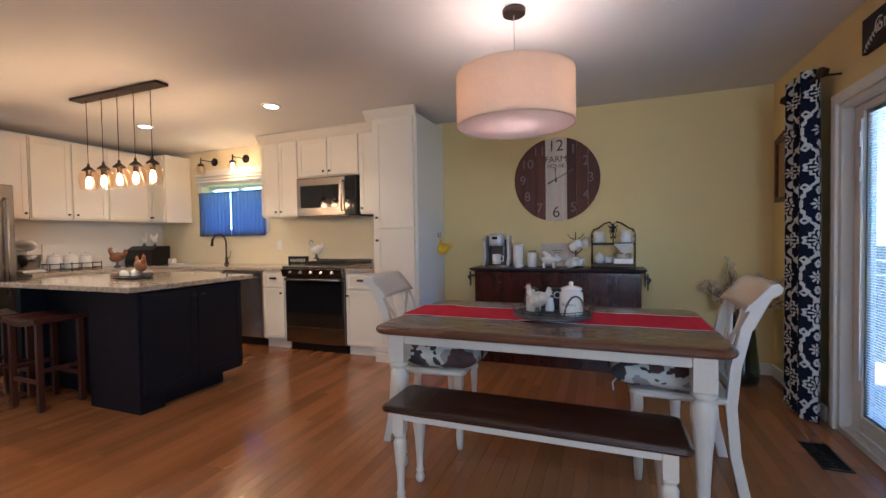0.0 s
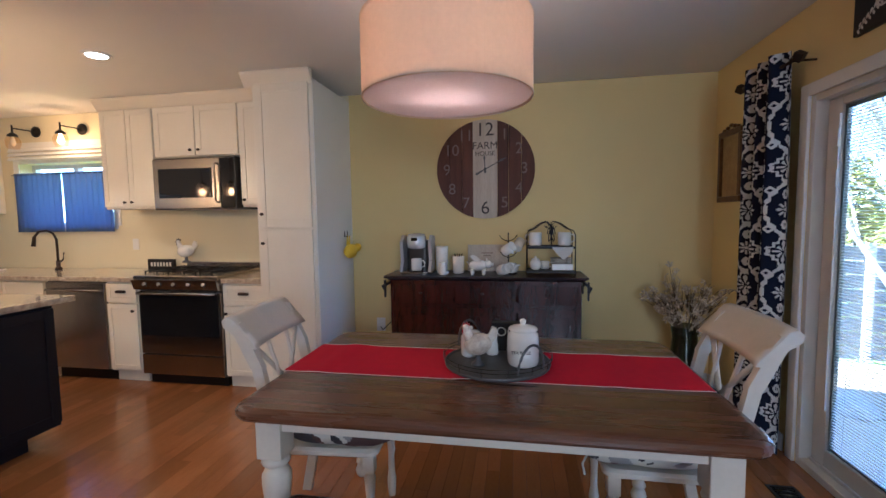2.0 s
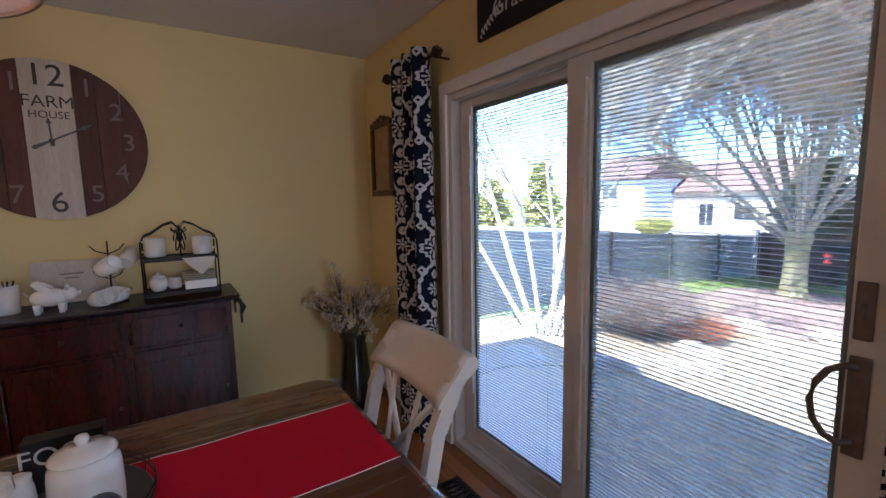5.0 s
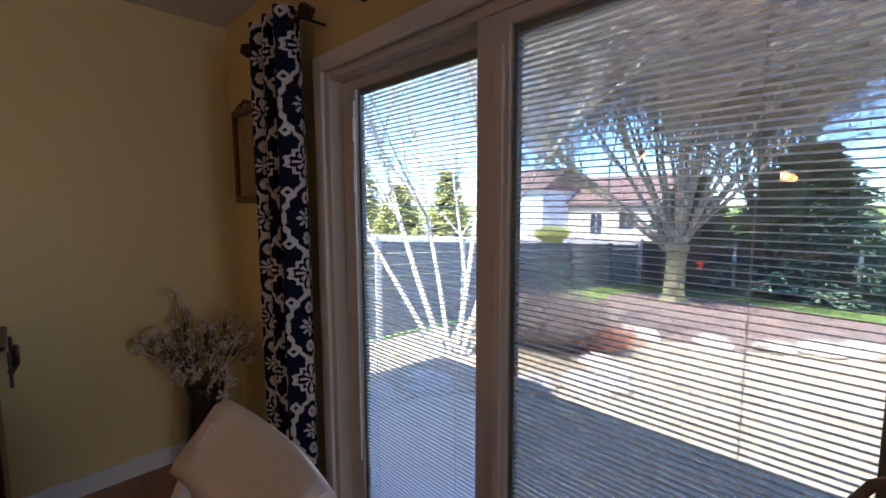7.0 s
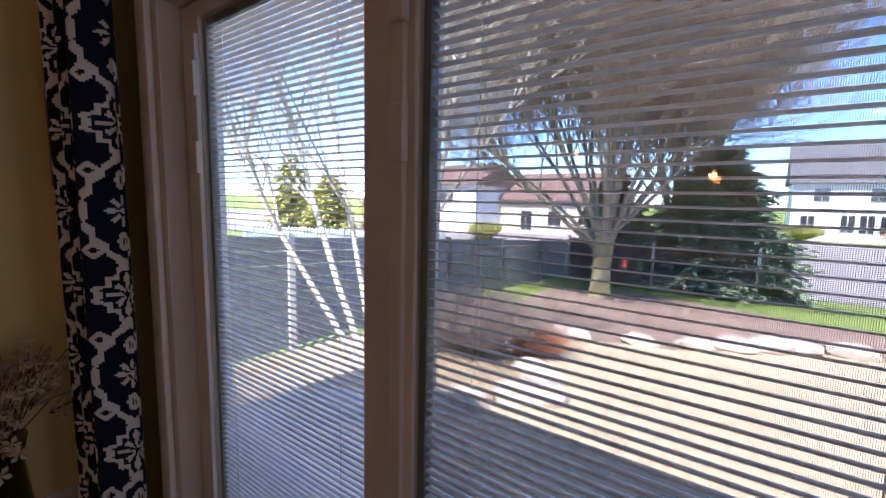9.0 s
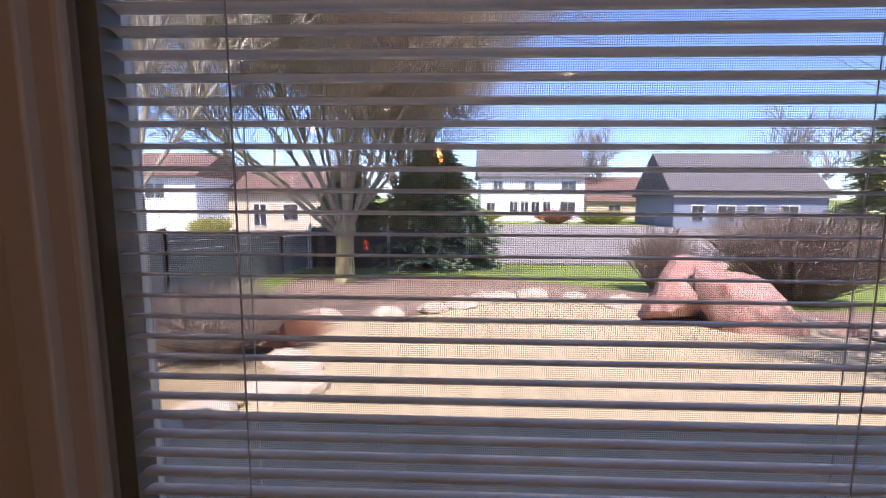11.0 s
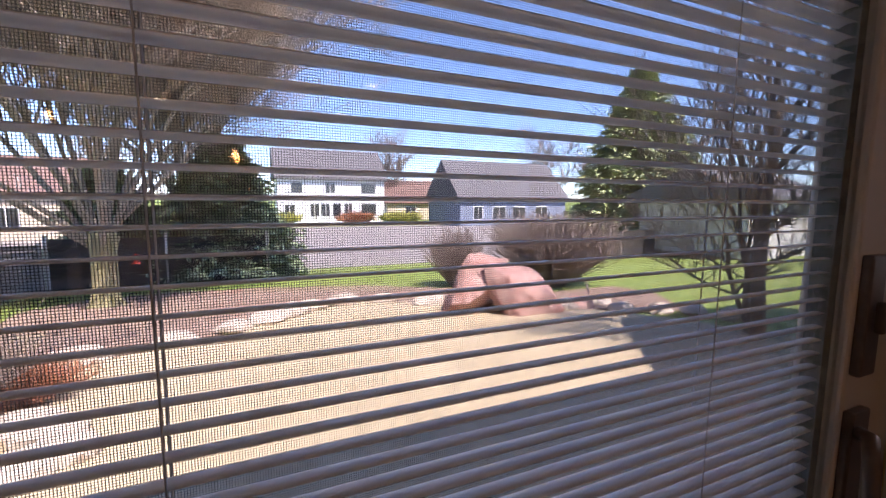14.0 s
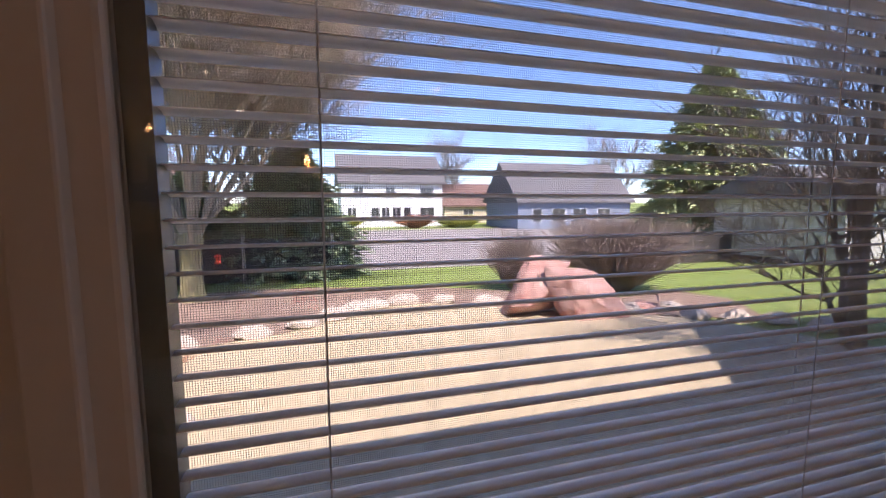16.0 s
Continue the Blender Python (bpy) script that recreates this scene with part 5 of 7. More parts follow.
part("handle", bm, M_STEEL, p, world=True)
part("drawer", B(-2.835, 3.635, 0.095, -2.07, 3.659, 0.264, bevel=0.004), M_STEEL, t, world=True)
for k in range(3):
    bm = bmesh.new()
    x = -2.71 + k * 0.26
    for yy in (3.74, 3.86, 3.98, 4.1):
        tube(bm, [(x - 0.11, yy, 0.955), (x + 0.11, yy, 0.955)], 0.006, 6)
    for xx in (-0.11, 0.0, 0.11):
        tube(bm, [(x + xx, 3.70, 0.937), (x + xx, 3.70, 0.955), (x + xx, 4.14, 0.955), (x + xx, 4.14, 0.937)], 0.006, 6)
    part("grate", bm, M_BLACK, t, world=True)
    bm = bmesh.new()
    lathe(bm, [(0.04, 0.936), (0.04, 0.944), (0.02, 0.948)], x, 3.92, 0, 16)
    part("burner", bm, M_BLACK, t, world=True)
part("backguard", B(-2.84, 4.19, 0.936, -2.065, 4.235, 0.985, bevel=0.003), M_STEEL, t, world=True)
# base cabinets
def base(x0, x1, fronts, label):
    t = unit("base_cabinet", (x0, BF, 0.10, x1, 4.24, 0.872), label, group="base cabinets")
    part("toe_board", B(x0, BF + 0.05, 0.0, x1, 4.24, 0.099), M_CAB, t, world=True)
    for n, z0, z1, k in fronts:
        shaker(t, n, (x0 + 0.012, BF - 0.018, z0, x1 - 0.012, BF - 0.001, z1), "y", M_CAB, k, 0.04)
    return t


base(-2.06, -1.665, (("drawer", 0.70, 0.86, (-1.86, 0.79, "cup")), ("door", 0.12, 0.685, (-2.02, 0.63, "knob"))), "cream base cabinet between range and pantry")
base(-3.165, -2.85, (("drawer", 0.70, 0.86, (-3.0, 0.79, "cup")), ("door", 0.12, 0.685, (-2.89, 0.63, "knob"))), "narrow cream base cabinet between dishwasher and range")
t = unit("dishwasher", (-3.775, BF, 0.10, -3.17, 4.24, 0.872), "stainless dishwasher with a bar handle under the counter", "dishwasher", M_DARKSTEEL)
p = part("door", B(-3.77, BF - 0.025, 0.11, -3.175, BF - 0.001, 0.865, bevel=0.004), M_STEEL, t, world=True)
bm = bmesh.new()
tube(bm, [(-3.73, BF - 0.025, 0.80), (-3.73, BF - 0.06, 0.80), (-3.21, BF - 0.06, 0.80), (-3.21, BF - 0.025, 0.80)], 0.010, 8)
part("handle", bm, M_STEEL, p, world=True)
part("toe_board", B(-3.77, BF + 0.05, 0.0, -3.175, 4.24, 0.099), M_BLACK, t, world=True)
t = base(-4.72, -3.78, (), "cream sink base cabinet under the window")
for a, b, k in ((-4.70, -4.26, -4.30), (-4.24, -3.80, -4.20)):
    shaker(t, "door", (a, BF - 0.018, 0.12, b, BF - 0.001, 0.685), "y", M_CAB, (k, 0.63, "knob"), 0.045)
    shaker(t, "drawer", (a, BF - 0.018, 0.70, b, BF - 0.001, 0.86), "y", M_CAB, None, 0.03)
WF = -4.98
for y0, y1 in ((3.04, 3.64), (2.40, 3.03)):
    t = unit("base_cabinet", (X0 + 0.005, y0, 0.10, WF, y1, 0.872), "cream base cabinet on the west wall", group="base cabinets")
    shaker(t, "door", (WF + 0.001, y0 + 0.01, 0.12, WF + 0.018, y1 - 0.01, 0.685), "x", M_CAB, (y1 - 0.05, 0.63, "knob"), 0.045)
    shaker(t, "drawer", (WF + 0.001, y0 + 0.01, 0.70, WF + 0.018, y1 - 0.01, 0.86), "x", M_CAB, ((y0 + y1) / 2, 0.79, "cup"), 0.03)
    part("toe_board", B(X0 + 0.005, y0, 0.0, WF - 0.05, y1, 0.099), M_CAB, t, world=True)
t = unit("base_cabinet", (X0 + 0.005, 3.65, 0.10, -4.73, 4.24, 0.872), "cream corner base cabinet", group="base cabinets")
bm = B(X0 + 0.003, 2.40, 0.874, WF + 0.03, 4.243, 0.912, bevel=0.004)
box(bm, WF + 0.031, BF - 0.035, 0.8745, -2.85, 4.243, 0.9125, bevel=0.004)
solo("worktop", bm, M_GRANITE, "speckled tan granite worktop along two walls", "worktop")
solo("worktop", B(-2.057, BF - 0.035, 0.874, -1.664, 4.243, 0.912, bevel=0.004), M_GRANITE, "speckled tan granite worktop beside the range", "worktop")
# west wall uppers
for y0, y1, k in ((1.75, 2.54, 2.50), (2.55, 2.93, 2.89), (2.935, 3.31, 2.975), (3.32, 3.86, 3.82)):
    t = unit("upper_cabinet", (X0 + 0.005, y0, 1.48, -5.27, y1, 2.38), "cream upper cabinet on the west wall", group="upper cabinets")
    shaker(t, "door", (-5.269, y0 + 0.008, 1.50, -5.252, y1 - 0.008, 2.36), "x", M_CAB, (k, 1.545, "knob"), 0.05)
t = unit("upper_cabinet", (X0 + 0.005, 3.87, 1.48, -5.00, 4.245, 2.38), "cream corner upper cabinet beside the window", group="upper cabinets")
shaker(t, "door", (-5.25, 3.851, 1.50, -5.03, 3.868, 2.36), "y", M_CAB, (-5.2, 1.545, "knob"), 0.04)
# fridge edge
t = unit("refrigerator", (X0 + 0.01, 1.30, 0.02, -4.78, 2.20, 1.78), "stainless refrigerator against the west wall", "refrigerator", M_DARKSTEEL)
part("door", B(-4.779, 1.31, 0.60, -4.745, 2.19, 1.77, bevel=0.006), M_STEEL, t, world=True)
part("freezer_drawer", B(-4.779, 1.31, 0.05, -4.745, 2.19, 0.59, bevel=0.006), M_STEEL, t, world=True)
bm = bmesh.new()
tube(bm, [(-4.745, 2.12, 0.75), (-4.70, 2.12, 0.78), (-4.70, 2.12, 1.62), (-4.745, 2.12, 1.65)], 0.011, 8)
part("handle", bm, M_STEEL, t, world=True)

# island
isl = thing("kitchen_island", (-3.1, 2.4, 0), "dark navy kitchen island with panelled ends", "island")
ix0, ix1, iy0, iy1 = -4.05, -2.57, 2.05, 2.76
part("body", B(ix0, iy0, 0.10, ix1, iy1, 0.872, bevel=0.003), M_ISLE, isl, world=True)
part("toe_board", B(ix0 + 0.04, iy0, 0.0, ix1 - 0.06, iy1 - 0.15, 0.099), M_ISLE, isl, world=True)
for a, b, k in ((1.89, 2.315, 2.28), (2.325, 2.75, 2.36)):
    shaker(isl, "door", (ix1 + 0.001, a, 0.13, ix1 + 0.018, b, 0.85), "x", M_ISLE, (k, 0.80, "knob"), 0.055)
part("end_panel", B(ix1 - 0.55, 1.87, 0.0, ix1, 2.049, 0.872, bevel=0.003), M_ISLE, isl, world=True)
part("end_panel", B(ix0, 1.87, 0.0, ix0 + 0.06, 2.049, 0.872, bevel=0.003), M_ISLE, isl, world=True)
solo("island_worktop", B(-4.12, 1.78, 0.874, -2.52, 2.87, 0.912, bevel=0.006), M_GRANITE, "glossy speckled tan granite island worktop", "worktop")


def stool(x, y, turn):
    t = thing("bar_stool", (x, y, 0), "dark mahogany bar stool with a saddle seat tucked under the island", "stool", "bar stools at the island", turn)
    bm = bmesh.new()
    g = [[bm.verts.new((-0.21 + 0.42 * i / 8, -0.17 + 0.34 * j / 4, 0.655 + 0.03 * (2 * i / 8 - 1) ** 2 + z)) for j in range(5)] for z in (0,) for i in range(9)]
    g2 = [[bm.verts.new(v.co - Vector((0, 0, 0.035))) for v in r] for r in g]
    for q, s in ((g, 1), (g2, -1)):
        for i in range(8):
            for j in range(4):
                bm.faces.new((q[i][j], q[i + 1][j], q[i + 1][j + 1], q[i][j + 1])).smooth = True
    for i in range(8):
        bm.faces.new((g[i][0], g2[i][0], g2[i + 1][0], g[i + 1][0])); bm.faces.new((g[i][4], g[i + 1][4], g2[i + 1][4], g2[i][4]))
    for j in range(4):
        bm.faces.new((g[0][j], g[0][j + 1], g2[0][j + 1], g2[0][j])); bm.faces.new((g[8][j], g2[8][j], g2[8][j + 1], g[8][j + 1]))
    part("seat", bm, M_STOOL, t)
    for sx in (-1, 1):
        for sy in (-1, 1):
            bm = B(-0.018, -0.018, 0, 0.018, 0.018, 0.642, bevel=0.002)
            o = part("leg", bm, M_STOOL, t)
            o.location = (sx * 0.17, sy * 0.13, 0)
    for z, d in ((0.2, (-0.152, -0.14, 0.152, -0.12)), (0.2, (-0.152, 0.12, 0.152, 0.14)), (0.28, (-0.18, -0.112, -0.16, 0.112)), (0.28, (0.16, -0.112, 0.18, 0.112))):
        part("stretcher", B(d[0], d[1], z, d[2], d[3], z + 0.03, bevel=0.002), M_STOOL, t)
    return t


stool(-3.50, 1.80, 0)
stool(-3.97, 1.70, 0)

# linear pendant over the island
lp = thing("linear_pendant", (-3.26, 2.215, 0), "black bar pendant with five amber glass shades over the island", "lamp")
part("ceiling_bar", B(-3.80, 2.165, H - 0.022, -2.72, 2.265, H, bevel=0.003), M_BRONZE, lp, world=True)
for x, y, z in BULBS:
    bm = bmesh.new()
    tube(bm, [(x, y, H - 0.02), (x, y, 1.86)], 0.003, 6)
    part("cord", bm, M_BRONZE, lp, world=True)
    bm = bmesh.new()
    lathe(bm, [(0.008, 1.90), (0.012, 1.875), (0.045, 1.845), (0.047, 1.835), (0.02, 1.832), (0.02, 1.79), (0.016, 1.785)], x, y, 0, 18)
    part("socket_cap", bm, M_BRONZE, lp, world=True)
    bm = bmesh.new()
    prof = [(0.046, 1.834), (0.062, 1.82), (0.075, 1.79), (0.073, 1.75), (0.062, 1.70), (0.055, 1.675)]
    rings = [[bm.verts.new((x + r * math.cos(2 * math.pi * k / 24), y + r * math.sin(2 * math.pi * k / 24), z_)) for k in range(24)] for r, z_ in prof]
    for a, b in zip(rings, rings[1:]):
        for k in range(24):
            bm.faces.new((a[k], a[(k + 1) % 24], b[(k + 1) % 24], b[k])).smooth = True
    s = part("glass_shade", bm, M_SMOKE, lp, "clear amber glass shade", world=True)
    bm = bmesh.new()
    lathe(bm, [(0.008, 1.785), (0.016, 1.765), (0.022, 1.735), (0.020, 1.71), (0.008, 1.695)], x, y, 0, 14)
    b = part("bulb", bm, M_BULB, s, "glowing filament bulb", world=True)
    b.visible_shadow = False
# ceiling cans
for x, y in ((-4.126, 3.031), (-2.405, 3.026), (-4.1, 0.9), (-2.4, 0.9)):
    t = thing("recessed_light", (x, y, H), "lit round recessed ceiling light with a white trim", "lamp", "recessed ceiling lights")
    bm = bmesh.new()
    lathe(bm, [(0.085, 0.0025), (0.085, -0.004), (0.062, -0.007), (0.060, 0.0)], seg=28)
    part("trim_ring", bm, M_TRIM, t)
    bm = bmesh.new()
    lathe(bm, [(0.060, -0.0035), (0.058, -0.0065)], seg=24)
    part("lens", bm, M_CAN, t).visible_shadow = False
# sconces
for x, lit in ((-4.53, False), (-3.97, True)):
    t = thing("wall_sconce", (x, 4.24, 2.16), "black wall sconce with clear glass and " + ("a lit bulb" if lit else "an unlit bulb") + " over window", "lamp", "sconces over the window")
    bm = bmesh.new()
    lathe(bm, [(0.055, 0), (0.055, 0.012), (0.03, 0.018)], 0, 0, 0.14, 20, Matrix.Rotation(radians(90), 3, "X"))
    tube(bm, [(0, -0.01, 0.14), (-0.02, -0.20, 0.14), (-0.02, -0.20, 0.17)], 0.006, 8)
    tube(bm, [(-0.02, -0.20, 0.17), (-0.02, -0.20, 0.09)], 0.008, 8)
    part("arm", bm, M_BLACK, t)
    bm = bmesh.new()
    lathe(bm, [(0.01, 0.10), (0.04, 0.075), (0.042, 0.06), (0.02, 0.058)], -0.02, -0.20, 0, 16)
    part("cap", bm, M_BLACK, t)
    bm = bmesh.new()
    prof = [(0.04, 0.06), (0.062, 0.02), (0.06, -0.02), (0.045, -0.06)]
    rings = [[bm.verts.new((-0.02 + r * math.cos(2 * math.pi * k / 20), -0.20 + r * math.sin(2 * math.pi * k / 20), z_)) for k in range(20)] for r, z_ in prof]
    for a, b in zip(rings, rings[1:]):
        for k in range(20):
            bm.faces.new((a[k], a[(k + 1) % 20], b[(k + 1) % 20], b[k])).smooth = True
    s = part("glass_shade", bm, M_SMOKE, t)
    bm = bmesh.new()
    lathe(bm, [(0.01, 0.058), (0.02, 0.02), (0.024, -0.01), (0.008, -0.035)], -0.02, -0.20, 0, 12)
    part("bulb", bm, M_BULB if lit else M_DIM, s).visible_shadow = not lit
# kitchen window
w = structure("window_1", B(WX0 + 0.001, 4.36, WZ0 + 0.001, WX0 + 0.045, 4.41, WZ1 - 0.001), M_TRIM, label="white kitchen window over the sink")
for d in ((WX1 - 0.045, 4.36, WZ0 + 0.001, WX1 - 0.001, 4.41, WZ1 - 0.001), (WX0 + 0.045, 4.36, WZ0 + 0.001, WX1 - 0.045, 4.41, WZ0 + 0.04), (WX0 + 0.045, 4.36, WZ1 - 0.04, WX1 - 0.045, 4.41, WZ1 - 0.001), (-4.255, 4.355, WZ0 + 0.04, -4.195, 4.415, WZ1 - 0.04)):
    part("window_frame", B(*d, bevel=0.003), M_TRIM, w)
for a, b in ((WX0 + 0.045, -4.255), (-4.195, WX1 - 0.045)):
    part("pane", B(a, 4.382, WZ0 + 0.04, b, 4.386, WZ1 - 0.04), M_CLEAR, w)
part("window_sill", B(WX0 - 0.03, 4.236, WZ0 - 0.03, WX1 + 0.03, 4.355, WZ0 - 0.001, bevel=0.004), M_TRIM, w)
for d in ((WX0 - 0.07, 4.235, WZ0, WX0 - 0.001, 4.249, WZ1 + 0.07), (WX1 + 0.001, 4.235, WZ0, WX1 + 0.07, 4.249, WZ1 + 0.07), (WX0, 4.234, WZ1 + 0.001, WX1, 4.2485, WZ1 + 0.07)):
    part("casing", B(*d, bevel=0.003), M_TRIM, w)
t = thing("cafe_curtain", (-4.22, 4.26, 1.34), "sheer blue cafe curtain on a rod across the kitchen window", "curtain")
for a, b in ((WX0 - 0.03, -4.23), (-4.22, WX1 + 0.03)):
    bm = bmesh.new()
    n = 60
    rows = []
    for z in (1.285, 1.40, 1.55, 1.72, 1.845, 1.86, 1.885):
        amp = 0.012 if z < 1.84 else 0.006
        rows.append([bm.verts.new((a + (b - a) * i / n, 4.205 + amp * math.sin(i * 0.95 + 0.4 * math.sin(z * 5 + i)), z)) for i in range(n + 1)])
    for p_, q_ in zip(rows, rows[1:]):
        for i in range(n):
            bm.faces.new((p_[i], p_[i + 1], q_[i + 1], q_[i])).smooth = True
    part("panel", bm, M_CAFE, t, world=True)
bm = bmesh.new()
tube(bm, [(WX0 - 0.05, 4.205, 1.868), (WX1 + 0.05, 4.205, 1.868)], 0.005, 8)
part("rod", bm, M_BLACK, t, world=True)
t = thing("roman_shade", (-4.22, 4.2, 1.965), "white cloth roman shade folded up over the kitchen window", "blind")
bm = bmesh.new()
prism(bm, [(4.232, 2.19), (4.20, 2.19), (4.195, 2.10), (4.205, 2.10), (4.212, 2.14), (4.232, 2.14)], WX0 - 0.06, WX1 + 0.06, "x")
part("valance", bm, M_TRIM, t, world=True)
for k in range(3):
    bm = bmesh.new()
    z = 2.095 - 0.042 * k
    prism(bm, [(4.232, z + 0.04), (4.196 - 0.004 * k, z + 0.035), (4.178 - 0.004 * k, z + 0.008), (4.182 - 0.004 * k, z), (4.232, z + 0.006)], WX0 - 0.05, WX1 + 0.05, "x")
    part("fold", bm, M_TRIM, t, world=True)
solo("neighbour_wall", B(-7.2, 7.0, -0.4, -1.0, 7.1, 1.55), M_FENCEG, "pale fence outside the kitchen window", "fence")


# ---- dining room: small things ----
def words(name, text, size, mat, parent, m, depth=0.001, label=""):
    """Lettering as a mesh, set by the matrix m in the room's coordinates."""
    cu = bpy.data.curves.new(name, "FONT")
    cu.body, cu.size, cu.extrude, cu.align_x, cu.align_y = text, size, depth, "CENTER", "CENTER"
    tmp = new(name, cu)
    me = bpy.data.meshes.new_from_object(tmp)
    bpy.data.objects.remove(tmp)
    me.materials.clear()
    me.materials.append(mat)
    me.transform(m)
    top = parent
    while top.parent:
        top = top.parent
    me.transform(Matrix.Translation(-top.location))
    ob = new(name, me)
    ob.parent = parent
    return tagged(ob, label)


FACE_S = Matrix.Rotation(radians(90), 4, "X")
FACE_W = Matrix.Rotation(radians(-90), 4, "Z") @ Matrix.Rotation(radians(90), 4, "X")

# wall clock
CX, CZ, CR = 0.02, 1.775, 0.412
clock = thing("wall_clock", (CX, 4.249, CZ), "large round plank clock with a whitewashed board on yellow wall", "clock")
edges = [-0.412, -0.30, -0.195, -0.103, 0.103, 0.195, 0.30, 0.412]
for a, b in zip(edges, edges[1:]):
    a, b = a + 0.0015, b - 0.0015
    pts = []
    n = 16
    for i in range(n + 1):
        x = a + (b - a) * i / n
        pts.append((x, math.sqrt(max(0, CR * CR - x * x))))
    out = [(x, -h) for x, h in pts] + [(x, h) for x, h in reversed(pts)]
    clean = []
    for q in out:
        if not clean or (abs(q[0] - clean[-1][0]) + abs(q[1] - clean[-1][1])) > 0.0008:
            clean.append(q)
    if abs(clean[0][0] - clean[-1][0]) + abs(clean[0][1] - clean[-1][1]) < 0.0008:
        clean.pop()
    bm = bmesh.new()
    pale = abs(a + b) < 0.05
    prism(bm, clean, -0.026 if pale else -0.023, -0.003, "y")
    part("plank", bm, M_WHITEWOOD if pale else M_WEATHER, clock, "whitewashed plank" if pale else "")
for k in range(1, 13):
    a = radians(90 - 30 * k)
    pale = k in (12, 6)
    x, z = CX + 0.325 * math.cos(a), CZ + 0.325 * math.sin(a)
    words("numeral", str(k), 0.155 if pale else 0.13, M_DARKINK if pale else M_GREYINK, clock, Matrix.Translation((x, 4.2225 if pale else 4.2255, z)) @ FACE_S, 0.0006)
words("lettering", "FARM", 0.085, M_DARKINK, clock, Matrix.Translation((CX, 4.2220, CZ + 0.195)) @ FACE_S, 0.0005)
words("lettering", "HOUSE", 0.052, M_DARKINK, clock, Matrix.Translation((CX, 4.2220, CZ + 0.13)) @ FACE_S, 0.0005)
for ang, ln, back in ((28, 0.20, 0.09), (93, 0.12, 0.03)):
    a = radians(ang)
    bm = bmesh.new()
    dx, dz = math.cos(a), math.sin(a)
    o_ = [(-back, -0.006), (-back + 0.01, -0.010), (0.0, -0.004), (ln * 0.7, -0.004), (ln * 0.75, -0.011), (ln, 0), (ln * 0.75, 0.011), (ln * 0.7, 0.004), (0.0, 0.004), (-back + 0.01, 0.010), (-back, 0.006)]
    prism(bm, [(u * dx - w_ * dz, u * dz + w_ * dx) for u, w_ in o_], -0.036, -0.033, "y")
    part("clock_hand", bm, M_ZINC, clock)
bm = bmesh.new()
lathe(bm, [(0.012, 0), (0.012, 0.012), (0.006, 0.016)], 0, -0.026, 0, 14, Matrix.Rotation(radians(90), 3, "X"))
part("clock_hub", bm, M_ZINC, clock)

# table runner, with slight waves
run = thing("table_runner", (0.15, 2.33, 0.765), "red cloth runner with a stitched hem along the dining table", "cloth")
bm = bmesh.new()
nx, ny = 90, 14
g = []
for i in range(nx + 1):
    row = []
    for j in range(ny + 1):
        x = -0.805 + 1.61 * i / nx
        y = -0.185 + 0.37 * j / ny
        z = 0.0012 + 0.0035 * max(0, noise.noise(Vector((x * 7, y * 1.5, 2))) - 0.12) * 3
        row.append(bm.verts.new((x, y, z)))
    g.append(row)
for i in range(nx):
    for j in range(ny):
        bm.faces.new((g[i][j], g[i + 1][j], g[i + 1][j + 1], g[i][j + 1])).smooth = True
part("cloth", bm, M_RED, run)
for s in (-1, 1):
    bm = bmesh.new()
    tube(bm, [(-0.805 + 1.61 * i / 40, s * 0.183, 0.0026 + 0.0035 * max(0, noise.noise(Vector(((-0.805 + 1.61 * i / 40) * 7, s * 0.27, 2))) - 0.12) * 3) for i in range(41)], 0.0012, 4)
    part("hem", bm, M_CREAM, run, "pale stitched hem")

# round tray and what stands on it
TX, TY, TZ = 0.20, 2.335, 0.770
tray = thing("round_tray", (TX, TY, TZ), "round grey zinc tray with a wire rim on the runner", "tray")
bm = bmesh.new()
lathe(bm, [(0.205, 0.0), (0.215, 0.004), (0.218, 0.016), (0.213, 0.018), (0.208, 0.009)], seg=48)
part("tray_base", bm, M_ZINC, tray)
bm = bmesh.new()
for z in (0.05, 0.036):
    tube(bm, [(0.222 * math.cos(a), 0.222 * math.sin(a), z) for a in [2 * math.pi * i / 48 for i in range(48)]], 0.0018, 5, closed=True)
for i in range(14):
    a = 2 * math.pi * i / 14
    tube(bm, [(0.216 * math.cos(a), 0.216 * math.sin(a), 0.012), (0.222 * math.cos(a), 0.222 * math.sin(a), 0.052)], 0.0016, 5)
part("wire_rim", bm, M_BLACK, tray)
for s in (-1, 1):
    bm = bmesh.new()
    tube(bm, [Matrix.Rotation(radians(-52), 3, "Z") @ Vector((s * (0.212 + 0.012 * math.sin(a)), -0.060 * math.cos(a), 0.03 + 0.105 * math.sin(a))) for a in [math.pi * i / 18 for i in range(19)]], 0.005, 8)
    part("handle", bm, M_ZINC, tray)


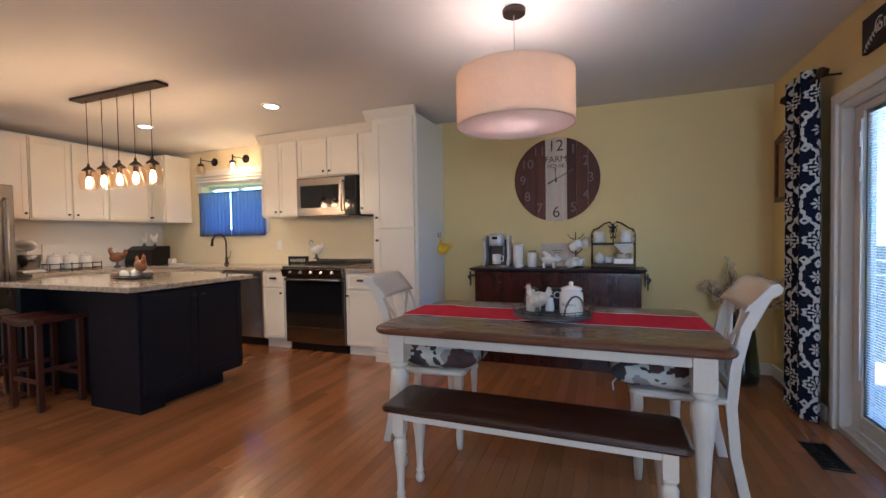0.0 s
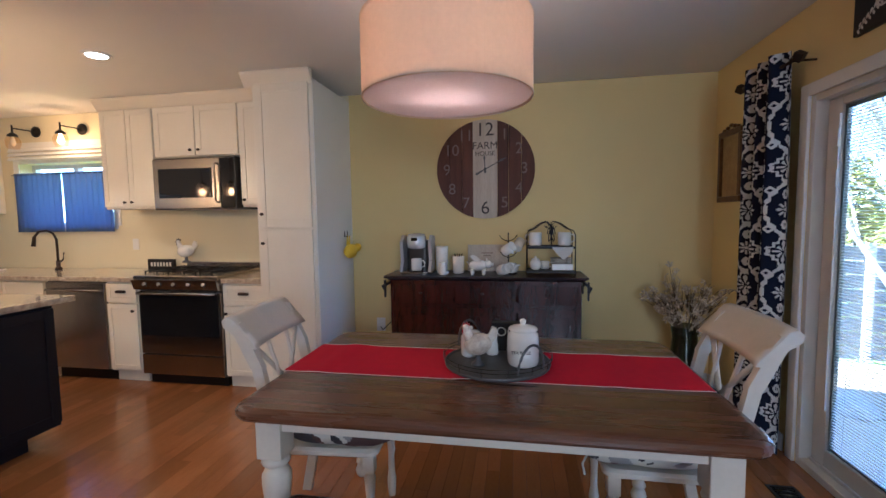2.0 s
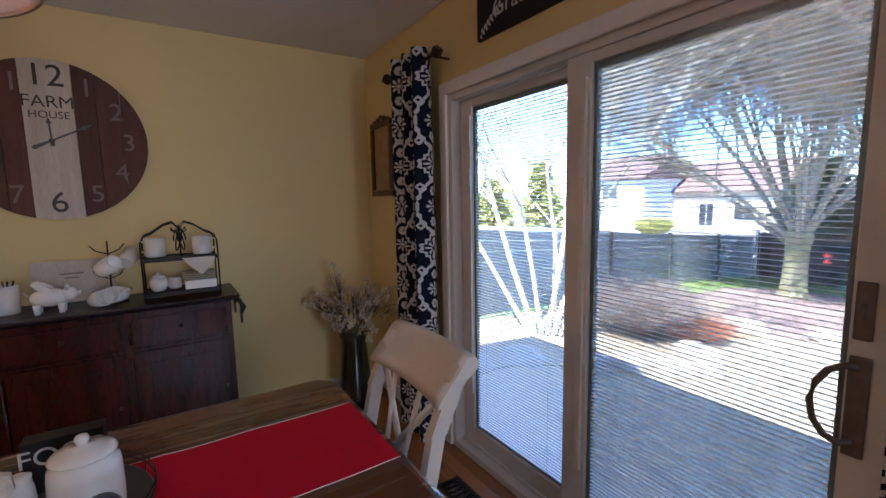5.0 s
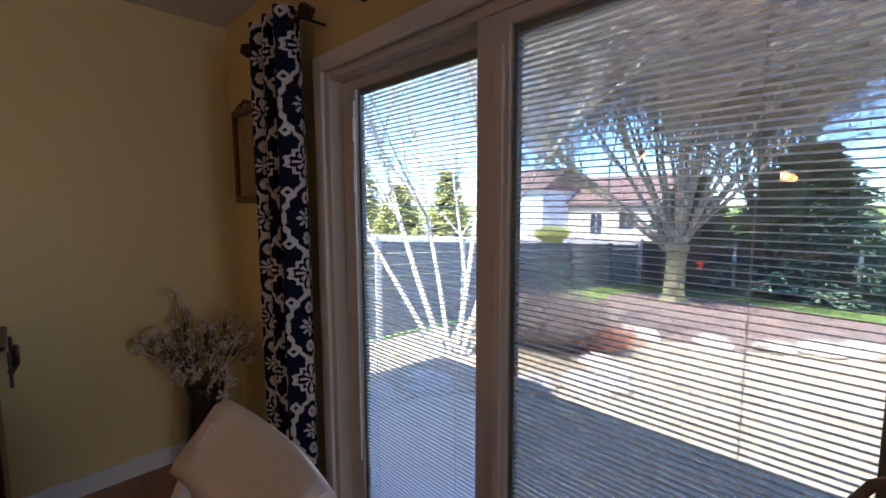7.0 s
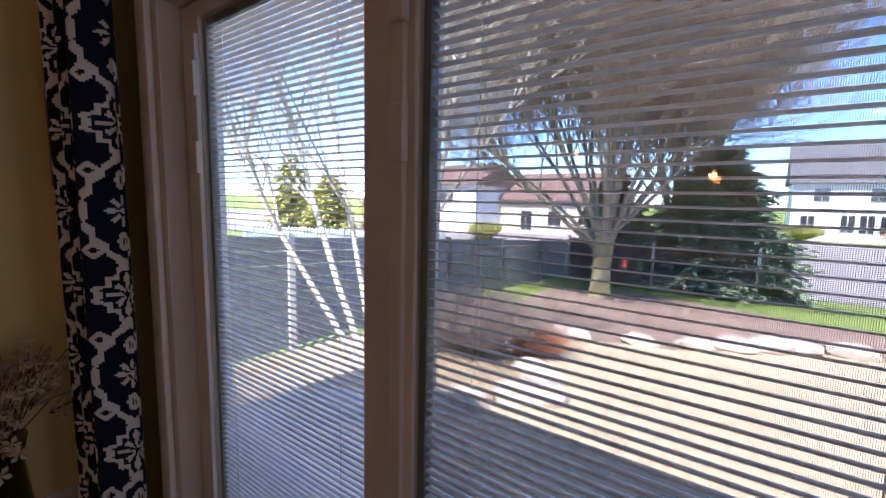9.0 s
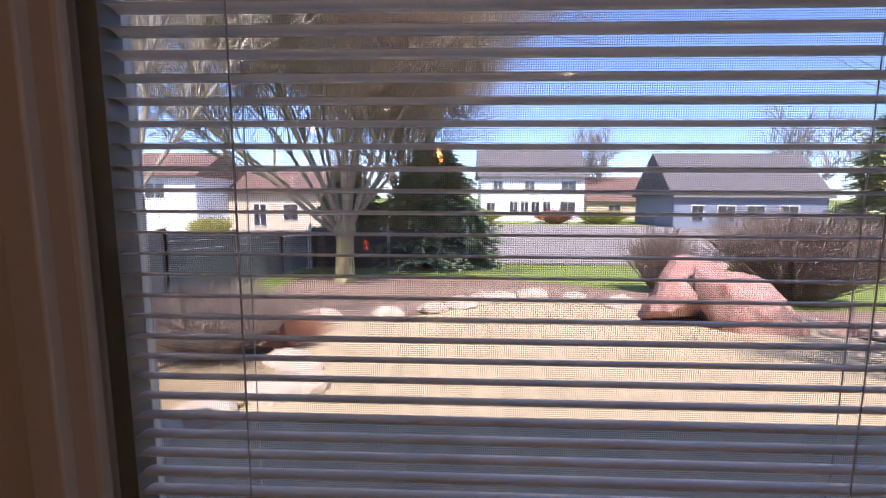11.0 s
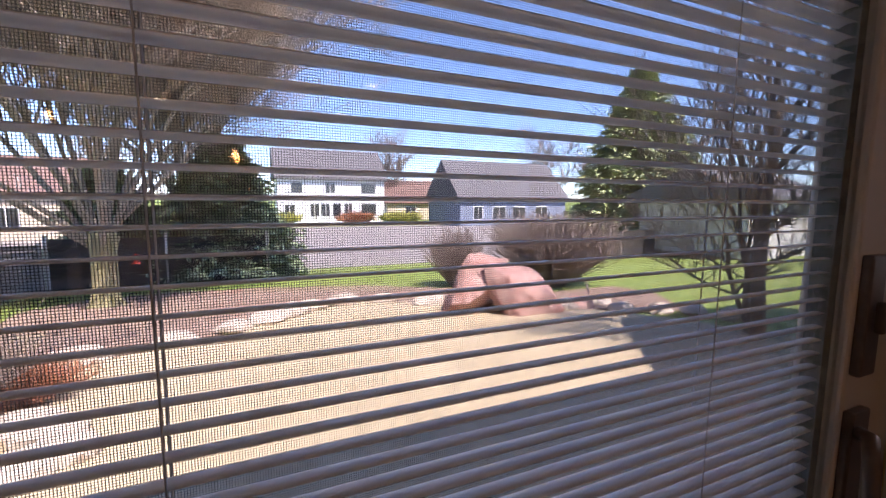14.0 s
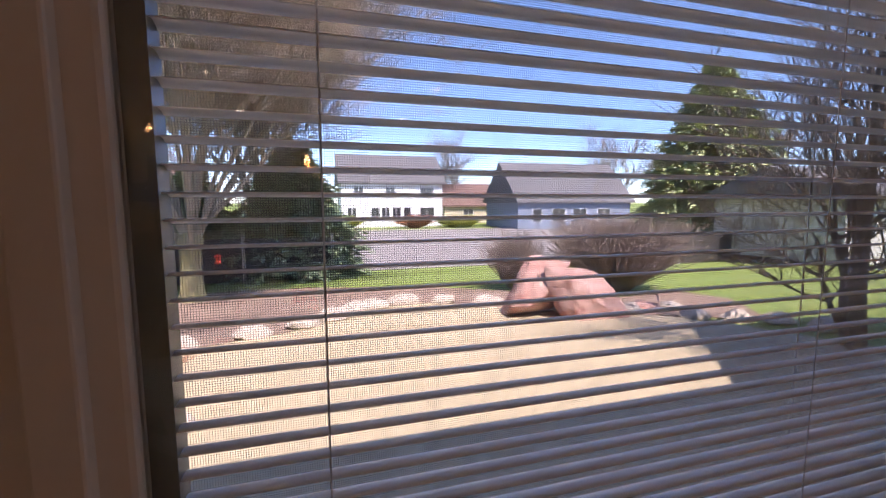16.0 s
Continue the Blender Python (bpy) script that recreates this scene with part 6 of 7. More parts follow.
def crock(name, x, y, z, label, scale=1.0):
    t = thing(name, (x, y, z), label, "jar")
    bm = bmesh.new()
    lathe(bm, [(r * scale, h * scale) for r, h in ((0.058, 0), (0.066, 0.006), (0.070, 0.02), (0.071, 0.06), (0.070, 0.12), (0.067, 0.142), (0.058, 0.150), (0.058, 0.158))], seg=32)
    part("body", bm, M_CREAM, t)
    bm = bmesh.new()
    lathe(bm, [(r * scale, h * scale) for r, h in ((0.0635, 0.1585), (0.0655, 0.163), (0.058, 0.171), (0.030, 0.180), (0.010, 0.184), (0.012, 0.190), (0.015, 0.198), (0.011, 0.206), (0.003, 0.209))], seg=32)
    part("lid", bm, M_CREAM, t)
    return t


c_ = crock("lidded_crock", 0.305, 2.315, 0.779, "white ceramic crock with a lid on the zinc tray", 0.9)
crock("spice_jar", 0.085, 2.40, 0.779, "small white lidded ceramic jar on the zinc tray", 0.62)
words("lettering", "TEA BAGS", 0.017, M_DARKINK, c_, Matrix.Translation((0.296, 2.2500, 0.845)) @ FACE_S, 0.0004)


def fowl(name, x, y, z, turn, size, body, comb, label, category="figurine"):
    """A chicken figurine that looks along local -x."""
    t = thing(name, (x, y, z), label, category, turn=turn)
    s = size
    bm = bmesh.new()
    ball(bm, 0, 0, 0.50 * s, 0.34 * s, 0.23 * s, 0.26 * s, 18, Matrix.Rotation(radians(-14), 3, "Y"))
    tube(bm, [(-0.16 * s, 0, 0.58 * s), (-0.25 * s, 0, 0.76 * s), (-0.27 * s, 0, 0.88 * s)], 0.13 * s, 12, r2=0.075 * s)
    ball(bm, -0.28 * s, 0, 0.90 * s, 0.085 * s, 0.075 * s, 0.085 * s, 12)
    prism(bm, [(0.16 * s, 0.52 * s), (0.30 * s, 0.50 * s), (0.46 * s, 0.70 * s), (0.44 * s, 0.88 * s), (0.34 * s, 0.92 * s), (0.26 * s, 0.74 * s), (0.14 * s, 0.66 * s)], -0.05 * s, 0.05 * s, "y")
    part("body", bm, body, t)
    bm = bmesh.new()
    prism(bm, [(-0.36 * s, 0.93 * s), (-0.33 * s, 1.03 * s), (-0.29 * s, 0.98 * s), (-0.26 * s, 1.05 * s), (-0.22 * s, 0.98 * s), (-0.18 * s, 1.0 * s), (-0.20 * s, 0.90 * s)], -0.018 * s, 0.018 * s, "y")
    ball(bm, -0.345 * s, 0, 0.80 * s, 0.03 * s, 0.02 * s, 0.055 * s, 8)
    part("comb", bm, comb, t)
    bm = bmesh.new()
    tube(bm, [(-0.35 * s, 0, 0.90 * s), (-0.43 * s, 0, 0.875 * s)], 0.028 * s, 8, r2=0.004 * s)
    part("beak", bm, M_RUST, t)
    bm = bmesh.new()
    lathe(bm, [(0.16 * s, 0), (0.16 * s, 0.05 * s), (0.07 * s, 0.10 * s), (0.06 * s, 0.26 * s), (0.10 * s, 0.36 * s)], seg=14)
    part("foot", bm, M_ZINC, t)
    for q in (-1, 1):
        bm = bmesh.new()
        ball(bm, 0.05 * s, q * 0.185 * s, 0.55 * s, 0.17 * s, 0.035 * s, 0.11 * s, 12, Matrix.Rotation(radians(-20), 3, "Y"))
        part("wing", bm, body, t)
    return t


M_COMB = material("red_comb_glaze", (0.42, 0.02, 0.02), 0.3)
M_PAINTED = material("painted_white_rooster", (0.76, 0.68, 0.56), 0.3, second=(0.45, 0.36, 0.28), scale=22, detail=50, mix=0.3)
fowl("rooster_figurine", 0.125, 2.285, 0.779, 8, 0.172, M_PAINTED, M_COMB, "painted white rooster figurine with a red comb on the zinc tray")
for x, y, h in ((0.175, 2.43, 0.080),):
    t = thing("shaker", (x, y, 0.779), "small white ceramic shaker on the zinc tray", "shaker", "shakers on the tray")
    bm = bmesh.new()
    lathe(bm, [(0.024, 0), (0.027, 0.005), (0.024, 0.045), (0.020, 0.065), (0.022, 0.075), (0.012, h)], seg=18)
    part("body", bm, M_CREAM, t)
t = thing("box_sign", (0.235, 2.50, 0.779), "small black box sign with white capitals on the zinc tray", "sign")
part("block", B(0.170, 2.475, 0.780, 0.320, 2.525, 0.905, bevel=0.002), M_SIGN, t, world=True)
words("lettering", "FOOD", 0.058, M_INK, t, Matrix.Translation((0.245, 2.4742, 0.865)) @ FACE_S, 0.0006)

# things on the buffet
BZ = 0.920
t = thing("coffee_maker", (-0.53, 4.02, BZ), "silver pod coffee maker with a white mug on the buffet", "appliance")
bm = bmesh.new()
prism(bm, rounded(-0.665, 3.915, -0.395, 4.13, 0.07), BZ, BZ + 0.022)
part("base", bm, M_STEEL, t, world=True)
bm = bmesh.new()
prism(bm, rounded(-0.625, 4.03, -0.435, 4.15, 0.04), BZ + 0.0225, BZ + 0.27)
part("column", bm, M_DARKSTEEL, t, world=True)
M_SILVER = material("silver_plastic", (0.78, 0.78, 0.79), 0.25, 0.4)
for sx in (-1, 1):
    bm = bmesh.new()
    prism(bm, [(3.93, BZ + 0.0225), (4.12, BZ + 0.0225), (4.14, BZ + 0.30), (4.03, BZ + 0.315), (3.955, BZ + 0.26), (3.985, BZ + 0.10)], -0.53 + sx * 0.118 - 0.012, -0.53 + sx * 0.118 + 0.012, "x")
    part("side_panel", bm, M_SILVER, t, world=True)
bm = bmesh.new()
lathe(bm, [(0.050, 0.205), (0.074, 0.215), (0.080, 0.25), (0.078, 0.30), (0.065, 0.325), (0.03, 0.33)], -0.53, 4.0, BZ, 28)
part("brew_head", bm, M_SILVER, t, world=True)
part("display", B(-0.555, 3.915, BZ + 0.272, -0.505, 3.923, BZ + 0.298, bevel=0.002), M_BLACKGLASS, t, world=True)
bm = bmesh.new()
lathe(bm, [(0.042, 0.023), (0.042, 0.030)], -0.53, 3.975, BZ, 20)
part("drip_grate", bm, M_BLACK, t, world=True)


def mug(x, y, z, label, m=None, r=0.041, h=0.095, turn=0.0, group="white mugs on the buffet", name="mug"):
    t = thing(name, (x, y, z), label, "mug", group)
    if m is not None:
        t.rotation_euler = m
    else:
        t.rotation_euler = (0, 0, radians(turn))
    bm = bmesh.new()
    prof = [(r * 0.9, 0), (r, 0.008), (r, h), (r - 0.004, h), (r - 0.005, 0.012), (0.002, 0.010)]
    lathe(bm, prof, seg=24)
    part("cup", bm, M_CREAM, t)
    bm = bmesh.new()
    tube(bm, [(r - 0.002, 0, h * 0.82), (r + 0.018, 0, h * 0.84), (r + 0.030, 0, h * 0.62), (r + 0.026, 0, h * 0.36), (r - 0.002, 0, h * 0.24)], 0.0055, 8)
    part("handle", bm, M_CREAM, t)
    return t


mug(-0.525, 3.97, BZ + 0.0305, "white mug on the drip tray of the coffee maker", turn=-10, r=0.043)
t = thing("ceramic_tumbler", (-0.325, 4.03, BZ), "tall white fluted tumbler on the buffet", "tumbler")
bm = bmesh.new()
lathe(bm, [(0.040, 0), (0.043, 0.01), (0.052, 0.20), (0.054, 0.222), (0.050, 0.222), (0.047, 0.20), (0.036, 0.02), (0.002, 0.018)], seg=28)
part("body", bm, M_CREAM, t)
t = thing("small_boot_vase", (-0.30, 3.93, BZ), "small white ceramic boot vase on the buffet", "vase")
bm = bmesh.new()
lathe(bm, [(0.030, 0), (0.034, 0.008), (0.028, 0.05), (0.024, 0.085), (0.028, 0.10), (0.024, 0.10), (0.018, 0.05)], seg=20)
ball(bm, 0.02, -0.01, 0.02, 0.03, 0.022, 0.018, 12)
part("body", bm, M_CREAM, t)
t = thing("utensil_jar", (-0.19, 4.04, BZ), "white jar with dark sticks in it on the buffet", "jar")
bm = bmesh.new()
lathe(bm, [(0.042, 0), (0.046, 0.006), (0.050, 0.14), (0.046, 0.14), (0.042, 0.02), (0.002, 0.018)], seg=24)
part("body", bm, M_CREAM, t)
for i in range(4):
    bm = bmesh.new()
    tube(bm, [(0.0, 0.0, 0.03), (-0.03 + 0.02 * i, 0.01 * (i % 2), 0.16)], 0.004, 6)
    part("stick", bm, M_RUST if i == 1 else M_BLACK, t)
t = thing("leaning_plaque", (0.035, 4.18, BZ), "pale rectangular plaque leaning on the wall behind the pig", "sign")
bm = bmesh.new()
box(bm, -0.165, -0.006, 0, 0.185, 0.006, 0.225, bevel=0.002)
bmesh.ops.rotate(bm, verts=bm.verts, cent=(0, 0, 0), matrix=Matrix.Rotation(radians(-9), 3, "X"))
part("board", bm, M_WHITEWOOD, t)
bm = bmesh.new()
for z, w_ in ((0.15, 0.05), (0.128, 0.03)):
    box(bm, 0.0 - w_, -0.0075, z, 0.0 + w_, -0.0055, z + 0.007)
bmesh.ops.rotate(bm, verts=bm.verts, cent=(0, 0, 0), matrix=Matrix.Rotation(radians(-9), 3, "X"))
part("faint_lines", bm, M_GREYINK, t)
t = thing("winged_pig", (-0.02, 3.95, BZ), "white ceramic winged pig figurine on the buffet", "figurine")
bm = bmesh.new()
ball(bm, 0, 0, 0.075, 0.075, 0.045, 0.045, 16)
ball(bm, 0.075, 0, 0.085, 0.036, 0.032, 0.033, 14)
tube(bm, [(0.10, 0, 0.082), (0.122, 0, 0.082)], 0.014, 10)
tube(bm, [(-0.072, 0, 0.085), (-0.09, 0.008, 0.10), (-0.085, -0.008, 0.108)], 0.004, 6)
part("body", bm, M_CREAM, t)
for sx in (-0.045, 0.045):
    for sy in (-0.022, 0.022):
        bm = bmesh.new()
        tube(bm, [(sx, sy, 0.0), (sx, sy, 0.05)], 0.012, 8, r2=0.018)
        part("leg", bm, M_CREAM, t)
for sy in (-1, 1):
    bm = bmesh.new()
    prism(bm, [(0.03, 0.10), (-0.02, 0.105), (-0.06, 0.15), (-0.045, 0.155), (-0.03, 0.148), (-0.015, 0.145), (0.01, 0.125)], sy * 0.034 - 0.003, sy * 0.034 + 0.003, "y")
    part("wing", bm, M_CREAM, t)
    bm = bmesh.new()
    tube(bm, [(0.07, sy * 0.018, 0.108), (0.066, sy * 0.026, 0.132)], 0.009, 6, r2=0.002)
    part("ear", bm, M_CREAM, t)
t = thing("mug_tree", (0.215, 4.02, BZ), "black wire mug tree holding white mugs on the buffet", "rack")
bm = bmesh.new()
tube(bm, [(0.07 * math.cos(a), 0.07 * math.sin(a), 0.004) for a in [2 * math.pi * i / 24 for i in range(24)]], 0.004, 6, closed=True)
tube(bm, [(0, 0, 0.004), (0, 0, 0.33)], 0.004, 8)
tube(bm, [(-0.07, 0, 0.004), (0.07, 0, 0.004)], 0.004, 6)
for a, z in ((200, 0.26), (20, 0.26), (215, 0.13), (330, 0.13), (90, 0.13)):
    tube(bm, [(0, 0, z), (0.05 * math.cos(radians(a)), 0.05 * math.sin(radians(a)), z + 0.02), (0.075 * math.cos(radians(a)), 0.075 * math.sin(radians(a)), z + 0.05)], 0.003, 6)
part("stand", bm, M_BLACK, t)
for (x, y, z, e) in ((0.185, 3.95, 1.105, (1.0, 0.5, 0.6)), (0.150, 3.965, 0.955, (1.35, 0.2, 0.5)), (0.262, 3.965, 0.975, (1.45, -0.35, -0.4)), (0.28, 4.07, 1.12, (0.9, 0.4, 2.4))):
    mug(x, y, z, "white mug hanging from the black mug tree", Euler(e))
# two-shelf rack
RX0, RX1, RY0, RY1 = 0.36, 0.715, 3.90, 4.10
t = thing("shelf_rack", (0.54, 4.0, BZ), "black wire rack with two shelves of crockery on the buffet", "rack")
bm = bmesh.new()
for y in (RY0, RY1):
    for a, b in ((RX0, 0.535), (RX1, 0.54)):
        tube(bm, [(a, y, BZ), (a, y, BZ + 0.31), (a + (b - a) * 0.08, y, BZ + 0.345), (a + (b - a) * 0.3, y, BZ + 0.36), (a + (b - a) * 0.6, y, BZ + 0.40), (a + (b - a) * 0.85, y, BZ + 0.415), (b, y, BZ + 0.385), (a + (b - a) * 0.9, y, BZ + 0.36), (a + (b - a) * 0.8, y, BZ + 0.38)], 0.0042, 7)
for x in (RX0, RX1):
    for z in (BZ + 0.03, BZ + 0.215):
        tube(bm, [(x, RY0, z), (x, RY1, z)], 0.004, 6)
part("frame", bm, M_BLACK, t, world=True)
for z in (0.03, 0.215):
    bm = bmesh.new()
    for y in (RY0, RY1):
        box(bm, RX0, y - 0.004, BZ + z - 0.006, RX1, y + 0.004, BZ + z + 0.012)
    box(bm, RX0 + 0.003, RY0 + 0.004, BZ + z - 0.001, RX1 - 0.003, RY1 - 0.004, BZ + z + 0.003)
    part("shelf", bm, M_BLACK, t, world=True)
bm = bmesh.new()
for s in (-1, 1):
    tube(bm, [(0.538 + s * 0.028 * math.cos(a) * (1 - a / 12), RY0 - 0.004, BZ + 0.32 + 0.055 * math.sin(a * 1.3)) for a in [i * 0.35 for i in range(22)]], 0.004, 6)
tube(bm, [(0.538, RY0 - 0.004, BZ + 0.23), (0.538, RY0 - 0.004, BZ + 0.40)], 0.005, 6)
part("scroll", bm, M_BLACK, t, world=True)
for x, y, z, n in ((0.425, 4.0, 0.2296, "mug"), (0.645, 4.0, 0.2296, "mug")):
    mug(x, y, BZ + z, "white mug on the upper shelf of the wire rack", turn=0 if x > 0.5 else 170, r=0.05, h=0.10)
t = thing("sugar_bowl", (0.425, 3.97, BZ + 0.0435), "white lidded sugar bowl on the lower shelf of the rack", "bowl")
bm = bmesh.new()
lathe(bm, [(0.025, 0), (0.036, 0.01), (0.044, 0.04), (0.040, 0.065), (0.030, 0.075)], seg=24)
part("bowl", bm, M_CREAM, t)
bm = bmesh.new()
lathe(bm, [(0.033, 0.0755), (0.028, 0.085), (0.008, 0.092), (0.010, 0.102), (0.002, 0.106)], seg=20)
part("lid", bm, M_CREAM, t)
mug(0.50, 4.03, BZ + 0.0435, "white cup on the lower shelf of the rack", r=0.035, h=0.06, name="cup")
for i in range(4):
    t = thing("plate", (0.62, 4.0, BZ + 0.092 + 0.010 * i), "white plate in a stack on the lower shelf", "plate", "stack of plates")
    bm = bmesh.new()
    lathe(bm, [(0.05, 0), (0.055, 0.003), (0.083, 0.008), (0.083, 0.0095), (0.05, 0.004)], seg=28)
    part("dish", bm, M_CREAM, t)
solo("recipe_box", B(0.545, 3.91, BZ + 0.0435, 0.70, 4.07, BZ + 0.0915, bevel=0.004), M_CREAM, "low white box under the stack of plates", "box")
t = thing("hanging_cloth", (0.60, 3.893, BZ + 0.21), "grey cloth corner draped over the rack's upper shelf", "cloth")
bm = bmesh.new()
prism(bm, [(-0.06, 0.012), (0.10, 0.012), (0.09, -0.03), (0.03, -0.085), (-0.01, -0.05)], -0.004, 0.0, "y")
part("cloth", bm, M_CUSHION, t)


# ---- curtains, sign and pictures of the door wall ----
def printed(u, v):
    """Whether the white damask print covers the cloth at u across, v up."""
    P, V = 0.185, 0.46
    col = math.floor(u / P)
    x = abs(u - (col + 0.5) * P)
    y = (v + (V / 2 if col % 2 else 0)) % V
    if y < 0.15 or y > V - 0.15:
        y = min(y, V - y)
        r, th = math.hypot(x, y), math.atan2(y, x)
        if r < 0.010:
            return True
        if r < 0.042:
            return r > 0.014 and math.cos(8 * th) > -0.25 and r < 0.034 + 0.010 * math.cos(8 * th)
        w = 0.082 * math.cos(math.pi * y / 0.30) ** 0.8 if y < 0.15 else 0
        if abs(x - w) < 0.009 + 0.004 * math.sin(y * 160):
            return True
        if math.hypot(x / 0.8, y - 0.083) < 0.026:
            return math.hypot(x / 0.8, y - 0.083) > 0.011 or abs(x) < 0.004
        if y > 0.12 and math.hypot(x - 0.012, y - 0.142) < 0.014:
            return True
        d = abs(x - 0.066) + abs(y - 0.105)
        return 0.010 < d < 0.026
    y = abs(y - V / 2)
    th = math.atan2(y, x)
    d = x / 0.078 + y / 0.098
    if 0.80 < d + 0.10 * math.cos(12 * th) < 1.04:
        return True
    if d < 0.66:
        r = math.hypot(x, y)
        return r > 0.008 and math.cos(8 * th + 12 * r) > -0.1
    return False


def curtain(y0, y1, xc, z0, z1, label, phase):
    t = thing("door_curtain", (xc, (y0 + y1) / 2, z0), label, "curtain", "curtains beside the patio door")
    n, m_ = 150, 440
    W = 0.80
    verts, faces, index = [], [], []
    folds = 3.2
    for j in range(m_ + 1):
        z = z0 + (z1 - z0) * j / m_
        pinch = 1 - 0.10 * (j / m_) ** 6
        for i in range(n + 1):
            s = i / n
            amp = 0.046 * (0.85 + 0.15 * math.sin(z * 1.1 + i * 0.03))
            a = 2 * math.pi * folds * s + phase + 0.15 * math.sin(z * 1.7)
            x = xc + amp * math.sin(a) + 0.006 * math.sin(2 * a + z)
            y = (y0 + y1) / 2 + ((s - 0.5) * (y1 - y0) + 0.012 * math.cos(a)) * pinch
            verts.append((x - xc, y - (y0 + y1) / 2, z - z0))
    for j in range(m_):
        for i in range(n):
            k = j * (n + 1) + i
            faces.append((k, k + 1, k + n + 2, k + n + 1))
            index.append(1 if printed(W * (i + 0.5) / n + phase * 0.05, (z1 - z0) * (j + 0.5) / m_) else 0)
    me = bpy.data.meshes.new("cloth")
    me.from_pydata(verts, [], faces)
    me.materials.append(M_NAVY); me.materials.append(M_WHITEPRINT)
    me.polygons.foreach_set("material_index", index)
    me.polygons.foreach_set("use_smooth", [True] * len(faces))
    o = new("cloth", me)
    o.parent = t
    so = o.modifiers.new("thickness", "SOLIDIFY")
    so.thickness = 0.0015
    return t


curtain(3.18, 3.60, 1.69, 0.015, 2.235, "navy curtain with white damask print beside the patio door", 0.6)
curtain(1.02, 1.415, 1.69, 0.015, 2.235, "navy curtain with white damask print by the door's latch side", 2.1)
t = thing("curtain_rod", (1.69, 2.32, 2.16), "short dark metal curtain rods with square finials above the curtains", "curtain rod")
for a, b in ((3.09, 3.66), (0.98, 1.50)):
    bm = bmesh.new()
    tube(bm, [(1.69, a, 2.16), (1.69, b, 2.16)], 0.009, 10)
    for y in (a + 0.05, b - 0.02):
        tube(bm, [(1.69, y, 2.16), (1.798, y, 2.16)], 0.006, 8)
    part("rod", bm, M_BRONZE, t, world=True)
    for y in (a, b):
        bm = bmesh.new()
        box(bm, -0.022, -0.022, -0.022, 0.022, 0.022, 0.022, bevel=0.003)
        bmesh.ops.rotate(bm, verts=bm.verts, cent=(0, 0, 0), matrix=Matrix.Rotation(radians(45), 3, "X") @ Matrix.Rotation(radians(35), 3, "Z"))
        bmesh.ops.translate(bm, verts=bm.verts, vec=(1.69, y, 2.165))
        part("finial", bm, M_BRONZE, t, world=True)
t = thing("lettered_sign", (1.79, 2.42, 2.24), "long black wooden sign with white script over the patio door", "sign")
part("board", B(1.777, 1.98, 2.16, 1.799, 2.87, 2.345, bevel=0.002), M_SIGN, t, world=True)
words("lettering", "Grateful", 0.105, M_INK, t, Matrix.Translation((1.7760, 2.58, 2.262)) @ FACE_W @ Matrix.Shear("XZ", 4, (0.0, 0.0)), 0.0006)
bm = bmesh.new()
tube(bm, [(1.7762, 2.84, 2.18), (1.7762, 2.80, 2.21), (1.7762, 2.75, 2.245), (1.7762, 2.70, 2.27)], 0.0015, 5)
for i in range(7):
    y, z = 2.835 - 0.02 * i, 2.187 + 0.0125 * i
    for s in (-1, 1):
        ball(bm, 1.7765, y - 0.004 * s, z + 0.014 * s, 0.0008, 0.006, 0.011, 6, Matrix.Rotation(radians(35 * s), 3, "X"))
part("leaf_sprig", bm, M_INK, t, world=True)
t = thing("framed_picture", (1.785, 3.96, 1.46), "small aged picture in an ornate dark gold frame beside the curtain", "picture")
for d in ((1.765, 3.80, 1.46, 1.799, 4.13, 1.50), (1.765, 3.80, 1.93, 1.799, 4.13, 1.97), (1.765, 3.80, 1.501, 1.799, 3.84, 1.929), (1.765, 4.09, 1.501, 1.799, 4.13, 1.929)):
    part("frame", B(*d, bevel=0.006), M_GOLD, t, world=True)
part("picture", B(1.784, 3.84, 1.50, 1.79, 4.09, 1.93), M_PRINT, t, world=True)
bm = bmesh.new()
for k in range(5):
    ball(bm, 1.78, 3.87 + 0.05 * k, 1.975 + 0.012 * (2 - abs(k - 2)), 0.012, 0.024, 0.014, 8)
part("crest", bm, M_GOLD, t, world=True)
# floor vent
t = thing("floor_vent", (1.585, 2.745, 0.001), "dark cast metal floor vent set in the boards", "vent")
bm = bmesh.new()
for d in ((-0.065, -0.16, 0, 0.065, -0.148, 0.005), (-0.065, 0.148, 0, 0.065, 0.16, 0.005), (-0.065, -0.148, 0, -0.053, 0.148, 0.005), (0.053, -0.148, 0, 0.065, 0.148, 0.005)):
    box(bm, *d)
for i in range(9):
    y = -0.13 + i * 0.0325
    tube(bm, [(-0.053, y, 0.003), (0.053, y + 0.02, 0.003)], 0.0022, 4)
    tube(bm, [(-0.053, y + 0.02, 0.003), (0.053, y, 0.003)], 0.0022, 4)
part("grille", bm, M_BLACK, t)
# flat black plate: the shade of the hollow below, put in as colour
part("shade_plate", B(-0.053, -0.148, -0.0005, 0.053, 0.148, 0.0006), M_BLACKGLASS, t)
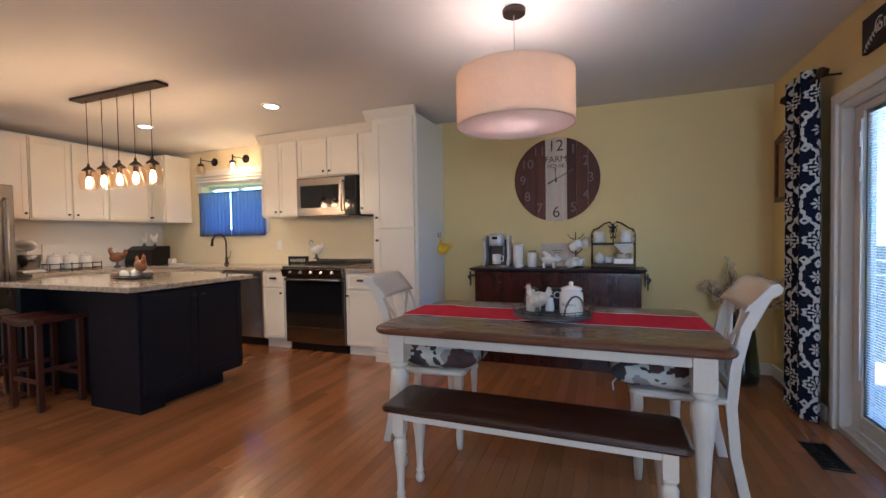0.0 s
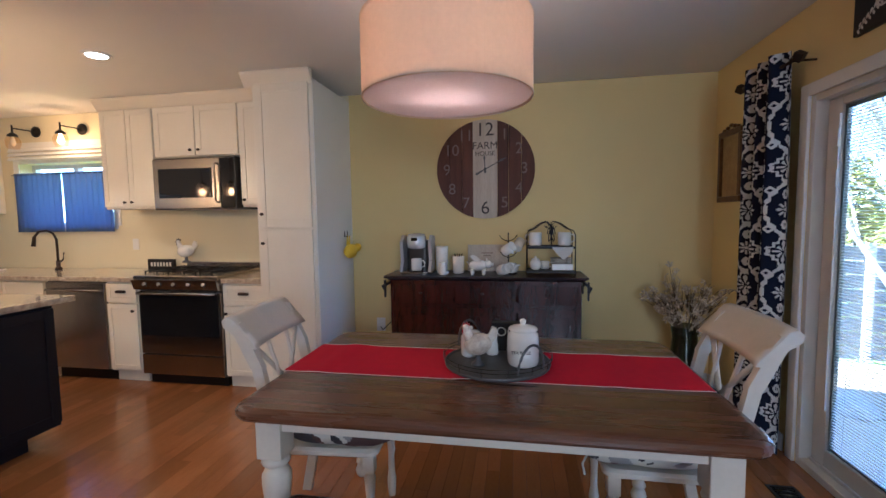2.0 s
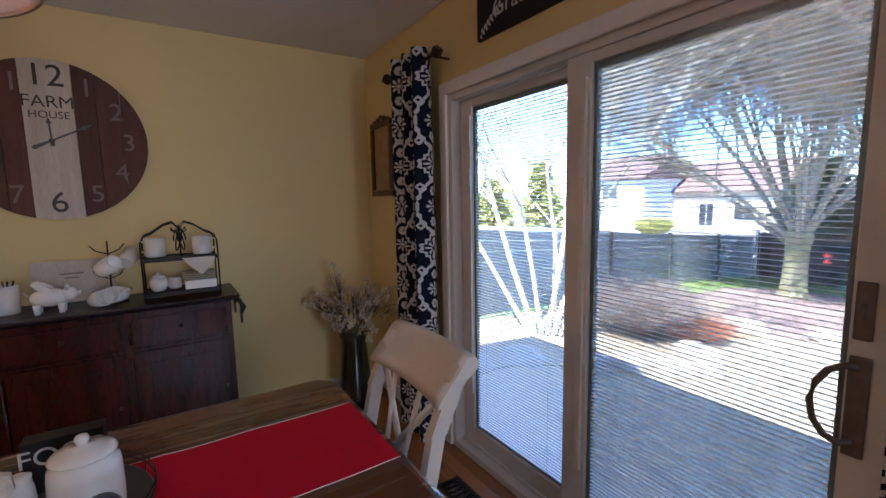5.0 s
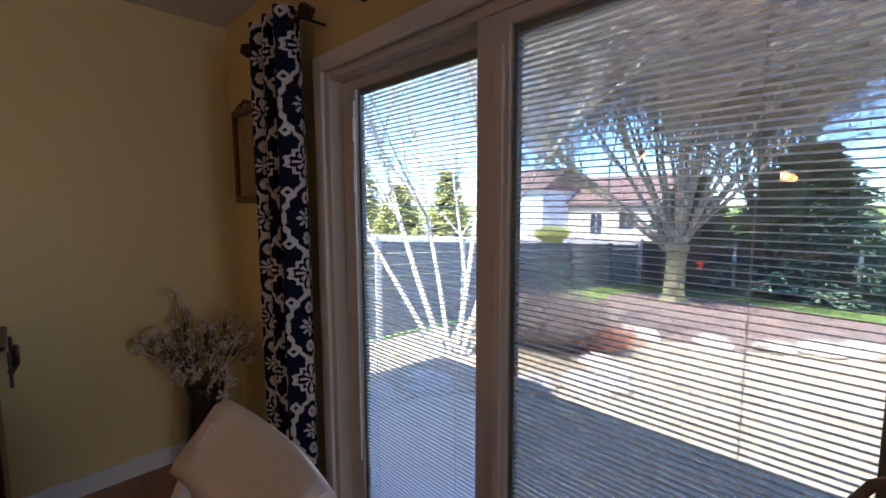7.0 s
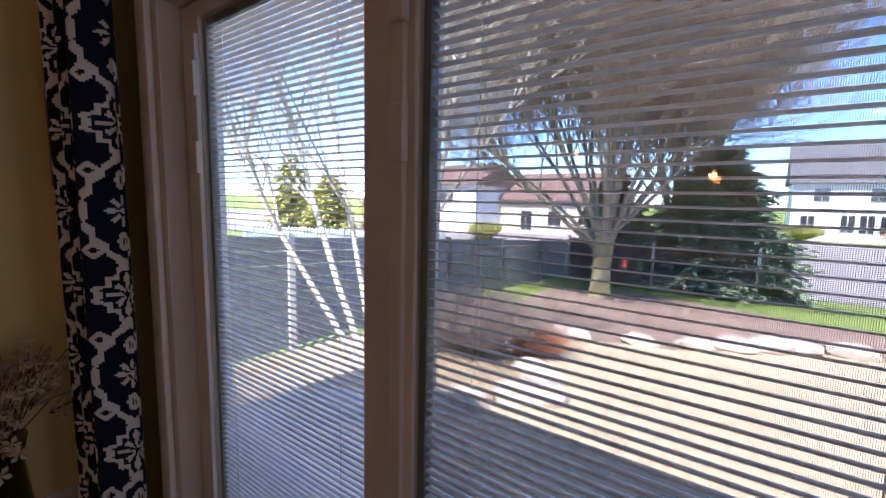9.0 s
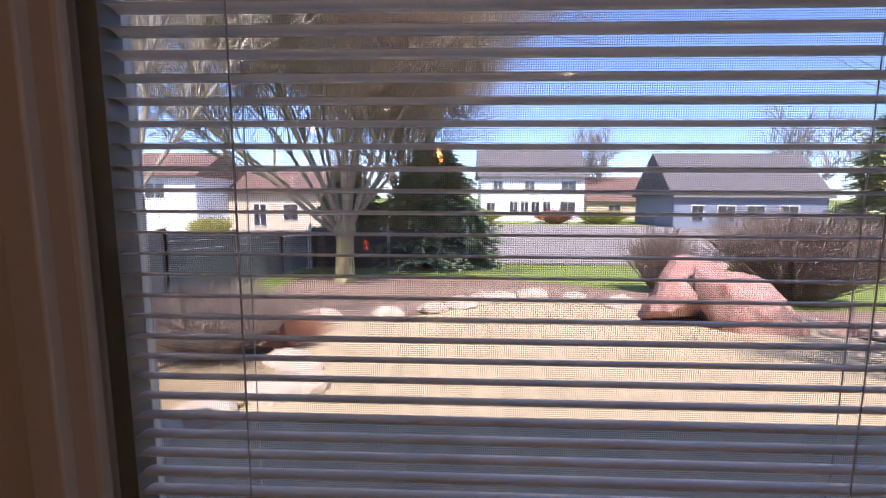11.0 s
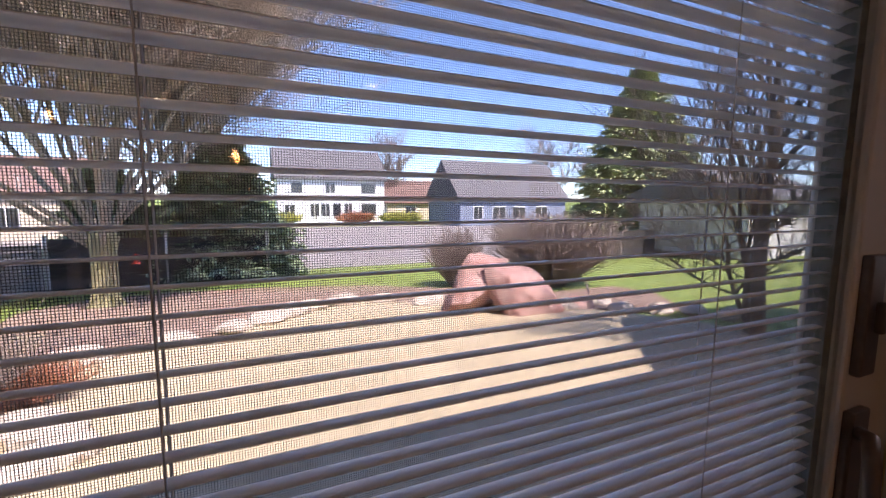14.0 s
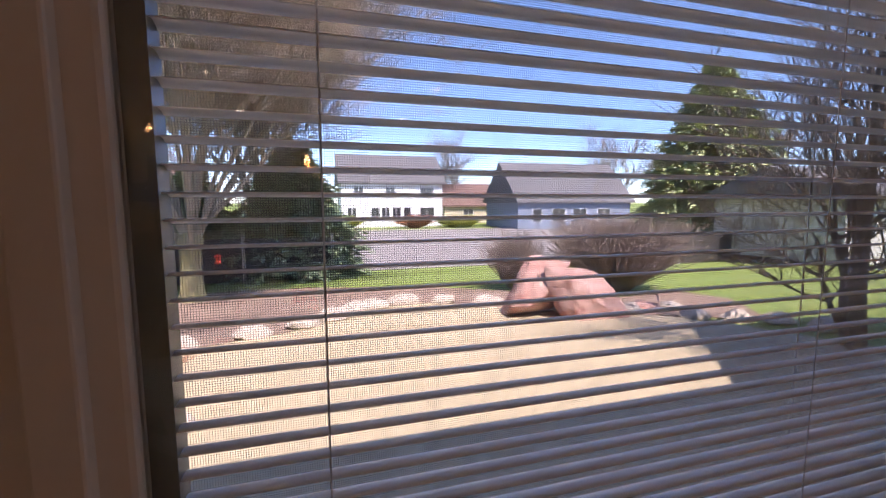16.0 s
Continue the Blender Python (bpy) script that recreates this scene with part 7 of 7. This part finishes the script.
# vase of dried flowers
t = thing("flower_vase", (1.50, 3.93, 0), "tall grey glass vase of dried cream blossoms on the floor", "plant")
bm = bmesh.new()
prof = [(0.09, 0.0), (0.115, 0.02), (0.12, 0.12), (0.10, 0.30), (0.085, 0.48), (0.10, 0.56), (0.096, 0.56), (0.081, 0.48), (0.096, 0.30), (0.115, 0.12), (0.110, 0.03), (0.01, 0.025)]
rings = [[bm.verts.new((r * math.cos(2 * math.pi * k / 32), r * math.sin(2 * math.pi * k / 32), z)) for k in range(32)] for r, z in prof]
for a, b in zip(rings, rings[1:]):
    for k in range(32):
        bm.faces.new((a[k], a[(k + 1) % 32], b[(k + 1) % 32], b[k])).smooth = True
bm.faces.new(rings[0][::-1])
part("vase", bm, M_VASE, t)
rng = random.Random(12)
tv, tf, fl, ff = [], [], [], []
for i in range(34):
    a, e = rng.uniform(0, 2 * math.pi), rng.uniform(0.05, 0.34)
    p = Vector((0.03 * math.cos(a), 0.03 * math.sin(a), 0.04))
    q = Vector((0.07 * math.cos(a), 0.07 * math.sin(a), 0.56))
    tip = Vector((min(0.26, e * math.cos(a)), min(0.27, e * math.sin(a)), rng.uniform(0.70, 1.04) - e * 0.45))
    limb(tv, tf, p, q, 0.003, 0.003, 4)
    mid = q.lerp(tip, 0.5) + Vector((0, 0, 0.05))
    limb(tv, tf, q, mid, 0.003, 0.002, 4); limb(tv, tf, mid, tip, 0.002, 0.0012, 4)
    for k in range(9):
        c0 = q.lerp(tip, rng.uniform(0.45, 1.05)) + Vector((rng.uniform(-1, 1), rng.uniform(-1, 1), rng.uniform(-1, 1))) * 0.04
        s = rng.uniform(0.011, 0.022)
        limb(tv, tf, q.lerp(tip, 0.45), c0, 0.0018, 0.001, 3)
        u_ = Vector((rng.uniform(-1, 1), rng.uniform(-1, 1), rng.uniform(-1, 1))).normalized()
        w_ = u_.orthogonal().normalized()
        z_ = u_.cross(w_)
        c0.x = min(c0.x, 0.26)
        c0.y = min(c0.y, 0.28)
        for m_ in range(5):
            an = m_ * 2 * math.pi / 5
            d = w_ * math.cos(an) + z_ * math.sin(an)
            sd = u_.cross(d)
            b0 = len(fl)
            fl.extend((tuple(c0), tuple(c0 + d * s + sd * s * 0.45), tuple(c0 + d * s * 1.6 + u_ * s * 0.5), tuple(c0 + d * s - sd * s * 0.45)))
            ff.append((b0, b0 + 1, b0 + 2, b0 + 3))
raw("stem", tv, tf, M_TWIG, t, kind="stuff")
raw("blossoms", fl, ff, M_FLOWER, t, kind="stuff", smooth=False)
# hooks and mitt on the pantry's side
for y in (4.06, 4.12):
    t = thing("wall_hook", (-1.177, y, 1.22), "small black double wall hook", "hook", "hooks on the pantry side")
    bm = bmesh.new()
    box(bm, 0, -0.006, 0.0, 0.004, 0.006, 0.05, bevel=0.001)
    tube(bm, [(0.003, 0, 0.01), (0.022, 0, 0.004), (0.026, 0, 0.02)], 0.003, 6)
    part("hook", bm, M_BLACK, t)
t = thing("oven_mitt", (-1.155, 4.08, 1.06), "yellow cloth oven mitt hanging from a hook", "mitt")
bm = bmesh.new()
ball(bm, 0.03, -0.02, 0.04, 0.050, 0.095, 0.062, 16)
ball(bm, 0.05, 0.075, 0.062, 0.035, 0.06, 0.034, 12, Matrix.Rotation(radians(20), 3, "X"))
tube(bm, [(0.0, -0.02, 0.09), (0.0, -0.01, 0.18)], 0.010, 8, r2=0.005)
tube(bm, [(0.0, 0.02, 0.09), (0.0, 0.035, 0.17)], 0.010, 8, r2=0.005)
part("mitt", bm, M_YELLOW, t)
t = thing("wall_outlet", (-0.93, 4.249, 0.42), "white wall outlet with a plugged black cord beside the buffet", "outlet")
part("plate", B(-0.97, 4.243, 0.36, -0.89, 4.249, 0.48, bevel=0.002), M_TRIM, t, world=True)
bm = bmesh.new()
tube(bm, [(-0.93, 4.235, 0.40), (-0.90, 4.20, 0.38), (-0.84, 4.18, 0.44), (-0.78, 4.20, 0.50), (-0.735, 4.22, 0.52)], 0.004, 6)
part("cord", bm, M_BLACK, t, world=True)

# ---- kitchen: small things ----
KZ = 0.913
t = thing("kitchen_tap", (-4.21, 4.10, KZ), "dark bronze gooseneck tap at the sink", "tap")
bm = bmesh.new()
lathe(bm, [(0.03, 0), (0.028, 0.02), (0.018, 0.03), (0.018, 0.09)], seg=16)
tube(bm, [(0, 0, 0.08), (0, 0, 0.30), (-0.01, -0.02, 0.36), (-0.03, -0.06, 0.39), (-0.06, -0.11, 0.38), (-0.075, -0.14, 0.33)], 0.011, 10)
part("spout", bm, M_BRONZE, t)
bm = bmesh.new()
tube(bm, [(-0.075, -0.14, 0.335), (-0.08, -0.15, 0.24)], 0.014, 10, r2=0.018)
part("spray_head", bm, M_BRONZE, t)
bm = bmesh.new()
tube(bm, [(0.015, 0, 0.07), (0.06, 0, 0.10), (0.075, 0, 0.17)], 0.007, 8)
part("lever", bm, M_BRONZE, t)
fowl("rooster_figurine", -2.80, 4.14, 0.9865, 20, 0.22, M_CREAM, M_BLACK, "white rooster figurine with a dark comb standing behind the hob")
t = thing("counter_sign", (-3.13, 4.18, KZ), "small black sign with pale lettering on the worktop", "sign")
part("block", B(-3.25, 4.165, KZ, -2.96, 4.195, KZ + 0.10, bevel=0.002), M_SIGN, t, world=True)
bm = bmesh.new()
for i in range(7):
    box(bm, -3.215 + 0.034 * i, 4.1635, KZ + 0.032, -3.195 + 0.034 * i, 4.1655, KZ + 0.07)
part("bars", bm, M_INK, t, world=True)
solo("soap_dish", B(-4.95, 3.88, KZ, -4.70, 4.0, KZ + 0.018, bevel=0.006), M_CREAM, "white tray on the worktop beside the sink", "tray")
solo("ceramic_canister", B(-5.10, 3.93, KZ, -5.01, 4.0, KZ + 0.08, bevel=0.01), M_CREAM, "small white canister on the worktop", "canister")
t = thing("bread_box", (-5.34, 3.83, KZ), "dark metal bread box in the corner of the worktop", "box")
bm = bmesh.new()
prism(bm, [(3.70, KZ), (3.96, KZ), (3.96, KZ + 0.25), (3.80, KZ + 0.25), (3.72, KZ + 0.20), (3.70, KZ + 0.08)], -5.60, -5.08, "x")
part("body", bm, M_BLACK, t, world=True)
bm = bmesh.new()
ball(bm, -5.34, 3.697, KZ + 0.12, 0.014, seg=10)
part("knob", bm, M_STEEL, t, world=True)
for x in (-5.46, -5.24):
    fowl("hen_dish", x, 3.87, KZ + 0.251, 180, 0.17, M_CREAM, M_CREAM, "white ceramic hen dish on the bread box")
t = thing("stand_mixer", (-5.32, 2.52, KZ), "chrome and grey stand mixer on the worktop", "mixer")
bm = bmesh.new()
box(bm, -0.16, -0.10, 0, 0.16, 0.10, 0.03, bevel=0.012)
box(bm, -0.14, -0.05, 0.025, -0.06, 0.05, 0.24, bevel=0.02)
part("stand", bm, M_SILVER, t)
bm = bmesh.new()
ball(bm, 0.0, 0, 0.29, 0.19, 0.065, 0.065, 16)
part("motor_head", bm, M_SILVER, t)
bm = bmesh.new()
lathe(bm, [(0.05, 0.03), (0.08, 0.05), (0.10, 0.13), (0.105, 0.19), (0.10, 0.19)], 0.06, 0, 0, 24)
part("bowl", bm, M_STEEL, t)
t = thing("canister_tray", (-5.40, 2.98, KZ), "black wire tray of white canisters on the worktop", "tray")
bm = bmesh.new()
for z in (0.012, 0.07):
    tube(bm, [(-0.10, -0.26, z), (0.10, -0.26, z), (0.10, 0.26, z), (-0.10, 0.26, z)], 0.005, 6, closed=True)
for y in (-0.26, -0.16, -0.05, 0.05, 0.16, 0.26):
    tube(bm, [(0.10, y, 0.0), (0.10, y, 0.085)], 0.005, 6)
part("wire_frame", bm, M_BLACK, t)
for i, y in enumerate((-0.16, 0.0, 0.16)):
    c0 = crock("canister", -5.41, 2.98 + y, KZ + 0.006, "white ceramic canister in the wire tray", 0.95)
fowl("rooster_figurine", -5.30, 3.42, KZ, 70, 0.24, M_RUST, M_COMB, "brown glazed rooster figurine on the worktop")
t = thing("towel_print", (-5.60, 2.90, KZ + 0.12), "white card with a grey leaf print leaning on the splashback", "sign")
part("card", B(-5.612, 2.80, KZ, -5.60, 3.05, KZ + 0.30, bevel=0.002), M_CREAM, t, world=True)
t = thing("island_tray", (-3.22, 2.27, 0.9125), "small dark tray on the island worktop", "tray")
bm = bmesh.new()
prism(bm, rounded(-0.14, -0.09, 0.14, 0.09, 0.03), 0.006, 0.016)
tube(bm, [(x, y, 0.03) for x, y in rounded(-0.145, -0.095, 0.145, 0.095, 0.03)], 0.004, 6, closed=True)
for x in (-0.1, 0.1):
    for y in (-0.06, 0.06):
        tube(bm, [(x, y, 0), (x, y, 0.01)], 0.01, 8)
part("base", bm, M_BLACK, t)
fowl("rooster_figurine", -3.15, 2.29, 0.929, 170, 0.185, M_RUST, M_COMB, "brown glazed rooster figurine on the island tray")
for x, y in ((-3.31, 2.25), (-3.27, 2.31), (-3.24, 2.22)):
    t = thing("shaker", (x, y, 0.929), "small white ceramic shaker on the island tray", "shaker", "shakers on the island tray")
    bm = bmesh.new()
    lathe(bm, [(0.026, 0), (0.03, 0.005), (0.028, 0.04), (0.018, 0.055), (0.006, 0.06)], seg=16)
    part("body", bm, M_CREAM, t)
for x in (-3.45, -2.0):
    solo("wall_outlet", B(x - 0.035, 4.2435, 1.10, x + 0.035, 4.2485, 1.21, bevel=0.002), M_TRIM, "white wall outlet over the worktop", "outlet", "kitchen outlets")


# ---- floor boards, last ----
def board_mesh(wd, length):
    bm = bmesh.new()
    box(bm, 0.0006, 0.0006, -0.011, wd - 0.0006, length - 0.0006, 0.0)
    return finish(bm, "plank", M_OAK)


floor = structure("floor", B(X0, Y0, -0.0119, X1, Y1, -0.0105), M_STOOL, label="polished reddish oak strip floor")
BW = 0.070
verts, faces, kept = [], [], 0
rng = random.Random(2)
lengths = (0.6, 0.9, 1.2, 1.5)
shared = {L: board_mesh(BW, L) for L in lengths}
x = X0
while x < X1 - 0.001:
    y = Y0 - rng.uniform(0, 1.2)
    while y < Y1:
        L = rng.choice(lengths)
        near = -1.6 < x < 1.60 and 0.4 < y + L / 2 < 3.6 and x + BW <= X1
        if near and kept < 300:
            o = new("plank", shared[L])
            o.parent = floor
            o.location = (x, y, 0)
            kept += 1
        else:
            a, b = max(y, Y0) + 0.0006, min(y + L, Y1) - 0.0006
            if b > a:
                k = len(verts)
                xa, xb = x + 0.0006, min(x + BW, X1) - 0.0006
                verts.extend(((xa, a, 0), (xb, a, 0), (xb, b, 0), (xa, b, 0), (xa, a, -0.01), (xb, a, -0.01), (xb, b, -0.01), (xa, b, -0.01)))
                faces.extend(((k, k + 1, k + 2, k + 3), (k, k + 4, k + 5, k + 1), (k + 1, k + 5, k + 6, k + 2), (k + 2, k + 6, k + 7, k + 3), (k + 3, k + 7, k + 4, k)))
        y += L
    x += BW
raw("planks", verts, faces, M_OAK, floor, kind="stuff", smooth=False)
